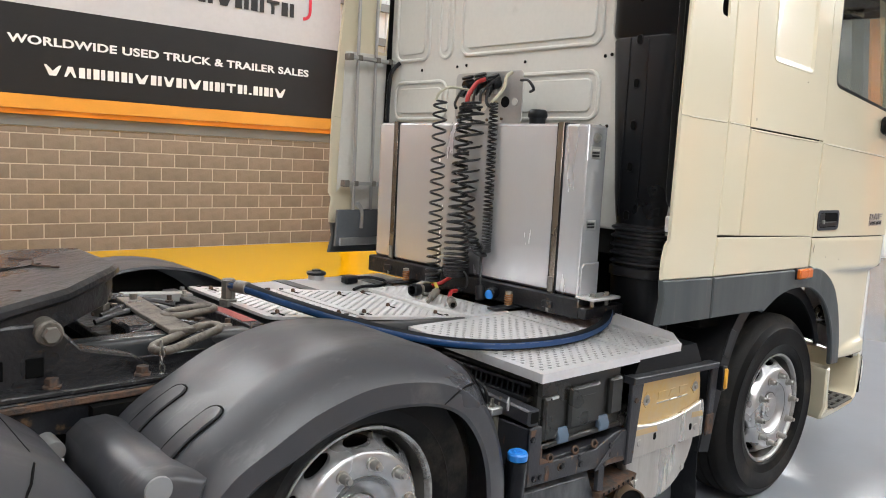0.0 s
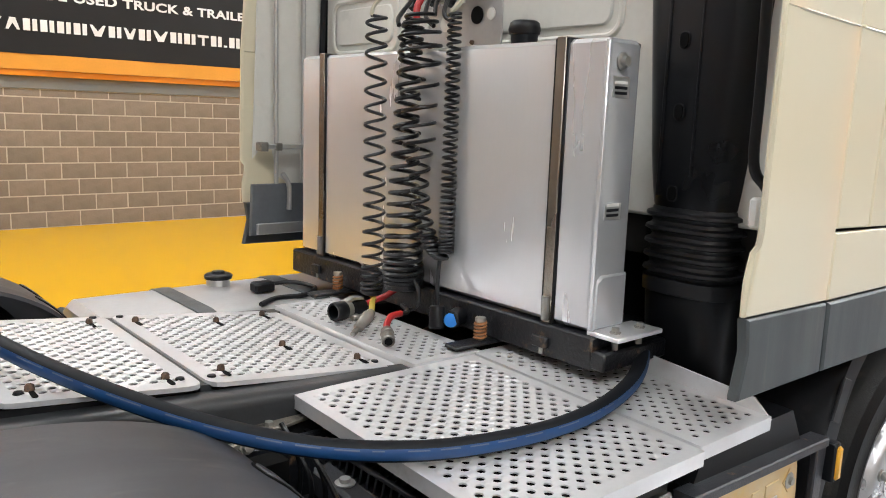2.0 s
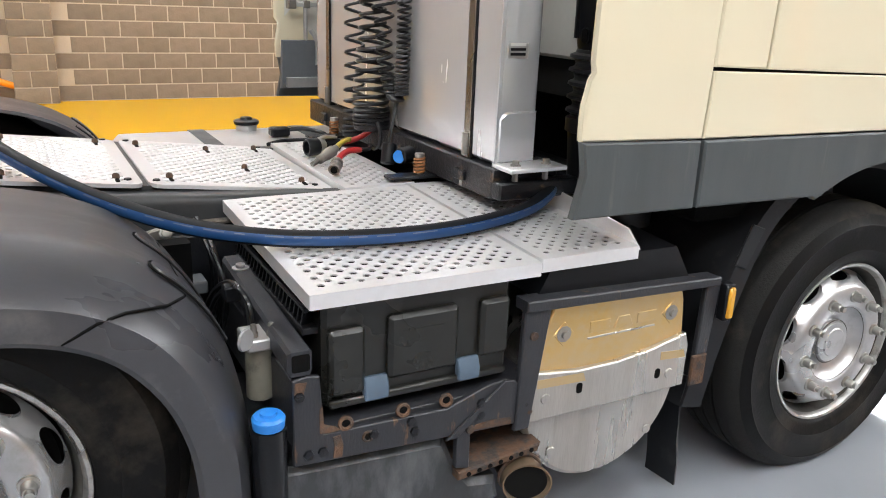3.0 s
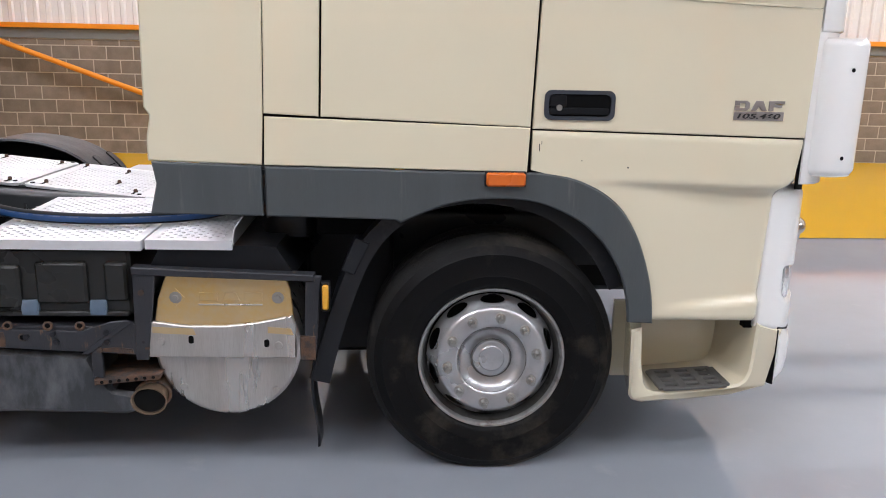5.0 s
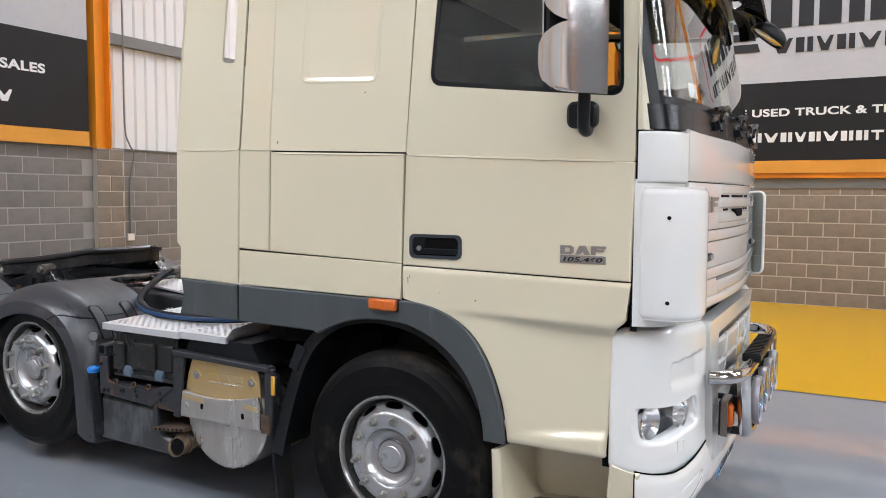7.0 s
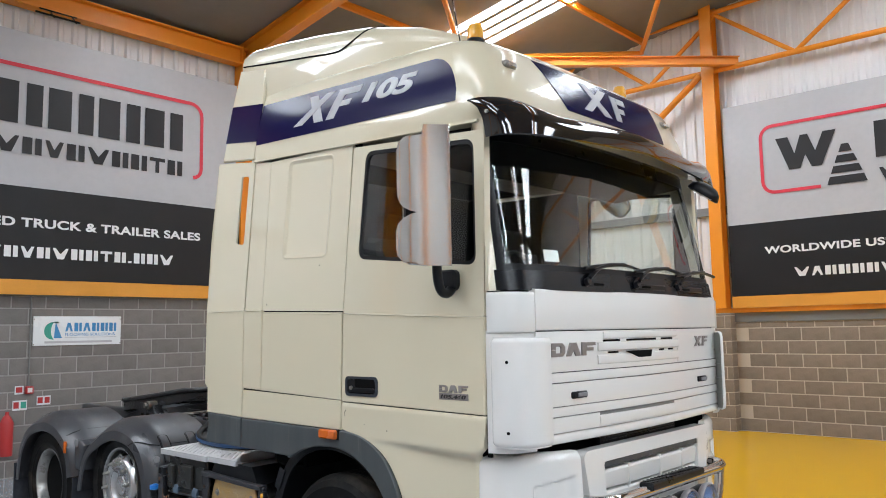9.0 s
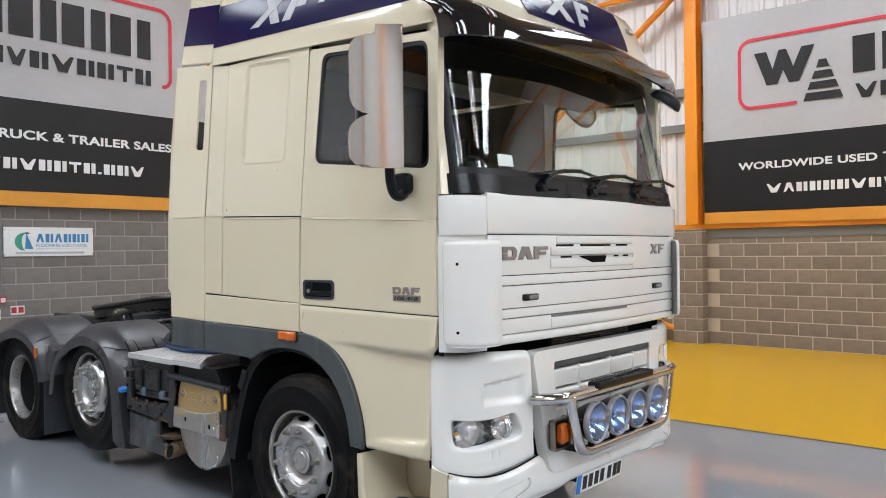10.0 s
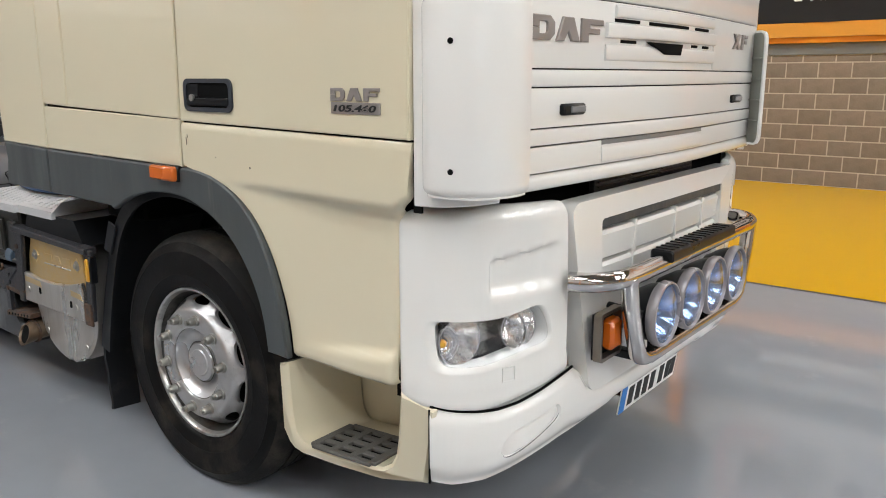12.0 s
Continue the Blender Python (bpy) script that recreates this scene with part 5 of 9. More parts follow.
for s in (-1, 1):
    part("corner_panel", wrap(CORNER, rounded_profile(1.785, 1.985, 0.03, 0.012), s), WHITE, truck, "white corner panel beside the windscreen base")
    part("corner_core", wrap(CORNER, rounded_profile(1.22, 1.80, 0.03, 0.006), s).moved(lambda x, y, z: (x - 0.012, y * 0.995, z)), WHITE, truck)
    if s < 0:
        dfl = part("corner_deflector", wrap(DEFL, rounded_profile(1.252, 1.768, 0.012, 0.03, 5), s), WHITE, truck, "white corner air deflector with two screw holes")
        for z in (1.651, 1.325):
            part("screw_hole", Shape().cyl((1.292, s * 1.236, z), (1.296, s * 1.2525, z), 0.008, 12), SEAMSHADE, dfl)
        part("deflector_lining", wrap(DEFL, [(-0.014, 1.275), (-0.014, 1.745), (-0.017, 1.745), (-0.017, 1.275)], s), LINING, dfl)
    else:
        # the far one stands swung forward, showing its ribbed inside
        d_at = unrolled(DEFL_OPEN)
        reach = sum(math.dist(p, q) for p, q in zip(DEFL_OPEN, DEFL_OPEN[1:]))
        edge = rrect(0.0, reach, 1.252, 1.768, 0.045, 6)
        dfl = part("corner_deflector", patch(d_at, edge, lambda k: 0.0, 0.010).mirrored(), WHITE, truck, "white corner air deflector swung open, pale ribbed inside")
        part("deflector_lining", patch(d_at, inset(edge, 0.007), lambda k: -0.0105, 0.004).mirrored(), LINING, dfl)
        rim = [Vector(d_at(u, z, -0.012)) for u, z in resample(inset(edge, 0.003), 60)]
        part("deflector_rim", Shape().tube([(v.x, -v.y, v.z) for v in rim], 0.0065, 6, True), WHITE, dfl)
        for z in (1.36, 1.455, 1.55, 1.645):
            us = [reach * (0.03 + 0.92 * i / 6) for i in range(7)]
            shelf = [d_at(u, z, -0.012) for u in us] + [d_at(u, z, -0.030) for u in us[::-1]]
            part("deflector_rib", Shape().prism([(x, -y) for x, y, _ in shelf], "z", z, z + 0.005), LINING, dfl)
    build_corner(s)
    # entry step: one moulded tub with rounded inner corners
    hollow = [(1.072, 0.650), (1.068, 0.58), (1.063, 0.50), (1.056, 0.445), (1.040, 0.412), (1.010, 0.394), (0.97, 0.386), (0.66, 0.360), (0.632, 0.372), (0.614, 0.40), (0.600, 0.48), (0.590, 0.640)]
    tub = [(0.548, 0.628), (0.553, 0.50), (0.556, 0.40), (0.562, 0.342), (0.580, 0.316), (0.62, 0.306), (0.80, 0.316), (1.0, 0.340), (1.148, 0.366), (1.168, 0.48), (1.192, 0.616), (1.14, 0.630)]
    step = part("step", Shape().prism(tub + hollow, "y", s * 1.228, s * 0.93, 0.010).moved(lambda x, y, z: (0.83 + (x - 0.83) * (1 - 0.75 * (1.228 - abs(y))), y * (1 - 0.034 * ease(0.98, 1.17, x) - 0.022 * ease(0.40, 0.31, z)), z)), CREAM, truck, "cream moulded entry step with dark grid tread")
    part("step_back", Shape().box(0.56, 1.10, min(s * 0.905, s * 0.928), max(s * 0.905, s * 0.928), 0.31, 0.66, 0.004), CREAM, step)
    # tread: a plate with slots
    tread = Shape()
    x0, x1, y0, y1, zt = 0.70, 0.962, 1.035, 1.218, 0.3745
    xs, ys = [x0 + (x1 - x0) * i / 3 for i in range(4)], [y0 + (y1 - y0) * i / 4 for i in range(5)]
    for x in xs:
        tread.add(*(lambda b: (b.v, b.f))(Shape().box(x - 0.0165, x + 0.0165, min(s * y0, s * y1), max(s * y0, s * y1), zt, zt + 0.014, 0.003)))
    for y in ys:
        tread.add(*(lambda b: (b.v, b.f))(Shape().box(x0, x1, min(s * (y - 0.012), s * (y + 0.012)), max(s * (y - 0.012), s * (y + 0.012)), zt, zt + 0.0132, 0.003)))
    part("step_tread", tread.moved(lambda x, y, z: (x, y, z + 0.06 * (x - 0.83))), STEPG, step, "worn grey plastic grid tread")
    part("tread_well", Shape().box(0.70, 0.96, min(s * 1.04, s * 1.21), max(s * 1.04, s * 1.21), 0.370, 0.3775, 0.002).moved(lambda x, y, z: (x, y, z + 0.06 * (x - 0.83))), SEAMSHADE, step)

# centre of the bumper with the grille opening
def bow(sh, k=0.05):
    return sh.moved(lambda x, y, z: (x - k * y * y, y, z))


co = rquad([(0.60, 0.525), (0.742, 1.185), (-0.742, 1.185), (-0.60, 0.525)], 0.06, 8)
ci = rquad([(0.53, 0.70), (0.56, 1.115), (-0.56, 1.115), (-0.53, 0.70)], 0.02, 8)
part("bumper_centre", bow(Shape().pierced(co, ci, "x", 1.33, 1.398)), WHITE, truck, "white bumper centre with louvred grille")
part("grille_back", bow(Shape().box(1.30, 1.315, -0.56, 0.56, 0.68, 1.13, 0)), SEAMSHADE, truck)
part("grille_header", bow(Shape().box(1.375, 1.394, -0.555, 0.555, 1.082, 1.114, 0.003)), GREYPL, truck, "dark header strip of the grille")
for z0, z1, x in ((0.968, 1.072, 1.387), (0.868, 0.962, 1.382), (0.768, 0.862, 1.378), (0.70, 0.762, 1.375)):
    ol = [(x - 0.05, z1), (x - 0.01, z1 - 0.004), (x, z1 - 0.016), (x - 0.008, z0 + 0.006), (x - 0.045, z0)]
    rings = []
    for i in range(13):
        y = -0.55 + 1.1 * i / 12
        rings.append([(a - 0.05 * y * y, y, b) for a, b in ol])
    lv = part("louvre", Shape().loft(rings), WHITE, truck)
    for y in (-0.30, 0.05, 0.34):
        part("louvre_web", bow(Shape().box(x - 0.03, x + 0.002, y - 0.006, y + 0.006, z0 - 0.006, z1 + 0.008, 0.002)), WHITE, lv)
# black box added as the shade in the gap above the bumper
part("radiator_gap", bow(Shape().box(1.20, 1.26, -1.04, 1.04, 1.12, 1.26, 0)), SEAMSHADE, truck)
rad = part("radiator", bow(Shape().box(1.265, 1.285, -0.42, 0.48, 1.14, 1.24, 0.002)), BLACKPL, truck, "black radiator grille seen through the gap")
for z in (1.19, 1.205, 1.22, 1.235):
    part("radiator_fin", bow(Shape().box(1.285, 1.292, -0.40, 0.46, z, z + 0.005, 0.001)), CHASSIS, rad)
part("air_inlet", Shape().box(0.0, 0.02, -0.06, 0.06, -0.05, 0.05, 0.004).moved(lambda x, y, z: (1.352 + x, 0.665 + y, 1.08 + z * 1.2)), SEAMSHADE, truck)

# number plate with plain bars in place of its characters
npl = part("number_plate", Shape().box(1.405, 1.412, -0.26, 0.26, 0.335, 0.446, 0.004).moved(lambda x, y, z: (x - 0.05 + (z - 0.4) * 0.15, y - 0.05, z)), PLATEW, truck, "white number plate with blue end")
part("plate_end", Shape().box(1.4115, 1.4135, -0.26, -0.215, 0.337, 0.444, 0.001).moved(lambda x, y, z: (x - 0.05 + (z - 0.4) * 0.15, y - 0.05, z)), BLUECAP, npl)
for a in (-0.195, -0.130, -0.065, 0.0, 0.085, 0.150, 0.200):
    part("plate_bar", Shape().box(1.4115, 1.4135, a, a + 0.045, 0.352, 0.430, 0.001).moved(lambda x, y, z: (x - 0.05 + (z - 0.4) * 0.15, y - 0.05, z)), INK, npl)
part("plate_bracket", Shape().box(1.27, 1.352, -0.28, 0.20, 0.40, 0.43, 0.003), BLACKPL, truck)

# --- light bar ---
bx, BZ = 1.50, 0.945
pts = curve_pts([(1.375, -0.752, BZ), (1.435, -0.725, BZ), (bx - 0.015, -0.645, BZ), (bx, -0.54, BZ)], 6)[:-1] + [Vector((bx, y, BZ)) for y in (-0.5, -0.2, 0.0, 0.2, 0.5)] + curve_pts([(bx, 0.54, BZ), (bx - 0.015, 0.645, BZ), (1.435, 0.725, BZ), (1.375, 0.752, BZ)], 6)
bar = part("light_bar", Shape().tube(pts, 0.032, 16), CHROME, truck, "polished steel light bar across the bumper")
loop = [(bx, -0.595, BZ)] + [tuple(p) for p in curve_pts([(bx, -0.575, 0.85), (bx, -0.525, 0.72), (bx, -0.485, 0.655), (bx, -0.40, 0.635)], 6)] + [tuple(p) for p in curve_pts([(bx, 0.40, 0.635), (bx, 0.485, 0.655), (bx, 0.525, 0.72), (bx, 0.575, 0.85)], 6)] + [(bx, 0.595, BZ)]
part("lower_loop", Shape().tube(loop, 0.030, 14), CHROME, bar)
part("step_pad", Shape().prism(rrect(bx - 0.042, bx + 0.042, 0.948, 0.99, 0.012), "y", -0.345, 0.285, 0.006), BLACKPL, bar, "black ribbed rubber pad on the bar")
for k in range(14):
    part("pad_rib", Shape().box(bx - 0.034, bx + 0.034, -0.32 + k * 0.042, -0.305 + k * 0.042, 0.989, 0.994, 0.001), BLACKPL, bar)
for y in (-0.46, 0.46):
    part("bar_bracket", Shape().box(1.37, 1.50, y - 0.02, y + 0.02, 0.63, 0.66, 0.003), CHASSIS, bar)
    part("stay", Shape().tube([(1.37, y, 0.80), (bx + 0.01, y * 1.06, 0.80)], 0.014, 8), CHASSIS, bar)


def spot_lamp(y):
    c = (bx + 0.04, y, 0.785)
    k = part("spot_lamp", Shape().lathe([(0.02, -0.13), (0.06, -0.12), (0.095, -0.06), (0.106, -0.020), (0.104, -0.004), (0.09, -0.004)], c, (1, 0, 0), 36, False), BLACKPL, bar, "round grey-rimmed spot lamp with bluish glass")
    part("spot_rim", Shape().lathe([(0.106, -0.022), (0.112, -0.014), (0.113, 0.006), (0.109, 0.014), (0.104, 0.015), (0.101, 0.010), (0.100, 0.000)], c, (1, 0, 0), 40, False), SPOTRIM, k, "pale grey lamp rim")
    part("spot_reflector", Shape().lathe([(0.012, -0.075), (0.045, -0.055), (0.080, -0.022), (0.100, 0.004)], c, (1, 0, 0), 32, False), LAMPREF, k)
    part("spot_bulb", Shape().lathe([(0.0, -0.08), (0.016, -0.07), (0.016, -0.02), (0.0, -0.01)], c, (1, 0, 0), 14, False), LAMPREF, k)
    g = part("spot_glass", Shape().lathe([(0.0, 0.022), (0.05, 0.018), (0.085, 0.011), (0.101, 0.005), (0.101, 0.002), (0.05, 0.014), (0.0, 0.018)], c, (1, 0, 0), 32, False), LENSBLUE, k)
    g.visible_shadow = False
    part("spot_foot", Shape().box(c[0] - 0.05, c[0] - 0.01, y - 0.015, y + 0.015, 0.66, 0.70, 0.003), BLACKPL, k)


for y in (-0.40, -0.165, 0.07, 0.305):
    spot_lamp(y + 0.01)
for s in (-1, 1):
    ib = part("indicator_box", Shape().pierced(rrect(0.50 if s > 0 else -0.655, 0.655 if s > 0 else -0.50, 0.66, 0.825, 0.015), rrect(0.512 if s > 0 else -0.643, 0.643 if s > 0 else -0.512, 0.672, 0.813, 0.01), "x", 1.415, 1.442), STRAPST, bar, "steel bracket with an amber indicator")
    part("indicator_back", Shape().box(1.405, 1.412, min(s * 0.505, s * 0.65), max(s * 0.505, s * 0.65), 0.665, 0.82, 0.002), CHASSIS, ib)
    part("indicator_lens", Shape().box(1.412, 1.458, min(s * 0.53, s * 0.60), max(s * 0.53, s * 0.60), 0.69, 0.795, 0.012), AMBER, ib)

# --- windscreen, roof and back of the cab ---
WS0 = plan_line([(1.185, -1.188), (1.225, -1.160), (1.262, -1.110), (1.295, -1.02), (1.320, -0.85), (1.345, -0.5), (1.355, 0.0), (1.345, 0.5), (1.320, 0.85), (1.295, 1.02), (1.262, 1.110), (1.225, 1.160), (1.185, 1.188)], 4)


def screen_pt(p, z, out=0.0):
    t = (z - 2.06) / 0.76
    x, y = p[0] - 0.13 * t - 0.02 * t * t, p[1] * (1 - 0.035 * t)
    n = Vector((1.0, 0.9 * p[1] ** 7 / 3.0, 0.18)).normalized()
    return (x + n.x * out, y + n.y * out, z + n.z * out)


def screen_sheet(pl, z0, z1, o0, o1, nz=6):
    rings = []
    for p in pl:
        zs = [z0 + (z1 - z0) * i / nz for i in range(nz + 1)]
        rings.append([screen_pt(p, z, o1) for z in zs] + [screen_pt(p, z, o0) for z in zs[::-1]])
    return Shape().loft(rings)


ws = part("windscreen", screen_sheet(WS0, 2.09, 2.84, -0.005, 0.0), SCREEN, truck, "large curved windscreen glass")
ws.visible_shadow = False
part("screen_border", screen_sheet(WS0, 2.05, 2.125, -0.004, 0.0015, 2), BLACKPL, truck)
part("screen_border", screen_sheet(WS0, 2.765, 2.84, -0.004, 0.0015, 2), BLACKPL, truck)
part("screen_border", screen_sheet(WS0[:6], 2.10, 2.80, -0.004, 0.0015), BLACKPL, truck)
part("screen_border", screen_sheet(WS0[-6:], 2.10, 2.80, -0.004, 0.0015), BLACKPL, truck)
part("screen_header", screen_sheet(WS0, 2.835, 2.945, -0.02, 0.006, 2), BLACKPL, truck, "black band above the windscreen")
# cowl below the glass with wipers
COWLM = make_mat("cowl_navy", (0.0035, 0.004, 0.0065), 0.26, var=0.2, spec=0.3)
cowl = part("cowl", screen_sheet(WS0, 1.992, 2.092, -0.05, 0.010, 3), COWLM, truck, "dark cowl panel below the windscreen")
for y in (-0.62, -0.12, 0.42):
    x = 1.372 - 0.05 * y * y
    part("cowl_vent", Shape().box(x - 0.012, x + 0.006, y + 0.02, y + 0.36, 2.018, 2.052, 0.006), BLACKPL, cowl)
    part("cowl_vent", Shape().box(x - 0.008, x + 0.010, y + 0.06, y + 0.16, 2.028, 2.042, 0.003), SEAMSHADE, cowl)
    part("wiper_spindle", Shape().cyl((x - 0.03, y, 2.035), (x + 0.02, y, 2.05), 0.022, 12), BLACKPL, cowl)
    arm = [screen_pt((x - 0.012, y), 2.06, 0.035), screen_pt((x - 0.014, y + 0.14), 2.125, 0.04), screen_pt((x - 0.02, y + 0.42), 2.155, 0.03)]
    w = part("wiper", Shape().tube(curve_pts(arm, 5), 0.011, 6), BLACKPL, truck, "black wiper arm with blade")
    bl = [screen_pt((x - 0.004, y - 0.02), 2.115, 0.018), screen_pt((x - 0.012, y + 0.35), 2.155, 0.018), screen_pt((x - 0.03, y + 0.62), 2.135, 0.018)]
    part("wiper_blade", Shape().tube(curve_pts(bl, 5), 0.010, 5), BLACKPL, w)
    part("wiper_link", Shape().tube([screen_pt((x - 0.012, y + 0.03), 2.10, 0.05), screen_pt((x - 0.014, y + 0.22), 2.145, 0.045)], 0.007, 5), BLACKPL, w)
# A-pillars
for s in (-1, 1):
    rings = []
    for i in range(9):
        z = 1.99 + (2.86 - 1.99) * i / 8
        gx, gy, _ = screen_pt(WS0[0], max(z, 2.0), 0.004)
        g2x, g2y, _ = screen_pt(WS0[2], max(z, 2.0), -0.002)
        w = wy(z)
        dx = 1.166 - 0.018 * max(0, z - 1.99)
        rings.append([(dx, s * (w - 0.004), z), ((dx + gx) / 2 + 0.006, s * (w - 0.006), z), (gx + 0.004, s * (abs(gy) + 0.006), z), (g2x, s * abs(g2y), z), (gx - 0.04, s * (abs(gy) - 0.04), z), (dx, s * (w - 0.05), z)])
    part("door_pillar", Shape().loft(rings), CREAM, truck, "cream windscreen pillar")
    part("pillar_gap", Shape().box(1.145, 1.172, min(s * 1.19, s * 1.215), max(s * 1.19, s * 1.215), 1.3, 1.99, 0), SEAMSHADE, truck)

# roof: outlines stacked upwards, falling slightly towards the front
LEVELS = [(2.955, 1.203, 1.215), (3.00, 1.207, 1.215), (3.06, 1.200, 1.205), (3.20, 1.180, 1.165), (3.34, 1.150, 1.11), (3.40, 1.128, 1.077), (3.43, 1.110, 1.056), (3.447, 1.085, 1.030), (3.456, 1.045, 0.985), (3.470, 0.80, 0.75), (3.485, 0.40, 0.40)]
SLOPE = 0.050


def roof_fall(x):
    return -SLOPE * (x + 0.8)


def roof_wf(z):
    for (za, wa, fa), (zb, wb, fb) in zip(LEVELS, LEVELS[1:]):
        if za <= z <= zb:
            t = (z - za) / (zb - za)
            return wa + (wb - wa) * t, fa + (fb - fa) * t
    return LEVELS[0][1:] if z < LEVELS[0][0] else LEVELS[-1][1:]


def roof_ring(z, w, xf, back=-0.80, rc=0.20, grow=0.0):
    w, xf = w + grow, xf + grow
    pts = [(back, -w)] + [(back + (xf - rc - back) * i / 6, -w) for i in range(1, 7)]
    for i in range(1, 8):
        a = radians(-90 + 78 * i / 8)
        pts.append((xf - rc - 0.03 + rc * math.cos(a), -w + rc + rc * math.sin(a)))
    half = [p for p in pts]
    yy = abs(half[-1][1])
    mid = [(xf - 0.033 * (y / yy) ** 2 - 0.0, y) for y in (-0.75 * yy, -0.5 * yy, -0.25 * yy, 0, 0.25 * yy, 0.5 * yy, 0.75 * yy)]
    out = half + mid + [(x, -y) for x, y in half[::-1]]
    return [(x, y, z + roof_fall(x)) for x, y in out]


part("roof", Shape().loft([roof_ring(z, w, f) for z, w, f in LEVELS]), CREAM, truck, "cream raised cab roof")
# gutter line
for s in (-1, 1):
    rings = []
    for i in range(8):
        x = -0.80 + 1.92 * i / 7
        z = 2.955 + roof_fall(x)
        rings.append([(x, s * 1.204, z), (x, s * 1.218, z - 0.002), (x, s * 1.218, z - 0.016), (x, s * 1.20, z - 0.018)])
    part("roof_gutter", Shape().loft(rings), CREAM, truck)


def roof_side(x, z, s, out):
    w, _ = roof_wf(z)
    return (x, s * (w + out), z + roof_fall(x))


for s in (-1, 1):
    # navy band along the side, in three pieces
    rings = []
    for i in range(41):
        t = i / 24 if i < 21 else 1 - ((40 - i) / 20) ** 2 * (1 - 20 / 24)
        x = -0.795 + t * 1.76
        zb, zt = 3.055 + 0.02 * t, 3.335 + 0.01 * t
        if x > 0.78:
            zt = zb + (zt - zb) * math.sqrt(max(0.0, 1 - ((x - 0.78) / 0.19) ** 2)) * 1.0
            zt = max(zt, zb + 0.004)
        zs = [zb + (zt - zb) * k / 5 for k in range(6)]
        rings.append([roof_side(x, z, s, 0.0035) for z in zs] + [roof_side(x, z, s, -0.004) for z in zs[::-1]])
    bnd = part("navy_band", Shape().loft(rings), NAVY, truck, "navy blue band along the roof with silver marks")
    # model mark: plain slanted shapes, and the number
    def mark(x0, x1, z0, z1, lean):
        ring = []
        for k in range(5):
            z = z0 + (z1 - z0) * k / 4
            dx = lean * (z - z0)
            ring.append((x0 + dx, x1 + dx, z))
        outer = [roof_side(a, z, s, 0.006) for a, b, z in ring] + [roof_side(b, z, s, 0.006) for a, b, z in ring[::-1]]
        inner = [roof_side(a, z, s, 0.003) for a, b, z in ring] + [roof_side(b, z, s, 0.003) for a, b, z in ring[::-1]]
        return Shape().loft([outer, inner])
    if s < 0:
        for x0, x1, z0, z1, ln in ((-0.40, -0.315, 3.125, 3.305, 1.62), (-0.195, -0.11, 3.125, 3.305, -0.42), (-0.085, -0.01, 3.125, 3.305, 0.58), (0.065, 0.20, 3.263, 3.305, 0.58), (0.035, 0.12, 3.195, 3.23, 0.58)):
            part("band_mark", mark(x0, x1, z0, z1, ln), SILVER, bnd)
        w0, w1 = roof_wf(3.19)[0], roof_wf(3.31)[0]
        tilt = math.degrees(math.atan2(w0 - w1, 0.12))
        lettering("band_number", "105", 0.118, 0.43, 0.004, SILVER, bnd, pose(0.235, -(w0 + 0.004), 3.185 + roof_fall(0.275), 90 - tilt, math.degrees(math.atan(SLOPE)), 0), 0.98, 0.25, 0.045)
    # upper rear flap, with its navy piece
    fl = [(-1.192, 3.0), (-0.815, 2.962), (-0.78, 3.30), (-0.80, 3.60), (-1.10, 3.655), (-1.145, 3.45)]
    sh = Shape().prism(fl, "y", 0.0, 0.03, 0.008).moved(lambda x, d, z: (x, s * (1.205 - 0.12 * max(0, z - 3.0) - d), z))
    part("roof_flap", sh, CREAM, truck, "cream upper rear flap beside the roof")
    fl = [(-1.175, 3.135), (-0.80, 3.085), (-0.778, 3.345), (-1.142, 3.395)]
    sh = Shape().prism(fl, "y", -0.003, 0.004).moved(lambda x, d, z: (x, s * (1.205 - 0.12 * max(0, z - 3.0) - d), z))
    part("navy_band", sh, NAVY, truck)

# navy field on the roof front with a plain mark
rings = []
for i in range(13):
    t = i / 12
    zs = [3.135 + 0.325 * k / 6 for k in range(7)]
    o, n = [], []
    for k, z in enumerate(zs):
        w, f = roof_wf(z)
        ya, yb = -0.46 - 0.22 * (k / 6), 0.72
        y = ya + (yb - ya) * t
        x = f - 0.033 * (y / (w - 0.05)) ** 2
        o.append((x + 0.004, y, z + roof_fall(x) + 0.002))
        n.append((x - 0.004, y, z + roof_fall(x)))
    rings.append(o + n[::-1])
fb = part("navy_field", Shape().loft(rings), NAVY, truck, "navy field with silver mark on the roof front")


def front_mark(y0, y1, z0, z1, lean):
    def at(y, z, d):
        w, f = roof_wf(z)
        x = f - 0.033 * (y / (w - 0.05)) ** 2
        return (x + d, y, z + roof_fall(x) + 0.002 + d * 0.3)
    zs = [z0 + (z1 - z0) * k / 5 for k in range(6)]
    edge = [(y0 + lean * (z - z0), z) for z in zs] + [(y1 + lean * (z - z0), z) for z in zs[::-1]]
    return Shape().loft([[at(y, z, 0.0075) for y, z in edge], [at(y, z, 0.002) for y, z in edge]])


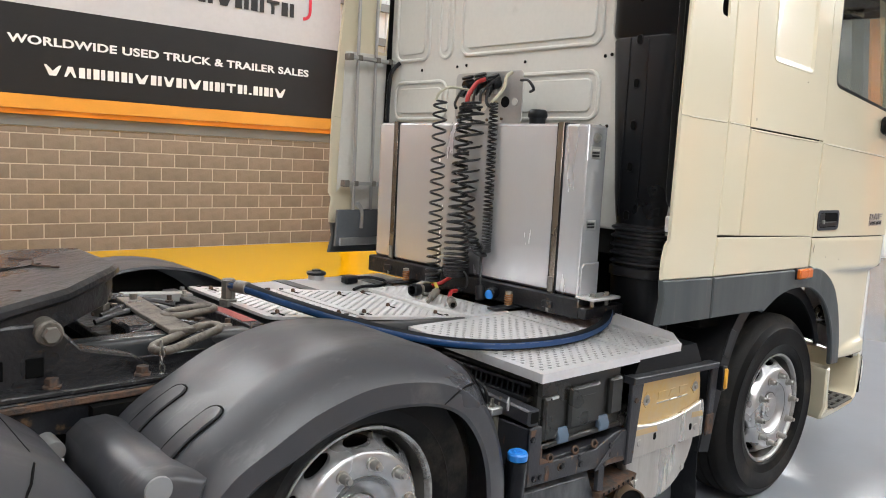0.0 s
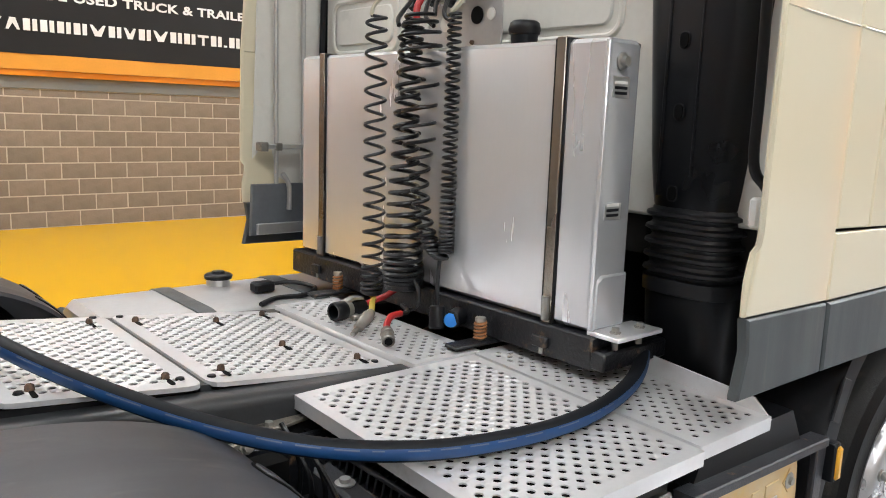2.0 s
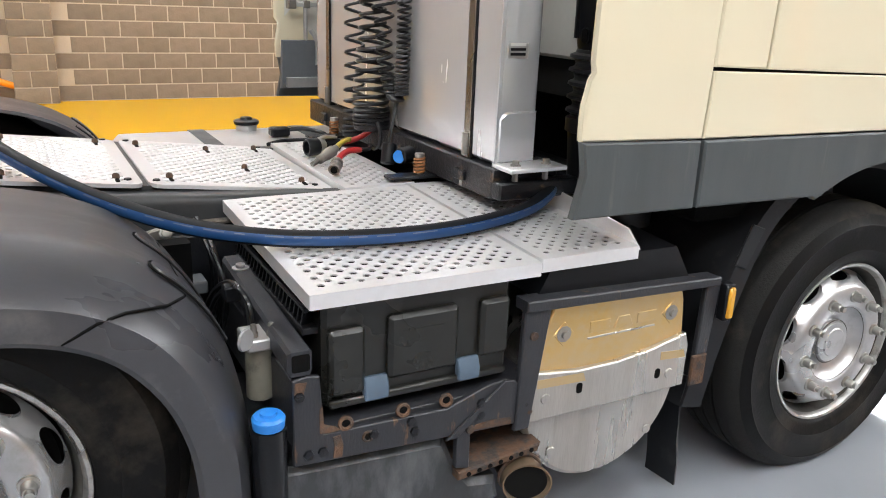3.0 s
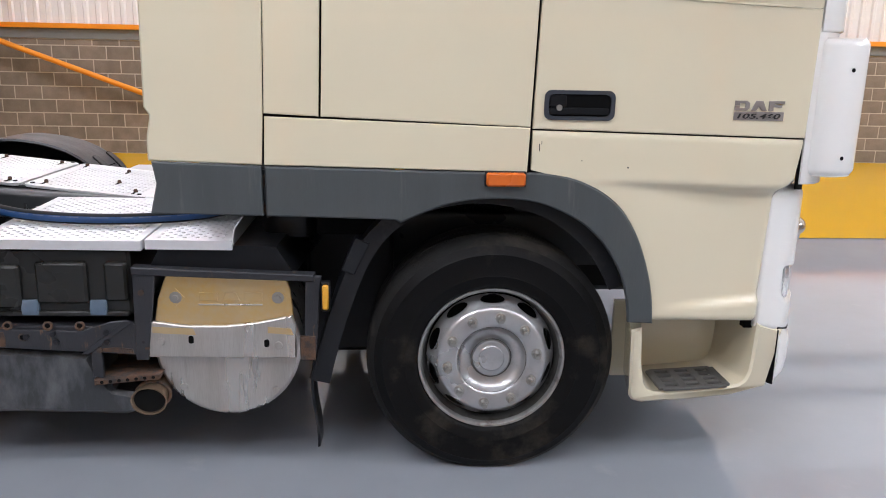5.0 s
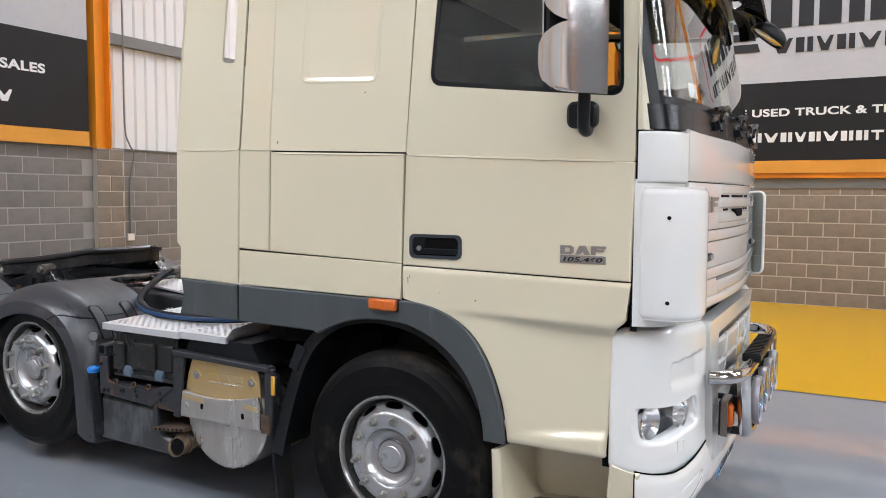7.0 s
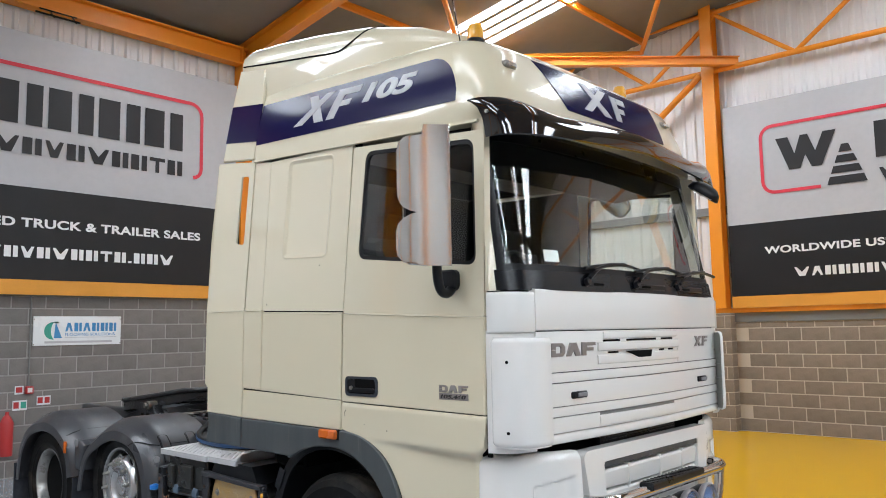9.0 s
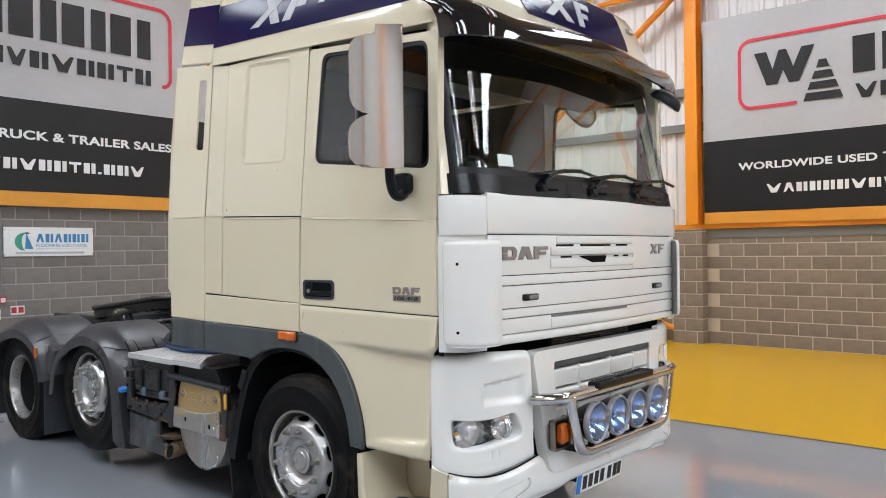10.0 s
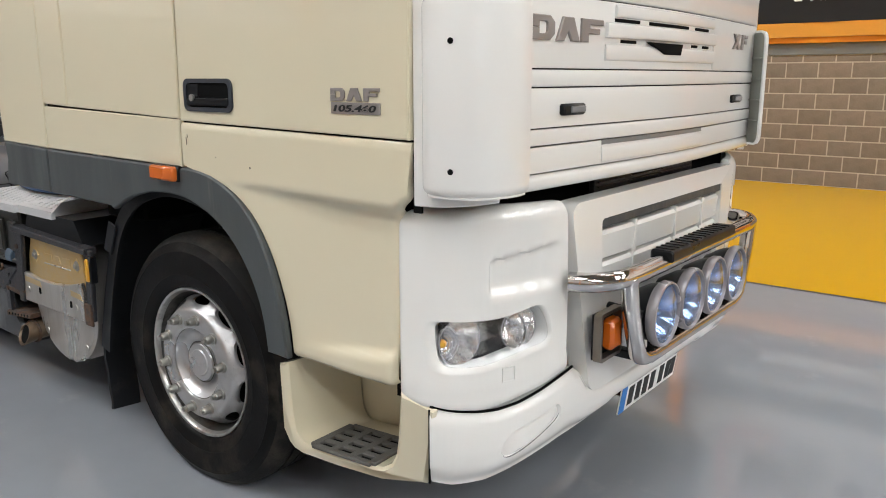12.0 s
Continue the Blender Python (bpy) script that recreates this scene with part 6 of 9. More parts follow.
for y0, y1, z0, z1, ln in ((-0.28, -0.195, 3.18, 3.365, 1.50), (-0.05, 0.035, 3.18, 3.365, -0.98), (0.095, 0.16, 3.18, 3.355, 0.15), (0.185, 0.29, 3.312, 3.355, 0.15), (0.172, 0.24, 3.245, 3.28, 0.15)):
    part("field_mark", front_mark(y0, y1, z0, z1, ln), SILVER, fb)
for y in (-0.90, 0.88):
    f = roof_wf(3.30)[1]
    m = part("roof_marker", Shape().box(f - 0.06, f - 0.012, y - 0.05, y + 0.05, 3.20, 3.235, 0.008), STEEL, truck, "small roof marker lamp")
    part("marker_lens", Shape().box(f - 0.013, f - 0.008, y - 0.038, y + 0.038, 3.206, 3.229, 0.003), LAMPREF, m)

# air deflector on top of the roof
rings = []
for x, w, zb, zt, r in ((0.86, 0.55, 3.42, 3.47, 0.03), (0.72, 0.82, 3.40, 3.535, 0.06), (0.45, 0.98, 3.36, 3.635, 0.12), (0.1, 1.06, 3.34, 3.725, 0.16), (-0.35, 1.10, 3.34, 3.79, 0.17), (-0.78, 1.125, 3.36, 3.835, 0.17), (-1.02, 1.13, 3.50, 3.85, 0.16), (-1.10, 1.11, 3.55, 3.83, 0.12)):
    r = min(r, (zt - zb) * 0.8)
    side = [(-w, zb)] + [(-w + r - r * math.cos(radians(90 * i / 6)), zt - r + r * math.sin(radians(90 * i / 6)) - 0.02) for i in range(7)]
    mid = [(-(w - r) * k, zt - 0.02 * k * k) for k in (0.66, 0.33, 0)]
    ring = side + mid + [(-y, z) for y, z in (side + mid[:-1])[::-1]]
    rings.append([(x, y, z) for y, z in ring])
part("roof_deflector", Shape().loft(rings), CREAM, truck, "cream air deflector on the cab roof")
for s in (-1, 1):
    seam = curve_pts([(-1.06, s * 1.128, 3.675), (-0.8, s * 1.1265, 3.635), (-0.4, s * 1.104, 3.585), (-0.12, s * 1.081, 3.555), (0.0, s * 1.070, 3.585), (0.10, s * 1.017, 3.655), (0.16, s * 0.919, 3.692)], 6)
    part("deflector_seam", Shape().tube(seam, 0.0055, 6), SEAMSHADE, truck)
for s, yy in ((-1, -0.82), (1, 0.82)):
    bc = part("beacon", Shape().lathe([(0.0, 0.0), (0.05, 0.0), (0.052, 0.02), (0.045, 0.03)], (0.80, yy, 3.43), (0, 0, 1), 20), BLACKPL, truck, "amber beacon on the roof")
    part("beacon_dome", Shape().lathe([(0.048, 0.03), (0.046, 0.09), (0.036, 0.115), (0.0, 0.122)], (0.80, yy, 3.43), (0, 0, 1), 20, False), BEACON, bc)
part("aerial", Shape().tube([(0.72, -0.86, 3.45), (0.66, -0.86, 3.75)], 0.004, 6), BLACKPL, truck)

# smoked visor over the windscreen
rings = []
VP = plan_line([(1.16, -1.235), (1.235, -1.215), (1.30, -1.12), (1.345, -0.95), (1.375, -0.6), (1.39, 0.0), (1.375, 0.6), (1.345, 0.95), (1.30, 1.12), (1.235, 1.215), (1.16, 1.235)], 5)
for x, y in VP:
    k = 0.17 - 0.09 * ease(0.9, 1.15, abs(y))
    up = 0.055 * ease(0.75, 1.15, abs(y))
    o = [(x - k, 2.905 + up), (x - 0.055, 2.893 + up), (x - 0.012, 2.868 + 0.8 * up), (x + 0.018, 2.828 + 0.5 * up), (x + 0.030, 2.785 + 0.2 * up), (x + 0.036, 2.752)]
    n = [(a - 0.008, b - 0.006) for a, b in o[::-1]]
    rings.append([(a, y, b + 0.055 * (1.235 - abs(y))) for a, b in o + n])
vs = part("sun_visor", Shape().loft(rings), VISOR, truck, "smoked black sun visor above the windscreen")
for s in (-1, 1):
    part("visor_bolt", Shape().cyl((1.20, s * 1.232, 2.875), (1.20, s * 1.242, 2.875), 0.010, 10), STEEL, vs)

# cab back wall with pressed panels
back = Shape().box(-0.872, -0.845, -1.19, 1.19, 1.425, 3.0, 0.012)
bw = part("cab_back", back, CABBACK, truck, "pale cab rear wall with pressed panels")
for y0, y1, z0, z1 in ((-0.53, 0.50, 2.345, 2.93), (0.585, 0.70, 2.34, 2.93), (0.80, 1.12, 2.34, 2.93), (-0.53, 0.47, 1.97, 2.21), (0.62, 1.12, 1.97, 2.20), (-1.12, -0.60, 2.345, 2.93)):
    ol = rrect(y0, y1, z0, z1, 0.06, 6)
    pts = [(-0.872, y, z) for y, z in ol]
    part("pressed_rim", Shape().tube(pts, 0.012, 8, True), CABBACK, bw)
    ol2 = rrect(y0 + 0.035, y1 - 0.035, z0 + 0.035, z1 - 0.035, 0.04, 6)
    part("pressed_panel", Shape().prism(ol2, "x", -0.882, -0.868, 0.006), CABBACK, bw)
for y, z in ((0.86, 2.275), (0.53, 2.28), (0.45, 2.285), (-0.02, 2.28), (-0.56, 2.28), (-0.60, 2.285), (-0.56, 1.935), (-0.60, 1.935), (0.55, 1.94), (0.50, 1.94)):
    part("plug", Shape().cyl((-0.876, y, z), (-0.872, y, z), 0.009, 10), SEAMSHADE, bw)
# cab floor, lining and furniture
part("cab_floor", Shape().box(-0.84, 1.12, -1.17, 1.17, 1.30, 1.36, 0.0), TRIMIN, truck)
inner = part("cab_lining", Shape().box(-0.84, -0.80, -1.17, 1.17, 1.36, 3.0, 0.0), TRIMIN, truck, "dark cab lining")
part("roof_lining", Shape().box(-0.80, 0.95, -1.12, 1.12, 2.93, 2.95, 0.0), TRIMIN, truck)
part("header_shelf", Shape().prism([(1.13, 2.78), (1.10, 2.93), (0.55, 2.93), (0.60, 2.74)], "y", -1.08, 1.08, 0.02), TRIMIN, truck, "dark overhead locker above the windscreen")
part("dashboard", Shape().prism([(1.28, 1.98), (1.20, 2.06), (0.98, 2.07), (0.80, 1.98), (0.78, 1.55), (1.10, 1.5)], "y", -1.12, 1.12, 0.03), TRIMIN, truck, "dark dashboard")
for y in (-0.62, 0.62):
    st = part("seat", Shape().prism(rrect(0.0, 0.52, 1.66, 1.80, 0.05), "y", y - 0.25, y + 0.25, 0.03), TRIMIN, truck, "dark cloth cab seat")
    part("seat_back", Shape().prism([(-0.05, 1.72), (0.10, 1.74), (0.02, 2.38), (-0.10, 2.40), (-0.16, 2.32)], "y", y - 0.24, y + 0.24, 0.03), TRIMIN, st)
    part("seat_base", Shape().box(0.06, 0.44, y - 0.18, y + 0.18, 1.36, 1.68, 0.02), TRIMIN, st)
    part("headrest", Shape().prism(rrect(-0.13, -0.03, 2.38, 2.56, 0.03), "y", y - 0.13, y + 0.13, 0.02), TRIMIN, st)
part("bunk", Shape().box(-0.79, -0.25, -1.05, 1.05, 1.70, 1.86, 0.04), TRIMIN, truck)
for s in (-1, 1):
    part("side_lining", Shape().box(-0.80, 0.20, min(s * 1.15, s * 1.17), max(s * 1.15, s * 1.17), 1.4, 2.9, 0.0), TRIMIN, truck)
    part("door_lining", Shape().box(0.16, 1.12, min(s * 1.17, s * 1.19), max(s * 1.17, s * 1.19), 1.4, 2.13, 0.0), TRIMIN, truck)
wl = part("steering_wheel", Shape().tube([Vector((0.78, -0.62, 2.05)) + Matrix.Rotation(radians(-58), 3, "Y") @ Vector((0.22 * math.cos(a), 0.22 * math.sin(a), 0)) for a in (2 * math.pi * i / 28 for i in range(28))], 0.016, 8, True), BLACKPL, truck, "black steering wheel")
part("wheel_column", Shape().cyl((0.95, -0.62, 1.75), (0.79, -0.62, 2.03), 0.05, 12), BLACKPL, wl)
part("screen_label", screen_sheet([(1.312, -0.915), (1.318, -0.86), (1.323, -0.80)], 2.145, 2.205, -0.008, -0.0055, 2), LABELW, truck, "small white paper label behind the windscreen")

# mirrors with polished covers: a bent sheet with a scalloped edge round a dark housing
MPLAN = plan_line([(1.083, -1.385), (1.071, -1.40), (1.030, -1.446), (0.992, -1.486), (0.955, -1.520), (0.905, -1.545), (0.872, -1.542), (0.852, -1.525)], 4)
EDGE = [(2.112, 0.135), (2.118, 0.20), (2.135, 0.235), (2.165, 0.262), (2.20, 0.272), (2.285, 0.272), (2.32, 0.255), (2.345, 0.225), (2.362, 0.192), (2.370, 0.165), (2.378, 0.192), (2.392, 0.220), (2.415, 0.243), (2.45, 0.258), (2.50, 0.262), (2.68, 0.262), (2.715, 0.250), (2.738, 0.225), (2.748, 0.19), (2.752, 0.150), (2.758, 0.135), (2.80, 0.128)]
m_at = unrolled(MPLAN)
for s in (-1, 1):
    rings = []
    for z, u1 in EDGE:
        us = [u1 * i / 16 for i in range(17)]
        rings.append([m_at(u, z, 0.0) for u in us] + [m_at(u, z, -0.006) for u in us[::-1]])
    cover = Shape().loft(rings)
    mr = part("mirror", cover if s < 0 else cover.mirrored(), MIRRORC, truck, "polished steel door mirror cover on a black arm")
    house = Shape().prism(inset([(1.060, s * 1.388), (0.985, s * 1.465), (0.90, s * 1.515), (0.875, s * 1.50), (0.90, s * 1.375), (1.04, s * 1.36)], 0.006), "z", 2.13, 2.735, 0.02)
    part("mirror_housing", house, BLACKPL, mr, "black mirror housing")
    part("mirror_glass", Shape().prism([(0.872, s * 1.495), (0.896, s * 1.38), (0.892, s * 1.38), (0.868, s * 1.495)], "z", 2.16, 2.70), LAMPREF, mr)
    arm = curve_pts([(1.005, s * 1.405, 2.15), (1.0, s * 1.395, 2.06), (0.988, s * 1.36, 2.0), (0.985, s * 1.31, 1.985), (0.97, s * 1.25, 2.02)], 6)
    part("mirror_arm", Shape().tube(arm, 0.024, 12), BLACKPL, mr, "black mirror arm")
    part("mirror_foot", Shape().prism(rrect(0.89, 1.015, 2.00, 2.105, 0.03), "y", s * 1.236, s * 1.285, 0.012), BLACKPL, mr)


KERB, WIDE = (1.41, 0.77, 2.675), (0.44, 1.33, 2.79)


def bowl_mirror(name, c, axis, rx, rz, label):
    """An oval convex mirror: dark shell with the glass let into its face."""
    q = Vector((0, 0, 1)).rotation_difference(Vector(axis))

    def oval(k, h):
        return [Vector(c) + q @ Vector((rx * k * math.copysign(abs(math.cos(a)) ** 0.7, math.cos(a)), rz * k * math.copysign(abs(math.sin(a)) ** 0.7, math.sin(a)), h)) for a in (2 * math.pi * i / 36 for i in range(36))]
    sh = part(name, Shape().loft([oval(k, h) for k, h in ((0.2, -0.07), (0.6, -0.06), (0.88, -0.035), (1.0, 0.0), (0.98, 0.012), (0.92, 0.012), (0.90, 0.004))]), BLACKPL, truck, label)
    part("mirror_glass", Shape().loft([oval(k, h) for k, h in ((0.92, 0.003), (0.6, 0.010), (0.2, 0.013), (0.02, 0.0132))], True, False), LAMPREF, sh)
    return sh


km = bowl_mirror("kerb_mirror", KERB, (-0.55, -0.15, -0.80), 0.11, 0.085, "black kerb mirror on an arm above the windscreen")
part("kerb_arm", Shape().tube(curve_pts([(1.27, KERB[1] + 0.05, 2.86), (1.37, KERB[1] + 0.03, 2.80), (KERB[0], KERB[1], KERB[2] + 0.05)], 5), 0.016, 8), BLACKPL, km)
wm = bowl_mirror("wide_mirror", WIDE, (0.62, -0.75, -0.20), 0.13, 0.085, "convex mirror outside the far door window")
part("wide_arm", Shape().tube([WIDE, (WIDE[0] - 0.02, WIDE[1] + 0.02, WIDE[2] + 0.10), (WIDE[0] - 0.02, 1.20, WIDE[2] + 0.14)], 0.014, 8), BLACKPL, wm)

# --- wheels ---
def wheel(cx, yf, cz, s, dish=1, flat=True, label="silver steel truck wheel with black tyre"):
    """A wheel whose outer bead plane is yf from the middle; s is the side, dish -1 for a deep inward disc."""
    c, ax = (cx, s * yf, cz), (0, s, 0)
    fl = (lambda x, y, z: (x, y, max(z, 0.002))) if flat else (lambda x, y, z: (x, y, z))
    rim = Shape().lathe([(0.279, -0.014), (0.282, -0.004), (0.288, 0.004), (0.297, 0.006), (0.301, -0.004), (0.296, -0.016), (0.282, -0.06), (0.272, -0.16)], c, ax, 56, False)
    w = part("wheel", rim, RIMST, truck, label)
    part("rim_barrel", Shape().lathe([(0.258, -0.16), (0.258, -0.11), (0.268, -0.06), (0.276, -0.026), (0.279, -0.014)], c, ax, 56, False), BARREL if dish > 0 else RIMST, w)
    prof = [(0.292, -0.02), (0.300, 0.004), (0.318, 0.016), (0.345, 0.021), (0.352, 0.0235), (0.358, 0.021), (0.40, 0.026), (0.435, 0.022), (0.440, 0.024), (0.446, 0.019), (0.474, 0.006), (0.492, -0.014), (0.502, -0.028), (0.5065, -0.045)]
    for g in (-0.085, -0.145, -0.205):
        prof += [(0.5075, g + 0.006), (0.495, g + 0.004), (0.495, g - 0.004), (0.5075, g - 0.006)]
    prof += [(0.506, -0.25), (0.49, -0.28), (0.44, -0.31), (0.36, -0.315), (0.30, -0.29)]
    cut = next(i for i, q in enumerate(prof) if q[0] > 0.47)
    ty = part("tyre", Shape().lathe(prof[:cut + 1], c, ax, 72, False).moved(fl), RUBBER, w, "black worn road tyre")
    part("tread", Shape().lathe(prof[cut:], c, ax, 72, False).moved(fl), TREADM, ty, "dusty brown-grey tread")
    if dish > 0:
        cone = [(0.262, -0.050), (0.224, 0.004)]
        face = [(0.224, 0.004), (0.219, 0.013), (0.211, 0.018), (0.200, 0.020), (0.150, 0.020), (0.143, 0.017), (0.137, 0.008), (0.128, -0.008), (0.112, -0.020), (0.07, -0.024)]
        nut_h, cap = 0.020, [(0.080, -0.026), (0.079, -0.012), (0.074, -0.005), (0.054, -0.003), (0.050, 0.001), (0.0, 0.003)]
    else:
        cone = [(0.255, -0.135), (0.225, -0.155)]
        face = [(0.225, -0.155), (0.20, -0.160), (0.142, -0.160), (0.135, -0.155), (0.125, -0.13), (0.118, -0.10)]
        nut_h, cap = -0.160, [(0.118, -0.10), (0.108, -0.088), (0.09, -0.082), (0.0, -0.080)]
    part("wheel_disc", Shape().lathe(face, c, ax, 56, False), WHEELP, w, "silver painted wheel disc")
    # cone with ten hand holes
    q = Vector((0, 0, 1)).rotation_difference(Vector(ax))
    sh, n = Shape(), 10
    for k in range(n):
        a0, da = 2 * math.pi * (k + 0.5) / n, 2 * math.pi / n

        def on_cone(u, v, lift=0.0):
            a, t = a0 + da * (u - 0.5), v
            r, h = cone[0][0] + (cone[1][0] - cone[0][0]) * t, cone[0][1] + (cone[1][1] - cone[0][1]) * t
            return Vector(c) + q @ Vector((r * math.cos(a), r * math.sin(a), h + lift))
        outer, hole = [], []
        for i in range(24):
            t = 2 * math.pi * i / 24
            cu, cv = math.cos(t), math.sin(t)
            m = max(abs(cu), abs(cv))
            outer.append((0.5 + 0.5 * cu / m, 0.5 + 0.5 * cv / m))
            hole.append((0.5 + 0.33 * cu, 0.45 + 0.38 * cv))
        sh.loft([[on_cone(u, v) for u, v in outer], [on_cone(u, v) for u, v in hole], [on_cone(u, v, -0.014) for u, v in hole]], True, False)
    part("hand_hole_ring", sh, WHEELP, w)
    part("brake_drum", Shape().lathe([(0.0, -0.075), (0.245, -0.075), (0.25, -0.10), (0.25, -0.26), (0.0, -0.26)], c, ax, 40, False), SEAMSHADE, w, "dark brake drum behind the disc")
    part("hub_cap", Shape().lathe(cap, c, ax, 32, False), WHEELP if dish > 0 else RUST, w, "silver hub cap" if dish > 0 else "rusty brown hub end")
    if dish > 0:
        for r, h, w_ in ((0.0815, -0.012, 0.0022), (0.1400, 0.0125, 0.0016)):
            part("hub_joint", Shape().tube([Vector(c) + q @ Vector((r * math.cos(t), r * math.sin(t), h)) for t in (2 * math.pi * i / 40 for i in range(40))], w_, 6, True), BARREL, w)
    for k in range(10):
        a = 2 * math.pi * (k + 0.25) / 10
        p = Vector(c) + q @ Vector(((0.182 if dish > 0 else 0.1675) * math.cos(a), (0.182 if dish > 0 else 0.1675) * math.sin(a), nut_h))
        out = Vector(ax)
        part("wheel_nut", Shape().lathe([(0.0, -0.002), (0.022, -0.002), (0.022, 0.006), (0.0160, 0.008), (0.0155, 0.030), (0.013, 0.034), (0.010, 0.034), (0.010, 0.046), (0.0, 0.047)], p, out, 12, False), STEEL, w)
    return w


for s in (-1, 1):
    wheel(0.0, 1.165, 0.485, s)
    wheel(-2.715, 1.150, 0.615, s, flat=False, label="silver steel wheel on the raised middle axle")
    wheel(-4.13, 1.135, 0.485, s, -1, label="silver deep-dished twin drive wheel")
    part("inner_tyre", Shape().lathe([(0.30, -0.34), (0.40, -0.33), (0.49, -0.36), (0.507, -0.40), (0.507, -0.58), (0.49, -0.62), (0.30, -0.63)], (-4.13, s * 1.135, 0.485), (0, s, 0), 48, False).moved(lambda x, y, z: (x, y, max(z, 0.002))), RUBBER, truck)
for x, z in ((0.0, 0.485), (-2.715, 0.615), (-4.13, 0.485)):
    part("axle", Shape().cyl((x, -0.95, z), (x, 0.95, z), 0.075, 16), CHASSIS, truck)

# --- chassis frame ---
def deck_z(x):
    """The frame deck falls slightly towards the front."""
    return 1.054 - 0.105 * (x + 2.186)


for s in (-1, 1):
    rings = []
    section = [(0.36, 0.0), (0.408, 0.0), (0.424, -0.004), (0.433, -0.013), (0.436, -0.028), (0.436, -0.25), (0.425, -0.27), (0.36, -0.27), (0.36, -0.262), (0.42, -0.262), (0.427, -0.245), (0.427, -0.030), (0.418, -0.012), (0.36, -0.009)]
    for x in (-5.1, -3.0, -2.0, -1.0, 0.9):
        b = deck_z(max(min(x, -1.4), -2.7)) - 0.016
        rings.append([(x, s * y, b + z) for y, z in section])
    sh = Shape().loft(rings)
    part("frame_rail", sh, RAILP, truck, "dark painted steel frame rail", True, 40)
    for i in range(9):
        x = -2.5 + i * 0.13
        part("frame_rivet", Shape().cyl((x, s * 0.435, deck_z(x) - 0.10), (x, s * 0.441, deck_z(x) - 0.10), 0.010, 8), CHASSIS, truck)
for x in (-4.8, -3.6, -2.75, -2.0, -1.0, 0.3):
    part("cross_member", Shape().box(x - 0.05, x + 0.05, -0.36, 0.36, 0.78, 0.97, 0.01), CHASSIS, truck)
part("gearbox", Shape().lathe([(0.0, 0), (0.2, 0.0), (0.28, 0.3), (0.3, 0.8), (0.32, 1.4), (0.0, 1.4)], (-1.2, 0, 0.72), (1, 0, 0), 20, False), CHASSIS, truck)
# added black box that paints the shade where the engine would be
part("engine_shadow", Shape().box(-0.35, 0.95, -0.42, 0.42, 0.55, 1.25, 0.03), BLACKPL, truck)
# deck side sheet under the rear tread plates
part("deck_box", Shape().loft([[(x, -0.352, deck_z(x) - 0.008), (x, 0.395, deck_z(x) - 0.008), (x, 0.395, deck_z(x) - 0.09), (x, -0.352, deck_z(x) - 0.09)] for x in (-2.60, -1.585)]), RAILP, truck)


# --- tread plates with real holes and bosses ---
def tread(x0, x1, y0, y1, zf, margin=0.022, cell=0.0240, fold=0.04, r=0.0094, rc=0.004):
    """A folded sheet with punched holes and raised buttons in turn, and rounded corners."""
    sh = Shape()
    nx, ny = int((x1 - x0 - 2 * margin) / cell), int((y1 - y0 - 2 * margin) / cell)
    mx, my = (x1 - x0 - nx * cell) / 2, (y1 - y0 - ny * cell) / 2
    V, F = sh.v, sh.f
    turn8 = [(math.cos(radians(225 + 45 * k)), math.sin(radians(225 + 45 * k))) for k in range(8)]
    for i in range(nx):
        for j in range(ny):
            cx, cy = x0 + mx + (i + 0.5) * cell, y0 + my + (j + 0.5) * cell
            h = cell / 2
            z = zf(cx, cy)
            n = len(V)
            sq = [(-h, -h), (0, -h), (h, -h), (h, 0), (h, h), (0, h), (-h, h), (-h, 0)]
            V += [(cx + a, cy + b, zf(cx + a, cy + b)) for a, b in sq]
            if (i + j) % 2:
                # raised button
                steps = ((1.15, 0.0002), (0.85, 0.0018), (0.50, 0.0024))
            else:
                # punched hole with a rolled rim
                steps = ((1.20, 0.0002), (1.08, 0.0005), (1.04, -0.0030))
            for k, dz in steps:
                V += [(cx + a * r * k, cy + b * r * k, z + dz) for a, b in turn8]
            if (i + j) % 2:
                F.append(tuple(n + 24 + k for k in range(8)))
            for k in range(8):
                q = (k + 1) % 8
                for o in (0, 8, 16):
                    F.append((n + o + k, n + o + q, n + o + 8 + q, n + o + 8 + k))
    # plain border round the field
    rim = rrect(x0, x1, y0, y1, rc, 4)
    c = [(x1 - mx, y0 + my), (x1 - mx, y1 - my), (x0 + mx, y1 - my), (x0 + mx, y0 + my)]
    pts = [(x, y, zf(x, y)) for x, y in rim + c]
    faces = []
    for k in range(4):
        g = [4 * k + i for i in range(4)]
        faces += [(16 + k, g[i], g[i + 1]) for i in range(3)]
        faces.append((16 + k, g[3], (4 * k + 4) % 16, 16 + (k + 1) % 4))
    sh.add(pts, faces)
    if fold:
        ins = inset(rim, 0.003)
        sh.loft([[(x, y, zf(x, y)) for x, y in rim], [(x, y, zf(x, y) - fold) for x, y in rim], [(x, y, zf(x, y) - fold) for x, y in ins], [(x, y, zf(x, y) - 0.006) for x, y in ins]], True, False)
    return sh


def deck_plane(x, y):
    return deck_z(x)


def side_plane(x, y):
    return 1.000 + 0.030 * (y + 0.42) - 0.006 * (x + 1.6)


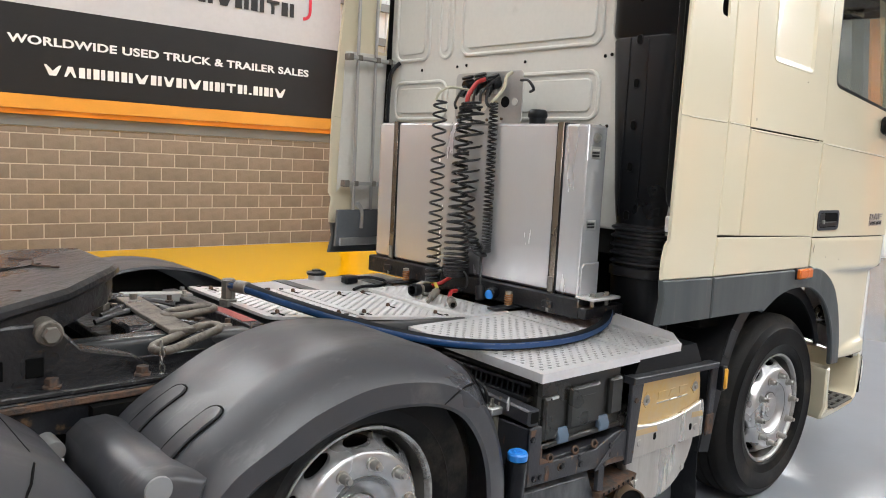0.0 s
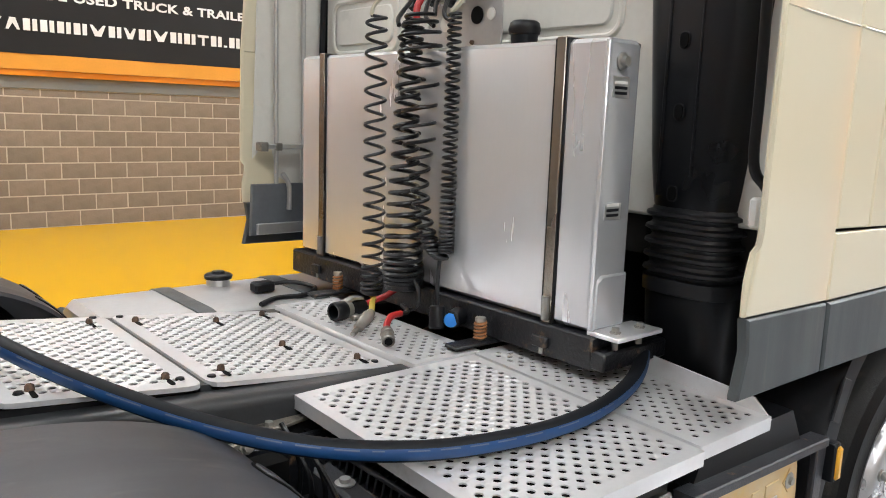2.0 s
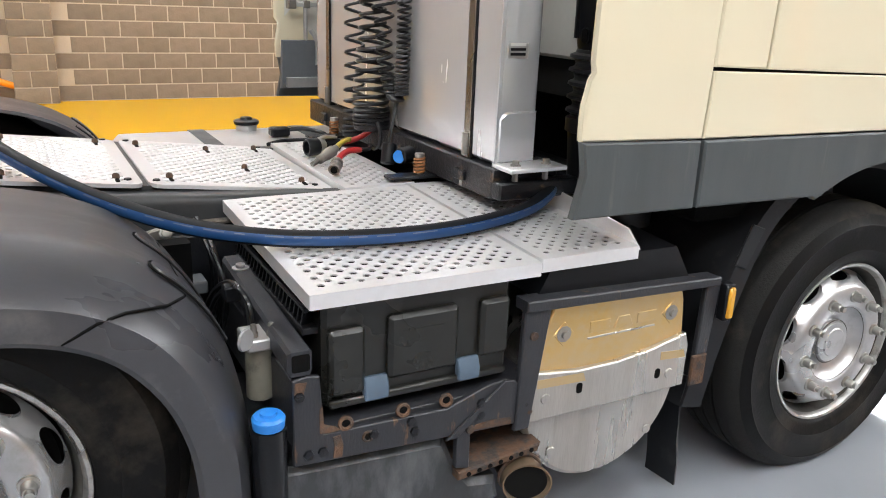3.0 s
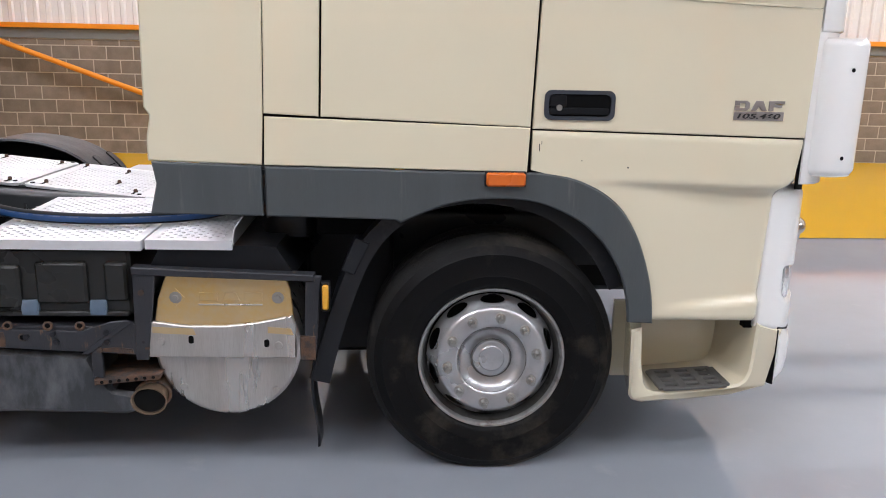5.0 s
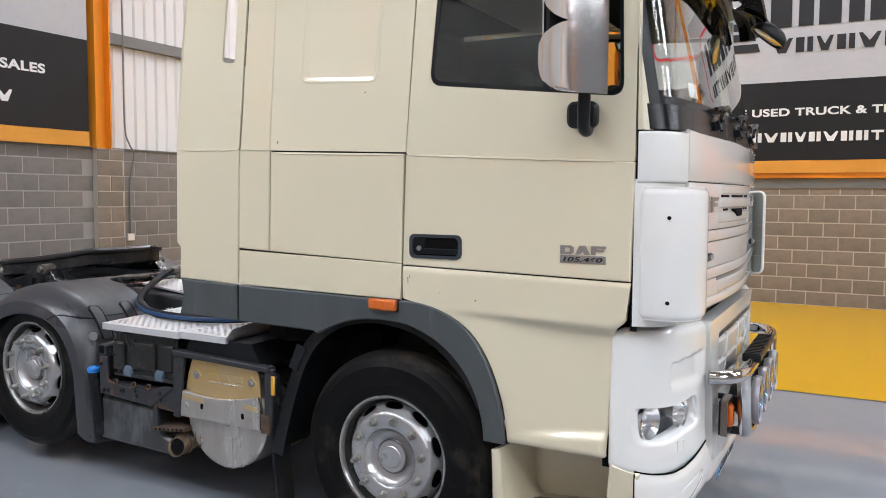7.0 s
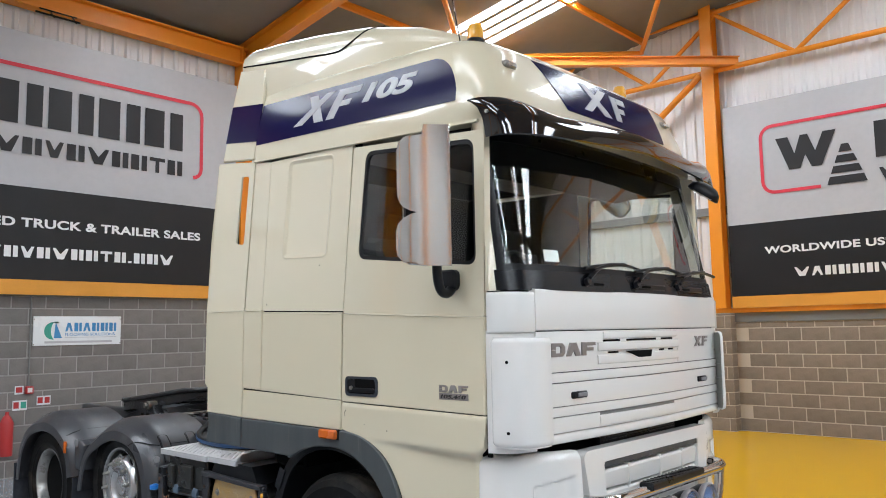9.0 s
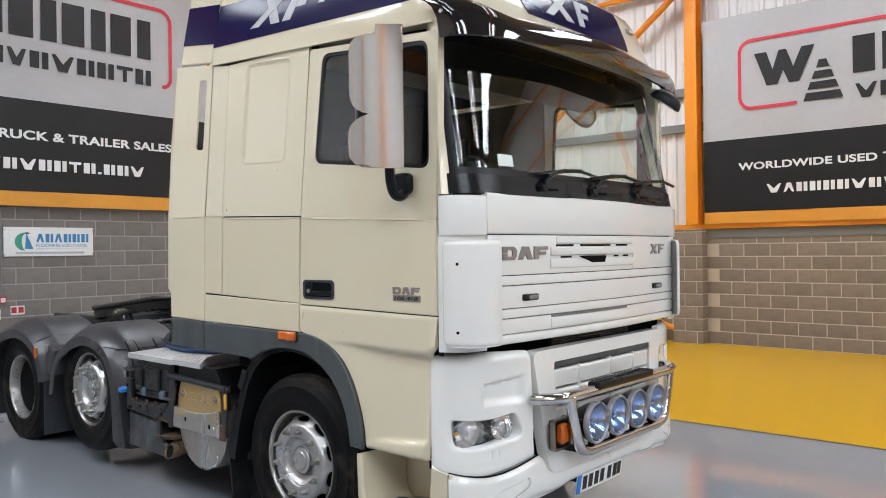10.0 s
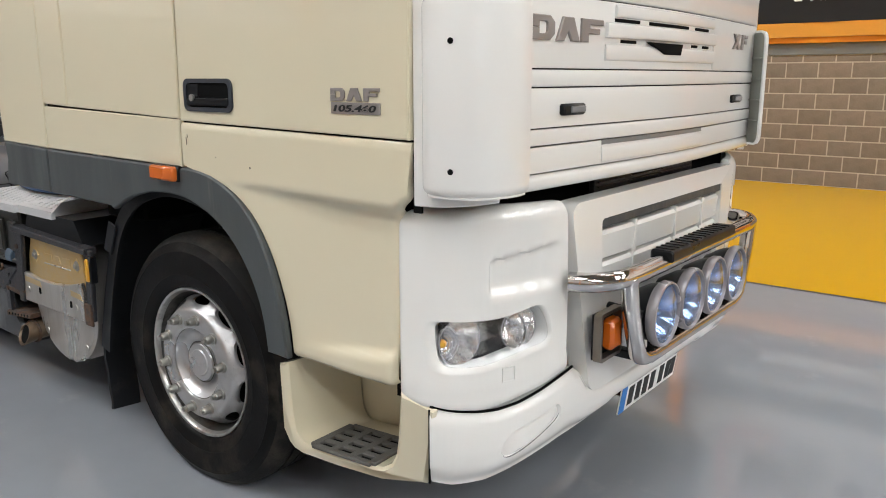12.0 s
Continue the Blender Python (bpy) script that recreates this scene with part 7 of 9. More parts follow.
def plate(name, x0, x1, y0, y1, zf, fold, label, margin=0.022, rc=0.004):
    p = part(name, tread(x0, x1, y0, y1, zf, margin, fold=fold, rc=rc), ALU, truck, label, True, 30)
    # black sheet added below, so the holes show painted shade
    shade = Shape()
    shade.add([(x, y, zf(x, y) - 0.012) for x, y in ((x0 + 0.006, y0 + 0.006), (x1 - 0.006, y0 + 0.006), (x1 - 0.006, y1 - 0.006), (x0 + 0.006, y1 - 0.006))], [(0, 1, 2, 3)])
    shade.add([(x, y, zf(x, y) - 0.016) for x, y in ((x0 + 0.006, y0 + 0.006), (x1 - 0.006, y0 + 0.006), (x1 - 0.006, y1 - 0.006), (x0 + 0.006, y1 - 0.006))], [(3, 2, 1, 0)])
    part("plate_underside", shade, SEAMSHADE, p)
    return p


p1 = plate("tread_plate", -2.610, -2.168, -0.375, 0.385, deck_plane, 0.012, "perforated aluminium tread plate on the frame deck", 0.034, 0.035)
p2 = plate("tread_plate", -2.150, -1.580, -0.368, 0.39, deck_plane, 0.012, "perforated aluminium tread plate on the frame deck", 0.034, 0.035)
p3 = plate("tread_plate", -1.568, -1.315, -0.425, 0.40, lambda x, y: 1.006, 0.05, "folded aluminium tread plate in front of the tank")
p4 = plate("tread_plate", -1.960, -1.345, -1.215, -0.428, side_plane, 0.036, "perforated aluminium tread plate over the battery box")
p5 = plate("tread_plate", -1.335, -1.010, -1.200, -0.415, lambda x, y: side_plane(x, y) + 0.002, 0.036, "perforated aluminium tread plate beside the cab")
part("plate_lip", Shape().prism([(-1.20, 0.965), (-0.55, 0.985), (-0.55, 1.055), (-0.75, 1.05), (-1.15, 1.012)], "x", -1.012, -1.006, 0.0015), ALU, p5)
for pl, bolts in ((p1, ((-2.53, 0.30), (-2.235, 0.30), (-2.53, -0.30), (-2.235, -0.30))), (p2, ((-2.10, 0.30), (-1.66, 0.32), (-2.08, -0.27), (-1.66, -0.27), (-1.80, -0.08), (-1.86, 0.25)))):
    for x, y in bolts:
        z = deck_z(x)
        part("plate_bolt", Shape().lathe([(0.0, 0.0), (0.011, 0.0), (0.010, 0.012), (0.006, 0.016), (0.0, 0.016)], (x, y, z), (0, 0, 1), 6, False), RUST, pl)
        part("plate_slot", Shape().prism(rrect(x - 0.006, x + 0.006, y - 0.055, y - 0.012, 0.005, 3), "z", z + 0.0008, z + 0.003), SEAMSHADE, pl)
    xs = (bolts[0][0] - 0.025, bolts[1][0] + 0.03)
    for x in xs:
        for y in (0.37, -0.315):
            part("plate_plug", Shape().lathe([(0.0, 0.0), (0.012, 0.0), (0.010, 0.005), (0.0, 0.006)], (x, y, deck_z(x)), (0, 0, 1), 10, False), BLACKPL, pl)

# --- hydraulic tank behind the cab ---
TX0, TX1 = -1.22, -1.075
tank = part("oil_tank", Shape().prism(rrect(TX0, TX1, -0.765, 0.815, 0.018, 5), "z", 1.125, 1.925, 0.012), TANKALU, truck, "tall brushed aluminium oil tank with straps")
part("tank_seam", Shape().box(TX0 - 0.003, TX0 + 0.012, -0.768, -0.755, 1.13, 1.92, 0.002), TANKALU, tank)
for y in (0.645, -0.605):
    part("rubber_strip", Shape().box(TX0 - 0.004, TX1 + 0.004, y - 0.026, y + 0.026, 1.10, 1.9295, 0.002), BLACKPL, tank)
    st = part("strap", Shape().box(TX0 - 0.008, TX1 + 0.006, y - 0.017, y + 0.017, 1.10, 1.933, 0.002), STRAPST, tank, "polished steel tank strap")
    part("strap_bolt", Shape().cyl((TX0 - 0.012, y, 1.13), (TX0 - 0.012, y, 1.20), 0.012, 10), STEEL, st)
    part("strap_lug", Shape().box(TX0 - 0.035, TX0 - 0.005, y - 0.03, y + 0.03, 1.05, 1.085, 0.004), CHASSIS, st)
    part("strap_nut", Shape().cyl((TX0 - 0.018, y, 1.03), (TX0 - 0.018, y, 1.06), 0.010, 6), STEEL, st)
cap = part("tank_cap", Shape().lathe([(0.0, 0.0), (0.040, 0.0), (0.042, 0.03), (0.046, 0.032), (0.050, 0.045), (0.045, 0.065), (0.036, 0.072), (0.0, 0.074)], (-1.145, -0.38, 1.925), (0, 0, 1), 20, False), BLACKPL, tank, "black ribbed filler cap")
part("tank_gauge", Shape().lathe([(0.0, 0.0), (0.022, 0.0), (0.024, 0.006), (0.016, 0.010), (0.013, 0.022), (0.0, 0.024)], (-1.165, -0.765, 1.865), (0, -1, 0), 16, False), STEEL, tank)
for z, h, mt in ((1.77, 0.055, GALV), (1.44, 0.045, GALV)):
    lb = part("tank_label", Shape().box(-1.195, -1.125, -0.7668, -0.765, z, z + h, 0.0), mt, tank)
    for k in range(3):
        part("label_bar", Shape().box(-1.188, -1.135, -0.7675, -0.7662, z + 0.008 + k * 0.014, z + 0.016 + k * 0.014, 0.0), BLACKPL if k < 2 else LABELW, lb)
part("tank_pocket", Shape().prism([(-1.215, 1.13), (-1.08, 1.13), (-1.08, 1.285), (-1.19, 1.285), (-1.215, 1.265)], "y", -0.772, -0.752, 0.006), TANKALU, tank)
fr = part("tank_frame", Shape().box(TX0 - 0.022, -1.0, -0.79, 0.85, 1.025, 1.12, 0.006), CHASSIS, truck, "black steel support frame of the tank")
part("frame_side", Shape().box(TX0 - 0.02, -0.95, -0.835, -0.785, 1.03, 1.085, 0.006), CHASSIS, fr)
cl = part("clamp_plate", Shape().box(-1.225, -1.02, -0.865, -0.755, 1.118, 1.132, 0.003), ALU, fr, "aluminium clamp plate with bolts")
for x in (-1.18, -1.07):
    part("clamp_bolt", Shape().lathe([(0.0, 0.0), (0.016, 0.0), (0.016, 0.004), (0.011, 0.005), (0.011, 0.016), (0.0, 0.017)], (x, -0.82, 1.132), (0, 0, 1), 8, False), STEEL, cl)
    part("clamp_nut", Shape().cyl((x, -0.82, 1.055), (x, -0.82, 1.118), 0.010, 6), STEEL, cl)
for y in (0.43, -0.385):
    ft = part("frame_foot", Shape().box(-1.40, -1.20, y - 0.03, y + 0.03, 1.012, 1.024, 0.003), CHASSIS, fr)
    part("foot_spring", Shape().tube([(-1.28 + 0.017 * math.cos(a), y + 0.017 * math.sin(a), 1.026 + 0.055 * a / 31.4) for a in (i * 0.45 for i in range(70))], 0.0045, 5), SPRINGO, ft)
    part("foot_bolt", Shape().lathe([(0.0, 0.0), (0.013, 0.0), (0.013, 0.06), (0.017, 0.062), (0.017, 0.075), (0.0, 0.078)], (-1.28, y, 1.02), (0, 0, 1), 10, False), STEEL, ft)

# --- bracket for the couplings ---
bk = part("coupling_bracket", Shape().prism(rrect(-0.16, 0.36, 1.93, 2.215, 0.03, 5), "x", -1.03, -1.022, 0.002), GALV, truck, "galvanised bracket plate for the air couplings")
for y, z, r in ((0.245, 2.04, 0.028), (0.125, 2.03, 0.028), (-0.04, 2.05, 0.03), (-0.11, 2.05, 0.02)):
    part("bracket_hole", Shape().cyl((-1.034, y, z), (-1.0305, y, z), r, 16), CABBACK if r < 0.03 else SEAMSHADE, bk)
for k in range(6):
    part("bracket_bar", Shape().box(-1.0335, -1.0305, 0.20 - k * 0.035, 0.222 - k * 0.035, 2.095, 2.125, 0.0), LABELW, bk)
for y, z in ((0.22, 2.155), (0.12, 2.165), (0.02, 2.155)):
    cp = part("coupling", Shape().cyl((-1.03, y, z), (-1.09, y, z - 0.02), 0.030, 14, 0.004), BLACKPL, bk, "black trailer coupling head")
    part("coupling_lid", Shape().lathe([(0.0, 0.0), (0.036, 0.0), (0.034, 0.012), (0.0, 0.016)], (-1.07, y, z + 0.025), (-0.4, 0, 1), 14, False), BLACKPL, cp)
    part("coupling_plug", Shape().cyl((-1.08, y, z - 0.02), (-1.11, y, z - 0.075), 0.017, 10), BLACKPL, cp)
for y, z in ((0.33, 1.97), (0.21, 1.95), (0.09, 1.955), (-0.02, 1.96)):
    part("bracket_bolt", Shape().cyl((-1.038, y, z), (-1.03, y, z), 0.008, 8), RUST, bk)

# --- side flap stays ---
for s in (1,):
    y = s * 1.165
    for x in (-1.15, -1.01):
        part("stay_rod", Shape().cyl((x, y, 1.33), (x, y, 2.85), 0.011, 8), GALV, truck, "grey vertical stay rod inside the flap")
    for z in (1.525, 2.32):
        br = part("stay_bracket", Shape().box(-1.23, -0.87, y - 0.030, y + 0.012, z + 0.004, z + 0.026, 0.003), GALV, truck, "galvanised bracket of the side flap")
        part("bracket_clamp", Shape().box(-1.245, -1.205, y - 0.036, y + 0.016, z - 0.006, z + 0.036, 0.004), FITTING, br)
        for x in (-1.15, -1.01, -0.91):
            part("rod_clip", Shape().box(x - 0.016, x + 0.016, y - 0.034, y - 0.018, z - 0.002, z + 0.032, 0.003), FITTING, br)
    part("flap_foot", Shape().prism([(-1.285, 1.135), (-0.95, 1.135), (-0.95, 1.37), (-1.275, 1.37)], "y", y - 0.012, y + 0.012, 0.004), FOOTG, truck)
    part("foot_rail", Shape().box(-1.26, -0.96, y - 0.03 if s > 0 else y + 0.012, y - 0.012 if s > 0 else y + 0.03, 1.14, 1.19, 0.003), GALV, truck)
    if s > 0:
        part("stay_pipe", Shape().tube(curve_pts([(-1.10, y - 0.03, 1.25), (-1.10, y - 0.03, 1.36), (-1.13, y - 0.02, 1.42)], 5), 0.012, 8), GALV, truck)
        part("drain_pipe", Shape().tube(curve_pts([(-0.88, 1.08, 2.33), (-0.93, 1.10, 2.26), (-0.94, 1.11, 2.1), (-0.94, 1.12, 1.7)], 6), 0.014, 8), BLACKPL, truck)

# --- air intake stack ---
def duct_ring(z, k=1.0, x0=-0.958, x1=-0.70, y0=-0.985, y1=-0.705, r=0.085):
    y0 -= 0.06 * max(0.0, z - 1.5)
    y1 += 0.075 * max(0.0, min(0.85, z - 1.5))
    cx, cy = (x0 + x1) / 2, (y0 + y1) / 2
    return [(cx + (p - cx) * k, cy + (q - cy) * k, z) for p, q in rrect(x0, x1, y0, y1, r, 6)]


stack = part("air_intake", Shape().loft([duct_ring(z, k) for z, k in ((1.462, 0.90), (1.475, 0.93), (1.53, 0.97), (1.62, 1.0), (2.335, 1.03), (2.345, 1.0), (2.36, 1.05), (2.95, 1.08), (2.97, 1.04))]), BLACKPL, truck, "black plastic air intake stack behind the cab")
for z in (2.52, 2.72, 2.33, 2.13, 1.935, 1.74, 1.51):
    part("intake_slot", Shape().prism(rrect(-0.831, -0.807, z - 0.020, z + 0.020, 0.0115, 5), "x", -0.9655, -0.945, 0.0), SEAMSHADE, stack)
    rim = [(-0.9625, q, w) for q, w in rrect(-0.834, -0.804, z - 0.023, z + 0.023, 0.0145, 5)]
    part("slot_rim", Shape().tube(rim, 0.002, 5, True), BLACKPL, stack)
part("intake_rib", Shape().prism([(-0.772, 1.50), (-0.764, 1.50), (-0.764, 2.34), (-0.772, 2.34)], "x", -0.9635, -0.94, 0.001), BLACKPL, stack)
part("intake_rib", Shape().prism([(-0.874, 1.56), (-0.868, 1.56), (-0.868, 2.34), (-0.874, 2.34)], "x", -0.9625, -0.94, 0.001), BLACKPL, stack)
rings = []
z = 1.468
for i in range(5):
    for dz, k in ((0.0, 0.93), (0.010, 0.95), (0.016, 1.05), (0.025, 1.06), (0.031, 0.96), (0.040, 0.94)):
        rings.append(duct_ring(z - dz, k))
    z -= 0.041
rings += [duct_ring(z - dz, k) for dz, k in ((0.0, 0.95), (0.003, 1.04), (0.045, 1.04), (0.048, 0.97))]
part("bellows", Shape().loft(rings), DUCTPL, stack, "black rubber bellows")
part("intake_lower", Shape().loft([duct_ring(zz, k) for zz, k in ((1.225, 0.98), (1.10, 0.93), (0.94, 0.88))]), BLACKPL, stack)
part("intake_pipe", Shape().tube(curve_pts([(-1.12, -1.13, 2.75), (-1.12, -1.13, 2.2), (-1.115, -1.135, 1.80), (-1.11, -1.135, 1.62), (-1.075, -1.15, 1.565), (-1.05, -1.165, 1.53)], 6), 0.013, 10), BLACKPL, stack)
part("pipe_clip", Shape().box(-0.76, -0.70, -0.99, -0.93, 1.77, 1.87, 0.008), BLACKPL, stack)
part("flap_buffer", Shape().box(-1.20, -1.155, -1.206, -1.18, 1.475, 1.545, 0.006), LABELW, truck, "small white buffer on the flap")
part("pipe_hook", Shape().tube(curve_pts([(-0.80, -1.05, 1.26), (-0.88, -1.09, 1.22), (-0.92, -1.10, 1.13), (-0.88, -1.09, 1.05)], 6), 0.012, 8), RUST, truck)
# black box added for the shade under the rear of the cab
part("cab_tunnel", Shape().box(-0.70, -0.40, -1.10, 1.10, 0.98, 1.40, 0.01), SEAMSHADE, truck)

# --- battery box and brackets on the right side ---
SY = -1.195
bx_ = part("battery_box", Shape().prism(rrect(-1.915, -1.405, 0.665, 0.935, 0.02, 4), "y", -1.17, -0.60, 0.012), BOXPL, truck, "black plastic battery box with moulded cover")
for x0, x1, z0, z1 in ((-1.905, -1.815, 0.70, 0.87), (-1.755, -1.565, 0.72, 0.885), (-1.50, -1.415, 0.73, 0.885)):
    part("cover_rib", Shape().prism(rrect(x0, x1, z0, z1, 0.012, 4), "y", -1.192, -1.16, 0.010), BOXPL, bx_)
part("cover_bar", Shape().box(-1.905, -1.415, -1.185, -1.16, 0.668, 0.69, 0.005), BOXPL, bx_)
part("cover_mark", Shape().box(-1.72, -1.61, -1.1935, -1.19, 0.835, 0.845, 0.0), BOXPL, bx_)
for x in (-1.785, -1.53):
    lt = part("latch", Shape().prism([(0.0, 0.0), (0.022, 0.004), (0.026, 0.03), (0.012, 0.062), (0.0, 0.06)], "x", x - 0.032, x + 0.032, 0.004).moved(lambda a, b, c: (a, -1.168 - b, 0.672 + c)), LATCH, bx_, "blue-grey rubber latch")
fr2 = part("box_frame", Shape().prism([(-2.0, 0.555), (-1.30, 0.515), (-1.30, 0.60), (-1.42, 0.66), (-1.48, 0.655), (-1.60, 0.615), (-1.925, 0.625), (-1.935, 0.775), (-1.965, 0.782), (-2.0, 0.775)], "y", SY - 0.012, SY + 0.004, 0.003), FRAMEP, truck, "dark steel frame of the battery box, rusted")
part("frame_shelf", Shape().box(-1.99, -1.31, -1.19, -0.45, 0.60, 0.63, 0.003), FRAMEP, fr2)
part("frame_web", Shape().prism([(-1.60, 0.525), (-1.57, 0.525), (-1.40, 0.655), (-1.43, 0.66)], "y", SY - 0.018, SY - 0.008, 0.002), FRAMEP, fr2)
part("frame_end", Shape().box(-2.0, -1.965, -1.205, -0.45, 0.60, 0.775, 0.004), FRAMEP, fr2)
tb = part("tray_beam", Shape().prism([(-1.205, 0.785), (-0.60, 0.815), (-0.60, 0.882), (-1.205, 0.845)], "x", -2.008, -1.950, 0.008), FRAMEP, truck, "dark box-section beam, open at its end")
part("beam_opening", Shape().prism(rrect(-2.000, -1.958, 0.795, 0.837, 0.006, 4), "y", -1.2065, -1.2), SEAMSHADE, tb)
part("beam_washer", Shape().lathe([(0.0, 0.0), (0.024, 0.0), (0.024, 0.004), (0.013, 0.005), (0.013, 0.014), (0.0, 0.015)], (-1.98, -0.70, 0.875), (0, 0, 1), 12, False), GALV, tb)
for k in range(22):
    y = -0.50 - k * 0.029
    part("rib", Shape().box(-1.950, -1.905, y - 0.004, y + 0.004, 0.865, 0.915, 0.001).moved(lambda a, b, c: (a + (c - 0.865) * 0.2, b + (a + 1.93) * 0.35, c)), BLACKPL, tb)
part("rib_rail", Shape().box(-1.953, -1.905, -1.14, -0.46, 0.85, 0.868, 0.003), BLACKPL, tb)
part("rib_rail", Shape().box(-1.948, -1.935, -1.14, -0.46, 0.905, 0.918, 0.003), BLACKPL, tb)
for x, z in ((-1.965, 0.58), (-1.93, 0.58), (-1.80, 0.595), (-1.70, 0.605), (-1.69, 0.575), (-1.50, 0.61), (-1.50, 0.575), (-1.36, 0.575), (-1.35, 0.55), (-1.53, 0.54), (-1.985, 0.735)):
    part("frame_bolt", Shape().lathe([(0.0, 0.0), (0.013, 0.0), (0.012, 0.007), (0.0, 0.009)], (x, SY - 0.012, z), (0, -1, 0), 6, False), CHASSIS if z > 0.56 else RUST, fr2)
for x in (-1.87, -1.72, -1.60):
    part("rusty_collar", Shape().tube([(x + 0.015 * math.cos(a), -1.200 + 0.004 * math.sin(a), 0.636 + 0.013 * math.sin(a)) for a in (2 * math.pi * k / 14 for k in range(14))], 0.0055, 6, True), RUST, fr2)
    part("bolt_hole", Shape().cyl((x, -1.203, 0.636), (x, -1.196, 0.636), 0.011, 10), SEAMSHADE, fr2)
part("rusty_collar", Shape().tube([(-1.815 + 0.013 * math.cos(a), SY - 0.013, 0.592 + 0.013 * math.sin(a)) for a in (2 * math.pi * k / 14 for k in range(14))], 0.004, 6, True), RUST, fr2)
part("bolt_hole", Shape().cyl((-1.815, SY - 0.014, 0.592), (-1.815, SY - 0.01, 0.592), 0.010, 10), SEAMSHADE, fr2)
for blot in ([(-1.905, 0.555), (-1.882, 0.553), (-1.878, 0.585), (-1.886, 0.614), (-1.906, 0.612), (-1.901, 0.585)], [(-1.937, 0.628), (-1.915, 0.626), (-1.885, 0.627), (-1.900, 0.640), (-1.927, 0.652), (-1.930, 0.70), (-1.938, 0.69)], [(-1.52, 0.535), (-1.40, 0.525), (-1.405, 0.545), (-1.46, 0.552), (-1.515, 0.548)], [(-1.997, 0.742), (-1.975, 0.738), (-1.966, 0.768), (-1.994, 0.770)]):
    part("rust_scab", Shape().prism(blot, "y", SY - 0.0138, SY - 0.011, 0.0006), RUST, fr2)
part("frame_leg", Shape().prism([(-1.565, 0.535), (-1.525, 0.53), (-1.525, 0.42), (-1.565, 0.43)], "y", SY - 0.01, SY + 0.01, 0.002), FRAMEP, fr2)
part("rusty_tray", Shape().prism([(-1.56, 0.395), (-1.31, 0.42), (-1.30, 0.445), (-1.56, 0.42)], "y", -1.215, -0.95, 0.004), RUST, truck, "rusty perforated bracket above the exhaust")
for k in range(7):
    part("tray_hole", Shape().cyl((-1.53 + k * 0.033, -1.2165, 0.409 + k * 0.0035), (-1.53 + k * 0.033, -1.213, 0.409 + k * 0.0035), 0.007, 10), SEAMSHADE, truck)
part("tray_back", Shape().box(-1.54, -1.30, -1.0, -0.98, 0.40, 0.56, 0.003), RUST, truck)
# side fluid tank
ol = [(-2.05, 0.27), (-1.46, 0.255), (-1.40, 0.27), (-1.415, 0.345), (-1.50, 0.36), (-1.555, 0.435), (-1.585, 0.508), (-2.05, 0.535)]
ft = part("fluid_tank", Shape().prism(ol, "y", -1.18, -0.62, 0.018), DIRTYPL, truck, "dirty black plastic side fluid tank")
nk = part("filler_neck", Shape().tube(curve_pts([(-2.045, -1.16, 0.30), (-2.05, -1.185, 0.50), (-2.055, -1.20, 0.675)], 5), 0.040, 16), BLACKPL, ft)
part("blue_cap", Shape().lathe([(0.0, 0.0), (0.036, 0.0), (0.038, 0.022), (0.033, 0.029), (0.020, 0.030), (0.018, 0.036), (0.0, 0.037)], (-2.055, -1.202, 0.675), (0, 0, 1), 20, False), BLUECAP, ft, "bright blue filler cap")
fl = part("filter", Shape().cyl((-2.022, -1.02, 0.655), (-2.022, -1.02, 0.795), 0.034, 16, 0.004), FILTERM, truck, "small filter canister beside the box")
part("filter_head", Shape().box(-2.062, -1.982, -1.07, -0.97, 0.795, 0.825, 0.004), GALV, fl)
for x, y in ((-2.04, -1.045), (-2.00, -1.05)):
    part("filter_union", Shape().lathe([(0.0, 0.0), (0.011, 0.0), (0.011, 0.012), (0.008, 0.014), (0.007, 0.032), (0.0, 0.034)], (x, y, 0.825), (0, 0, 1), 6, False), FITTING, fl)
for y in (-1.04, -1.0):
    part("filter_pipe", Shape().tube(curve_pts([(-2.03, y + 0.03, 0.825), (-2.035, y + 0.05, 0.89), (-2.045, y + 0.14, 0.90), (-2.06, y + 0.26, 0.84), (-2.07, y + 0.34, 0.76)], 5), 0.007, 6), CABLE, fl)

# --- silencer ---
MC, MR = (-1.050, 0.535), 0.285
ms = part("silencer", Shape().lathe([(0.0, -0.50), (MR - 0.02, -0.50), (MR, -0.48), (MR, -0.01), (MR - 0.012, 0.0), (0.0, 0.004)], (MC[0], -1.165, MC[1]), (0, -1, 0), 56, False), SHIELD, truck, "round stainless silencer with heat shields")
up = [(-1.325, 0.63), (-0.785, 0.62), (-0.788, 0.70), (-0.797, 0.78), (-0.812, 0.825), (-0.835, 0.842), (-1.245, 0.846), (-1.272, 0.830), (-1.305, 0.74)]
part("tinted_shield", Shape().prism(up, "y", -1.186, -1.172, 0.004), HEATED, ms, "heat-tinted golden shield plate")
fillet = [(-1.32, 0.655), (-1.19, 0.638), (-1.05, 0.638), (-0.92, 0.652), (-0.79, 0.680)]
for k in range(3):
    part("pressed_mark", Shape().prism([(-1.145 + k * 0.085, 0.735), (-1.075 + k * 0.085, 0.735), (-1.075 + k * 0.085 - (0.016 if k == 1 else 0), 0.768), (-1.145 + k * 0.085 + (0.016 if k == 1 else 0), 0.768)], "y", -1.189, -1.184, 0.0015), HEATED, ms)
part("pressed_mark", Shape().box(-1.15, -0.905, -1.189, -1.184, 0.716, 0.722, 0.001), SHIELD, ms)
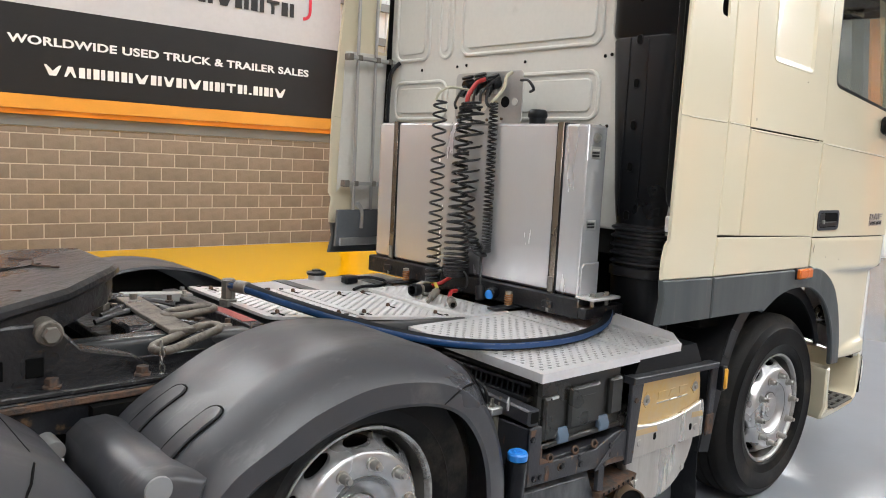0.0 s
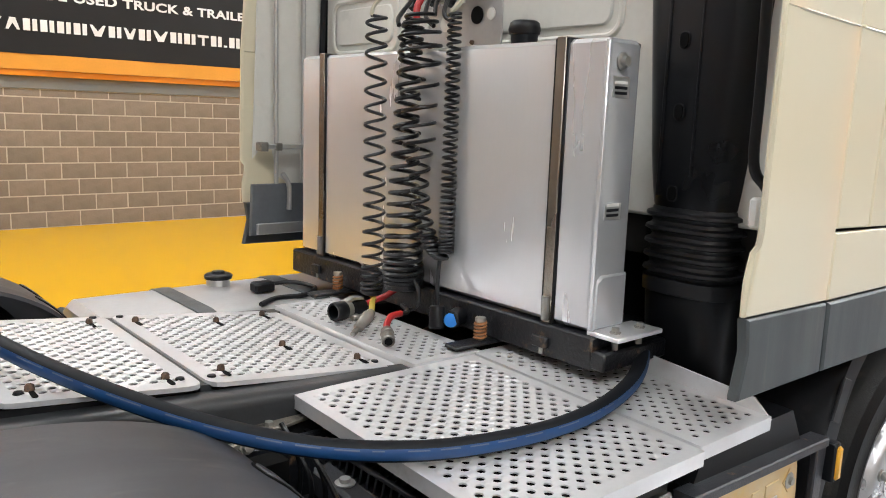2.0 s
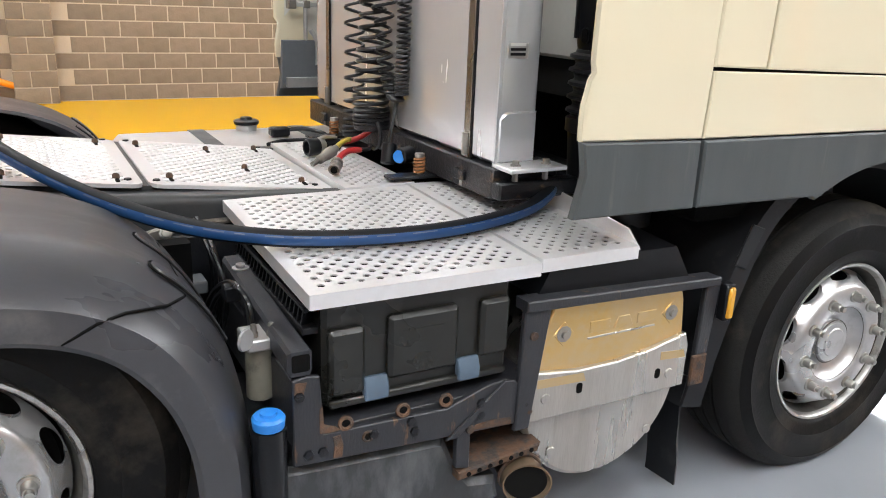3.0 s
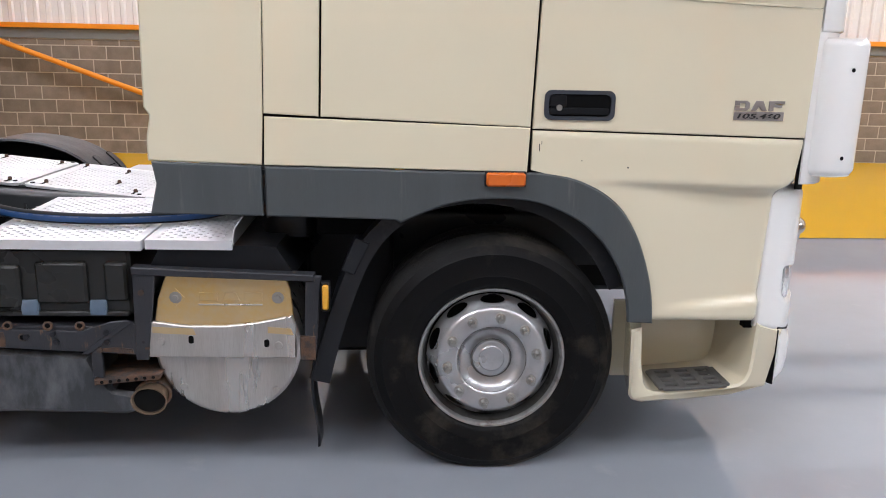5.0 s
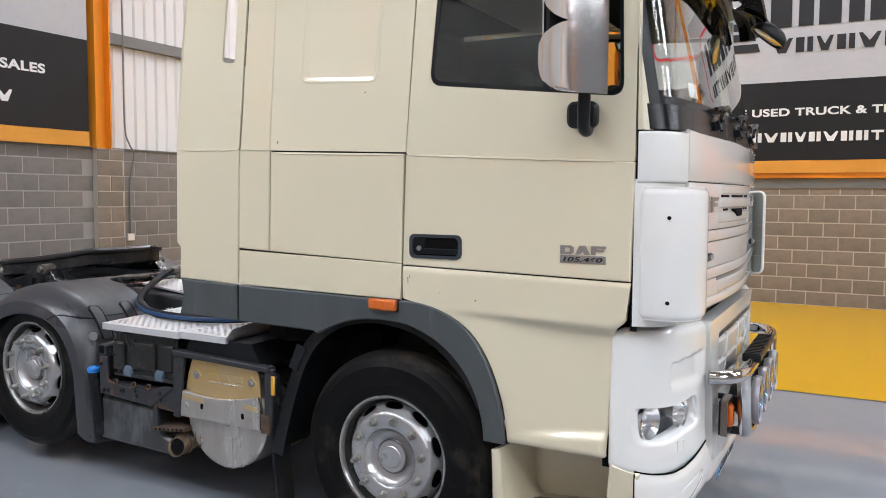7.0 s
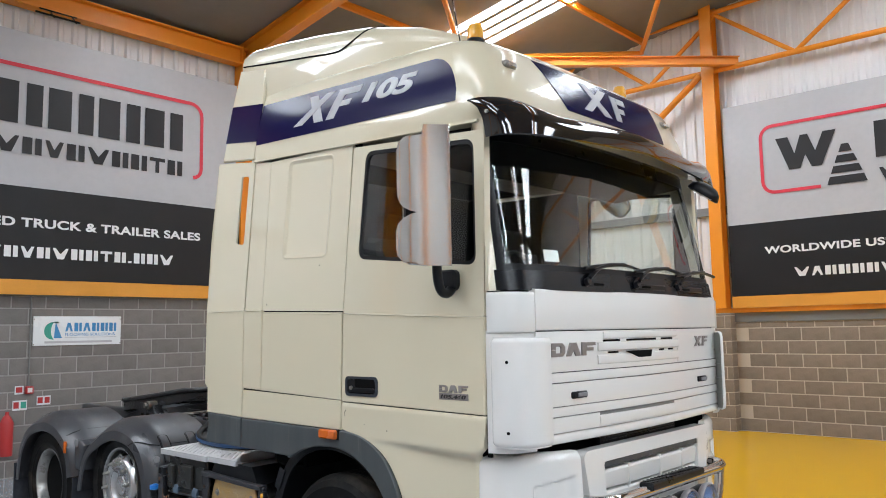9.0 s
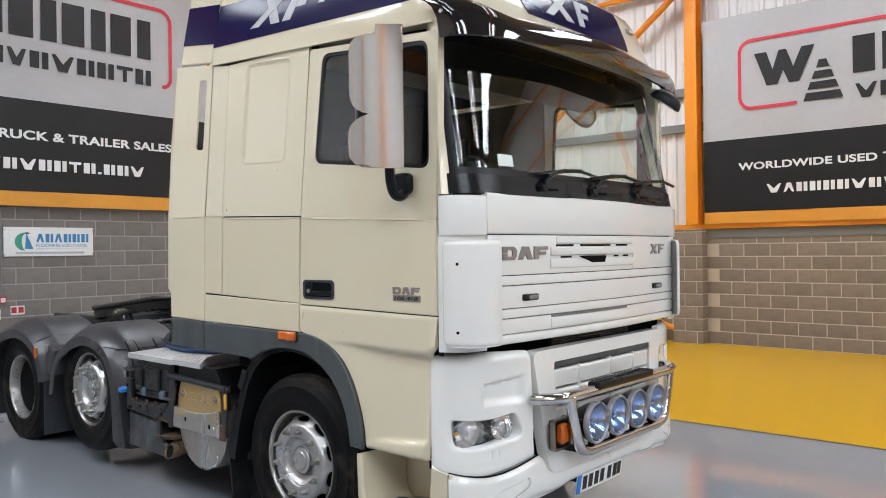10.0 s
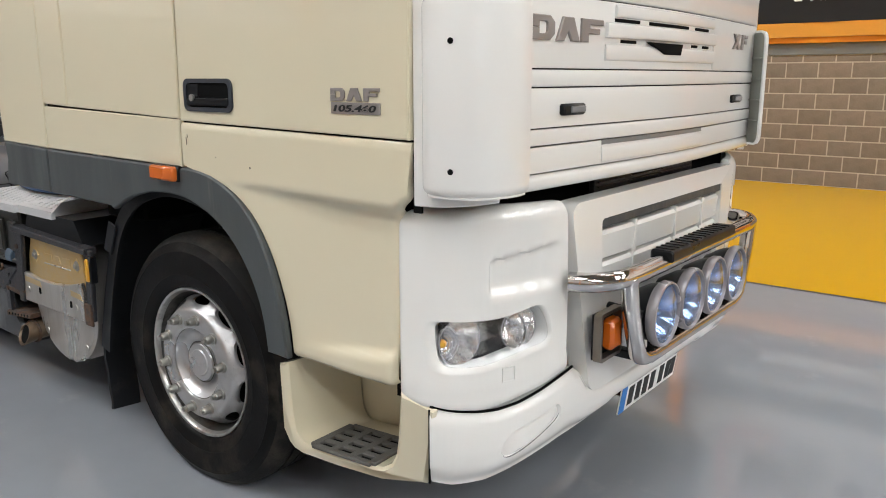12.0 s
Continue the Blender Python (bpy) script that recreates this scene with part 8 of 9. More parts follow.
for x0, x1 in ((-1.325, -1.16), (-0.885, -0.785)):
    part("ochre_stain", Shape().prism([(x0, 0.610), (x1, 0.602), (x1 - 0.01, 0.628), (x0, 0.636)], "y", -1.2088, -1.206), HEATED, ms)
for x in (-1.235, -0.845):
    part("bolt_washer", Shape().prism([(x, 0.712), (x + 0.034, 0.748), (x, 0.784), (x - 0.034, 0.748)], "y", -1.1885, -1.184, 0.001), HEATED, ms)
    part("shield_bolt", Shape().lathe([(0.0, 0.0), (0.024, 0.0), (0.024, 0.004), (0.012, 0.006), (0.011, 0.014), (0.0, 0.015)], (x, -1.186, 0.748), (0, -1, 0), 10, False), STEEL, ms)
part("shield_strip", Shape().prism([(-1.344, 0.510), (-0.778, 0.506), (-0.776, 0.64)] + fillet[::-1] + [(-1.342, 0.65)], "y", -1.208, -1.186, 0.004), SHIELD, ms, "plain stainless strip across the silencer")
for x, z in ((-1.180, 0.585), (-0.890, 0.570)):
    part("key_slot", Shape().prism(rrect(x - 0.010, x + 0.010, z - 0.018, z + 0.014, 0.008, 4), "y", -1.2095, -1.204), SEAMSHADE, ms)
for x, z in ((-1.295, 0.575), (-0.845, 0.560), (-1.23, 0.37), (-0.865, 0.355)):
    part("strip_boss", Shape().lathe([(0.0, 0.0), (0.016, 0.0), (0.014, 0.004), (0.0, 0.005)], (x, -1.208 if z > 0.5 else -1.168, z), (0, -1, 0), 12, False), SHIELD, ms)
cr = part("silencer_bracket", Shape().prism([(-1.392, 0.50), (-1.346, 0.50), (-1.300, 0.85), (-1.385, 0.858)], "y", -1.215, -1.195, 0.004), FRAMEP, truck, "rusty dark silencer bracket")
part("bracket_bar", Shape().prism([(-1.386, 0.846), (-0.70, 0.822), (-0.70, 0.849), (-1.386, 0.876)], "y", -1.225, -1.165, 0.004), FRAMEP, cr)
part("bracket_leg", Shape().prism([(-0.745, 0.52), (-0.70, 0.52), (-0.675, 0.84), (-0.735, 0.845)], "y", -1.21, -1.19, 0.004), FRAMEP, cr)
part("bracket_leg", Shape().prism([(-0.76, 0.50), (-0.70, 0.50), (-0.70, 0.60), (-0.76, 0.60)], "y", -1.218, -1.205, 0.004), RUST, cr)
part("silencer_cover", Shape().loft([[(x, -1.18, z) for x, z in ((-1.33, 0.86), (-0.78, 0.84), (-0.85, 0.95), (-1.28, 0.955))], [(x, -0.50, z) for x, z in ((-1.33, 0.88), (-0.72, 0.86), (-0.80, 0.965), (-1.28, 0.97))]]), BLACKPL, cr)
part("bracket_bolt", Shape().cyl((-1.355, -1.222, 0.775), (-1.355, -1.213, 0.775), 0.012, 8), RUST, cr)
mkr = part("side_marker", Shape().box(-0.675, -0.640, -1.235, -1.20, 0.705, 0.825, 0.005), BLACKPL, truck, "amber side marker lamp on a bracket")
part("marker_lens", Shape().box(-0.670, -0.645, -1.245, -1.23, 0.715, 0.815, 0.006), BEACON, mkr)
# exhaust tail pipe, cut at a slant
def slant_tube(r_in):
    rings = []
    for t in (0.0, 0.06, 0.3, 0.65, 1.0):
        c = Vector((-1.350, -1.235, 0.337)).lerp(Vector((-1.335, -1.06, 0.372)), t)
        kx = 0.074 + (0.056 - 0.074) * min(1.0, t * 3)
        rings.append([(c.x + (kx - r_in) * math.cos(a), c.y - 0.012 * math.cos(a) * (1 - t) + 0.02 * math.sin(a) * (1 - t), c.z + (0.048 + 0.008 * t - r_in) * math.sin(a)) for a in (2 * math.pi * i / 32 for i in range(32))])
    return rings


ex = part("exhaust_pipe", Shape().loft(slant_tube(0.0)[::-1] + slant_tube(0.005), True, False), EXHAUST, truck, "open exhaust tail pipe cut at a slant, brown with heat")
# black plug fills the bore, painting the shade inside the pipe
part("pipe_inside", Shape().loft(slant_tube(0.0068)[1:]), SEAMSHADE, ex)
part("pipe_clamp", Shape().tube([(-1.345 + 0.066 * math.cos(a), -1.185, 0.348 + 0.052 * math.sin(a)) for a in (2 * math.pi * i / 24 for i in range(24))], 0.007, 6, True), RUST, ex)

# --- front mudguard and flap ---
GUARD_O = [(p.x, p.y) for p in curve_pts([(-0.735, 0.40, 0), (-0.690, 0.56, 0), (-0.632, 0.74, 0), (-0.555, 0.925, 0), (-0.455, 1.055, 0), (-0.30, 1.15, 0), (-0.05, 1.19, 0), (0.22, 1.13, 0), (0.42, 0.98, 0), (0.52, 0.80, 0)], 5)]
GUARD_I = [(p.x, p.y) for p in curve_pts([(-0.650, 0.385, 0), (-0.612, 0.545, 0), (-0.560, 0.715, 0), (-0.492, 0.885, 0), (-0.405, 1.005, 0), (-0.27, 1.09, 0), (-0.05, 1.125, 0), (0.19, 1.07, 0), (0.37, 0.93, 0), (0.46, 0.78, 0)], 5)]
for s in (-1, 1):
    # a shell whose outer lip is turned down towards the tyre
    rings = []
    for (xo, zo), (xi, zi) in zip(GUARD_O, GUARD_I):
        rings.append([(xo, s * 0.74, zo), (xo, s * 1.150, zo), (xo * 0.9 + xi * 0.1, s * 1.172, zo * 0.9 + zi * 0.1), (xi, s * 1.178, zi), (xi, s * 1.166, zi), (xo * 0.82 + xi * 0.18, s * 1.158, zo * 0.82 + zi * 0.18), (xo * 0.82 + xi * 0.18, s * 0.74, zo * 0.82 + zi * 0.18)])
    mg = part("front_mudguard", Shape().loft(rings), FLAPRUB, truck, "black plastic front mudguard with turned lip")
    part("mudguard_step", Shape().prism([(-0.60, 0.86), (-0.545, 0.985), (-0.49, 0.965), (-0.55, 0.84)], "y", s * 1.176, s * 1.186, 0.003), FLAPRUB, mg)
    # hanging flap, bent and frayed at its foot
    rings = []
    for i in range(11):
        z = 0.50 - 0.40 * i / 10
        x = -0.715 - 0.012 * math.sin(i * 0.5)
        w = 1.165 + 0.002 * math.sin(i * 1.9)
        rings.append([(x, s * w, z), (x, s * 1.03, z - 0.01), (x + 0.010, s * 1.03, z - 0.01), (x + 0.010, s * (w - 0.004), z)])
    part("mud_flap", Shape().loft(rings), FLAPRUB, truck, "black rubber mud flap with worn edge")


# added black block, stands for the shade between flap and wheel
part("wheel_liner", Shape().box(-0.80, -0.40, -0.60, 0.60, 0.30, 1.05, 0.02), BLACKPL, truck, "black block added to darken the space behind the front wheel")


# --- rear mudguards ---
def mudguard(cx, cz, path, s, label):
    """A shell over a wheel: path is its crown line from front to back, in x and z."""
    rings = []
    for x, z in path:
        n = Vector((x - cx, z - cz)).normalized()
        k = ease(0.50, 1.0, z)
        pa = [(0.0, 0.66), (0.0, 1.045), (-0.006, 1.085), (-0.048, 1.158), (-0.078, 1.200), (-0.098, 1.220), (-0.165, 1.228)]
        pb = [(0.0, 0.66), (0.0, 1.06), (-0.005, 1.13), (-0.022, 1.185), (-0.05, 1.214), (-0.08, 1.224), (-0.130, 1.226)]
        prof = [(d0 + (d1 - d0) * k, y0 + (y1 - y0) * k) for (d1, y1), (d0, y0) in zip(pa, pb)]
        o = [(x + n.x * d, s * y, z + n.y * d) for d, y in prof]
        i_ = [(x + n.x * (d - 0.012), s * (y - 0.008), z + n.y * (d - 0.012)) for d, y in prof[::-1]]
        rings.append(o + i_)
    return part("mudguard", Shape().loft(rings), MGUARD, truck, label, True, 24)


def crown(ctrl):
    return [(p.x, p.y) for p in curve_pts([(x, z, 0) for x, z in ctrl], 5)]


MG2 = crown([(-2.075, 0.22), (-2.075, 0.46), (-2.08, 0.70), (-2.13, 0.88), (-2.245, 1.025), (-2.435, 1.118), (-2.70, 1.153), (-2.94, 1.105), (-3.12, 1.015), (-3.27, 0.915), (-3.37, 0.76), (-3.41, 0.50)])
MG3 = crown([(-3.42, 0.62), (-3.44, 0.78), (-3.53, 0.93), (-3.76, 1.07), (-4.0, 1.125), (-4.2, 1.12), (-4.45, 1.06), (-4.62, 0.95), (-4.74, 0.75), (-4.78, 0.45)])
for s in (-1, 1):
    m2 = mudguard(-2.715, 0.60, MG2, s, "dark grey plastic mudguard over the middle wheel")
    m3 = mudguard(-4.13, 0.485, MG3, s, "dark grey plastic mudguard over the drive wheel")
    # joints between mudguard sections, straps and reflector
    for mg, pth, cx, cz, k in ((m2, MG2, -2.715, 0.60, 18), (m3, MG3, -4.13, 0.485, 12)):
        pr = [(-0.0015, 0.70), (-0.0015, 1.02), (-0.0075, 1.089), (-0.031, 1.154), (-0.066, 1.204), (-0.096, 1.2215), (-0.148, 1.2255)]
        part("mudguard_joint", Shape().tube([(pth[k + o][0] + (pth[k + o][0] - cx) * d / 0.55, s * y, pth[k + o][1] + (pth[k + o][1] - cz) * d / 0.55) for (d, y), o in zip(pr, (0, 0, 0, 1, 3, 4, 5) if mg is m2 else (0,) * 7)], 0.0035, 5), SEAMSHADE, mg)
    for x0, x1, y in ((-3.12, -3.33, 1.03), (-3.12, -3.33, 0.79), (-2.26, -2.115, 1.05), (-2.26, -2.115, 0.82)):
        def on_guard(t, q, h):
            # a point of the strap, t along the crown and q across, h above the skin
            x = x0 + (x1 - x0) * t
            a_, b_ = next((p, r) for p, r in zip(MG2, MG2[1:]) if min(p[0], r[0]) - 1e-6 <= x <= max(p[0], r[0]) + 1e-6 and p[1] > 0.72)
            f = (x - a_[0]) / ((b_[0] - a_[0]) or 1e-6)
            z = a_[1] + (b_[1] - a_[1]) * f
            n = Vector((x + 2.715, z - 0.60)).normalized()
            return (x + n.x * h, s * (y + q), z + n.y * h)
        W = 0.040
        uu = [(1.0 - 0.11 * k, W) for k in range(9)] + [(0.12 - 0.12 * math.sin(radians(a)), W * math.cos(radians(a))) for a in (30, 60, 90, 120, 150)] + [(0.12 + 0.11 * k, -W) for k in range(9)]
        part("strap_groove", Shape().tube([on_guard(t, q, 0.0015) for t, q in uu], 0.003, 6), SEAMSHADE, m2)
        rg = [[on_guard(t, q, h) for q, h in ((-w, -0.004), (-w * 0.92, 0.007), (w * 0.92, 0.007), (w, -0.004))] for t, w in ((0.02, 0.012), (0.06, 0.026), (0.13, 0.035), (0.3, 0.035), (0.5, 0.035), (0.7, 0.035), (0.85, 0.035), (1.0, 0.035))]
        part("mudguard_strap", Shape().loft(rg), MGUARD, m2)
    blk = [(-3.24, 0.895), (-3.32, 0.932), (-3.39, 0.930), (-3.43, 0.895), (-3.438, 0.80), (-3.42, 0.68), (-3.30, 0.68)]
    part("mudguard_saddle", Shape().prism(blk, "y", min(s * 0.66, s * 1.217), max(s * 0.66, s * 1.217), 0.018), MGUARD, m2, "", True, 50)
    part("reflector", Shape().lathe([(0.0, 0.0), (0.036, 0.0), (0.034, 0.005), (0.0, 0.007)], (-3.375, s * 1.222, 0.905), (0, s, 0), 20, False), REFLECT, m2, "round grey reflector")
    part("reflector", Shape().lathe([(0.0, 0.0), (0.026, 0.0), (0.024, 0.005), (0.0, 0.006)], (-2.092, s * 1.172, 0.880), (0.75, s, 0), 20, False), REFLECT, m2)
    part("mudguard_marker", Shape().box(-3.62, -3.585, min(s * 1.215, s * 1.235), max(s * 1.215, s * 1.235), 0.80, 0.90, 0.005), AMBER, m3, "amber marker lamp on the mudguard")
    part("mud_flap", Shape().prism([(0.68, 0.14), (1.21, 0.14), (1.21, 0.60), (0.68, 0.60)], "x", -3.475, -3.462, 0.003).moved(lambda x, y, z: (x, s * y, z)), MUDPL, truck, "dark rubber mud flap")
    part("mud_flap", Shape().prism([(0.68, 0.14), (1.21, 0.14), (1.21, 0.60), (0.68, 0.60)], "x", -4.80, -4.787, 0.003).moved(lambda x, y, z: (x, s * y, z)), MUDPL, truck, "dark rubber mud flap")
    part("mudguard_stay", Shape().cyl((-3.47, s * 0.40, 0.86), (-3.47, s * 0.72, 0.86), 0.028, 12), GALV, truck)
    # black sheet inside the mudguard, shade of the wheel well painted
    part("wheel_well", Shape().box(-3.35, -2.10, min(s * 0.60, s * 0.66), max(s * 0.60, s * 0.66), 0.55, 0.95, 0.0), SEAMSHADE, truck)

# --- fifth wheel and rear gear ---
half = [(-3.0, 0.22), (-3.06, 0.34), (-3.24, 0.48), (-3.45, 0.55), (-3.85, 0.55), (-4.06, 0.42), (-4.06, 0.16), (-3.72, 0.055), (-3.66, 0.0)]
fo = [(x, -y) for x, y in half] + [(x, y) for x, y in half[-2::-1]]


def tilt(x, y, z):
    return (x - 0.12, y, z + 0.015 + 0.13 * (x + 3.1) + 0.006 * math.sin(9 * x + 5 * y) + 0.005 * math.sin(23 * y - 7 * x))


fw = part("fifth_wheel", Shape().prism(fo, "z", 1.245, 1.29, 0.014).moved(tilt), GREASE, truck, "greasy worn fifth wheel coupling plate, tilted back")
part("coupling_skirt", Shape().prism(inset(fo, 0.022), "z", 1.165, 1.247, 0.004).moved(tilt), GREASE, fw)
part("coupling_slot", Shape().prism(rrect(-3.44, -3.20, -0.03, 0.03, 0.02, 4), "z", 1.2895, 1.2915).moved(tilt), SEAMSHADE, fw)
part("coupling_slot", Shape().prism(rrect(-3.50, -3.30, 0.26, 0.31, 0.02, 4), "z", 1.2895, 1.2915).moved(tilt), SEAMSHADE, fw)
for y0, y1, x in ((-0.15, 0.10, -3.18), (0.12, 0.34, -3.20), (-0.40, -0.20, -3.36)):
    part("wear_groove", Shape().tube([tilt(x, y0, 1.2905), tilt(x - 0.05, (y0 + y1) / 2, 1.2905), tilt(x - 0.02, y1, 1.2905)], 0.004, 5), RUST, fw)
for s in (-1, 1):
    part("coupling_stand", Shape().prism([(-3.10, 1.0), (-3.98, 1.0), (-3.90, 1.06), (-3.72, 1.10), (-3.64, 1.19), (-3.42, 1.19), (-3.34, 1.10), (-3.18, 1.06)], "y", s * 0.44, s * 0.53, 0.008), GREASE, fw)
    part("pivot_pin", Shape().cyl((-3.44, s * 0.42, 1.165), (-3.44, s * 0.565, 1.165), 0.040, 18, 0.006), DUSTY, fw)
    part("pivot_nut", Shape().cyl((-3.44, s * 0.565, 1.165), (-3.44, s * 0.59, 1.165), 0.026, 6, 0.003), FITTING, fw)
    part("stand_pocket", Shape().box(-3.50, -3.45, min(s * 0.52, s * 0.534), max(s * 0.52, s * 0.534), 1.03, 1.09, 0.002), SEAMSHADE, fw)
    part("stand_pocket", Shape().box(-3.61, -3.56, min(s * 0.52, s * 0.534), max(s * 0.52, s * 0.534), 1.03, 1.09, 0.002), SEAMSHADE, fw)
    part("base_angle", Shape().box(-4.4, -2.72, min(s * 0.40, s * 0.62), max(s * 0.40, s * 0.62), 0.985, 1.005, 0.005), GREASE, truck, "greasy steel mounting rail")
    part("base_web", Shape().box(-4.4, -2.72, min(s * 0.60, s * 0.62), max(s * 0.60, s * 0.62), 0.87, 0.985, 0.004), CHASSIS, truck)
    part("rail_edge", Shape().box(-4.4, -2.72, min(s * 0.618, s * 0.632), max(s * 0.618, s * 0.632), 0.955, 0.978, 0.004), RUST, truck)
    for k in range(6):
        x = -4.25 + 0.27 * k
        part("mount_bolt", Shape().lathe([(0.0, 0.0), (0.028, 0.0), (0.028, 0.006), (0.020, 0.008), (0.020, 0.028), (0.0, 0.030)], (x, s * 0.575, 1.005), (0, 0, 1), 6, False), RUST, truck)
        part("hanger_bolt", Shape().cyl((x, s * 0.45, 0.80), (x, s * 0.47, 0.80), 0.02, 8), RUST, truck)
# release lever, bar loops and the jumble in front of the coupling
lv = part("lever", Shape().prism([(-2.99, 0.19), (-2.90, 0.17), (-2.93, -0.16), (-2.945, -0.47), (-3.035, -0.46), (-3.02, -0.14)], "z", 1.095, 1.112, 0.003), DUSTY, truck, "rusty flat release lever in front of the coupling")
part("lever_pin", Shape().cyl((-2.945, 0.12, 1.10), (-2.945, 0.12, 1.135), 0.016, 8), STEEL, lv)


def bar_loop(c, half_len, half_w, turn, r, z_rise):
    q = Matrix.Rotation(turn, 3, "Z")
    pts = []
    for cx, a0 in ((half_len, -90), (-half_len, 90)):
        for i in range(9):
            a = radians(a0 + 180 * i / 8)
            v = q @ Vector((cx + half_w * math.cos(a), half_w * math.sin(a), 0))
            pts.append((c[0] + v.x, c[1] + v.y, c[2] + z_rise * (cx + half_w * math.cos(a))))
    return part("steel_loop", Shape().tube(pts, r, 10, True), DUSTY, truck, "bent steel bar loop on the frame")


bar_loop((-2.855, -0.21, 1.115), 0.055, 0.045, 0.12, 0.0135, 0.05)
bar_loop((-2.99, -0.50, 1.09), 0.10, 0.042, 0.42, 0.0145, 0.12)
grng = random.Random(12)
for i in range(26):
    x, y = grng.uniform(-3.12, -2.66), grng.uniform(-0.40, 0.42)
    lx, ly, hz = grng.uniform(0.02, 0.09), grng.uniform(0.02, 0.10), grng.uniform(0.02, 0.07)
    part("gear_block", Shape().box(-lx / 2, lx / 2, -ly / 2, ly / 2, 0, hz, 0.006).moved(lambda a, b, c, x=x, y=y, w=grng.uniform(-0.6, 0.6): (x + a * math.cos(w) - b * math.sin(w), y + a * math.sin(w) + b * math.cos(w), 1.022 + c)), grng.choice((GREASE, CHASSIS, DUSTY, FITTING, RUST)), truck)
for i in range(9):
    x, y = grng.uniform(-3.08, -2.70), grng.uniform(-0.38, 0.40)
    part("gear_nut", Shape().lathe([(0.0, 0.0), (0.017, 0.0), (0.017, 0.008), (0.011, 0.01), (0.011, 0.03), (0.0, 0.031)], (x, y, 1.055 + grng.uniform(0, 0.03)), (0, 0, 1), 6, False), grng.choice((STEEL, RUST)), truck)
part("deck_cross", Shape().box(-2.71, -2.645, -0.42, 0.42, 1.04, 1.085, 0.005), GREASE, truck, "greasy cross beam behind the tread plate")
part("deck_rail", Shape().prism([(-2.92, 0.30), (-2.66, 0.20), (-2.66, 0.26), (-2.92, 0.36)], "z", 1.06, 1.10, 0.004), GALV, truck)
part("worn_paint", Shape().prism([(-2.703, -0.35), (-2.652, -0.36), (-2.652, -0.10), (-2.668, -0.04), (-2.700, -0.07)], "z", 1.0845, 1.0862), REDWORN, truck, "worn red paint on the cross beam")
for x, y in ((-2.69, 0.22), (-2.665, 0.30)):
    part("cross_bolt", Shape().lathe([(0.0, 0.0), (0.016, 0.0), (0.016, 0.010), (0.011, 0.012), (0.011, 0.026), (0.0, 0.028)], (x, y, 1.085), (0, 0, 1), 6, False), STEEL, truck)
part("base_cross", Shape().box(-3.15, -2.64, -0.44, 0.44, 0.985, 1.03, 0.008), GREASE, truck)
part("base_block", Shape().box(-3.12, -2.90, -0.30, -0.12, 1.03, 1.10, 0.012), GREASE, truck)
part("base_block", Shape().box(-3.0, -2.85, 0.05, 0.30, 1.03, 1.085, 0.012), GREASE, truck)
for i, (y, x0, x1) in enumerate(((-0.05, -3.15, -2.75), (0.03, -3.1, -2.8), (-0.34, -3.15, -2.78), (0.20, -3.2, -2.75))):
    part("gear_rod", Shape().tube(curve_pts([(x0, y, 1.07), ((x0 + x1) / 2, y + 0.03, 1.10), (x1, y - 0.02, 1.06)], 5), 0.012 + 0.004 * (i % 2), 8), GREASE, truck)
for i in range(9):
    c = Vector((-3.12 + 0.004 * (i % 2), -0.60, 1.10 - 0.026 * i))
    part("chain_link", Shape().tube([c + (Vector((0.008 * math.cos(a), 0, 0.016 * math.sin(a))) if i % 2 else Vector((0, 0.008 * math.cos(a), 0.016 * math.sin(a)))) for a in (2 * math.pi * k / 10 for k in range(10))], 0.003, 5, True), STEEL, truck)
for s in (-1, 1):
    part("air_spring", Shape().lathe([(0.10, 0.0), (0.13, 0.03), (0.13, 0.12), (0.10, 0.15), (0.13, 0.18), (0.13, 0.27), (0.10, 0.30)], (-3.55, s * 0.52, 0.60), (0, 0, 1), 20), BLACKPL, truck)
# small brackets between the mudguard and the tread plate
gb = part("link_bracket", Shape().prism([(-2.26, 0.90), (-2.14, 0.93), (-2.11, 0.955), (-2.13, 0.972), (-2.24, 0.945)], "y", -0.545, -0.525, 0.004), FITTING, truck, "small grey steel bracket with bolts")
for x, z in ((-2.205, 0.930), (-2.145, 0.950)):
    part("bracket_bolt", Shape().lathe([(0.0, 0.0), (0.018, 0.0), (0.018, 0.003), (0.013, 0.004), (0.012, 0.016), (0.0, 0.018)], (x, -0.545, z), (0, -1, 0.3), 8, False), STEEL, gb)
rb = part("rail_bracket", Shape().prism([(-2.075, -0.437), (-1.89, -0.437), (-1.89, -0.452), (-2.03, -0.482), (-2.062, -0.484), (-2.078, -0.468)], "z", 0.938, 0.950, 0.003), DUSTY, truck, "dull rusty bracket on the frame rail")
part("bracket_leg", Shape().box(-2.075, -2.052, -0.478, -0.437, 0.80, 0.939, 0.003), CHASSIS, rb)
part("bracket_bolt", Shape().cyl((-2.045, -0.462, 0.925), (-2.045, -0.462, 0.960), 0.011, 6), STEEL, rb)
cp_ = part("clip_plate", Shape().prism([(-2.165, -0.565), (-2.13, -0.575), (-2.095, -0.565), (-2.085, -0.535), (-2.10, -0.520), (-2.16, -0.525)], "z", 0.872, 0.880, 0.002), PASSIV, truck, "gold passivated clip plate")
part("clip_slot", Shape().prism([(-2.145, -0.550), (-2.105, -0.550), (-2.108, -0.538), (-2.142, -0.538)], "z", 0.8795, 0.8815), SEAMSHADE, cp_)
# added dark plate that hides the bright floor behind this gap
part("hanger_plate", Shape().box(-2.15, -1.90, -0.525, -0.500, 0.28, 0.93, 0.006), CHASSIS, truck, "dark plate added below the frame rail to block the lit floor behind")
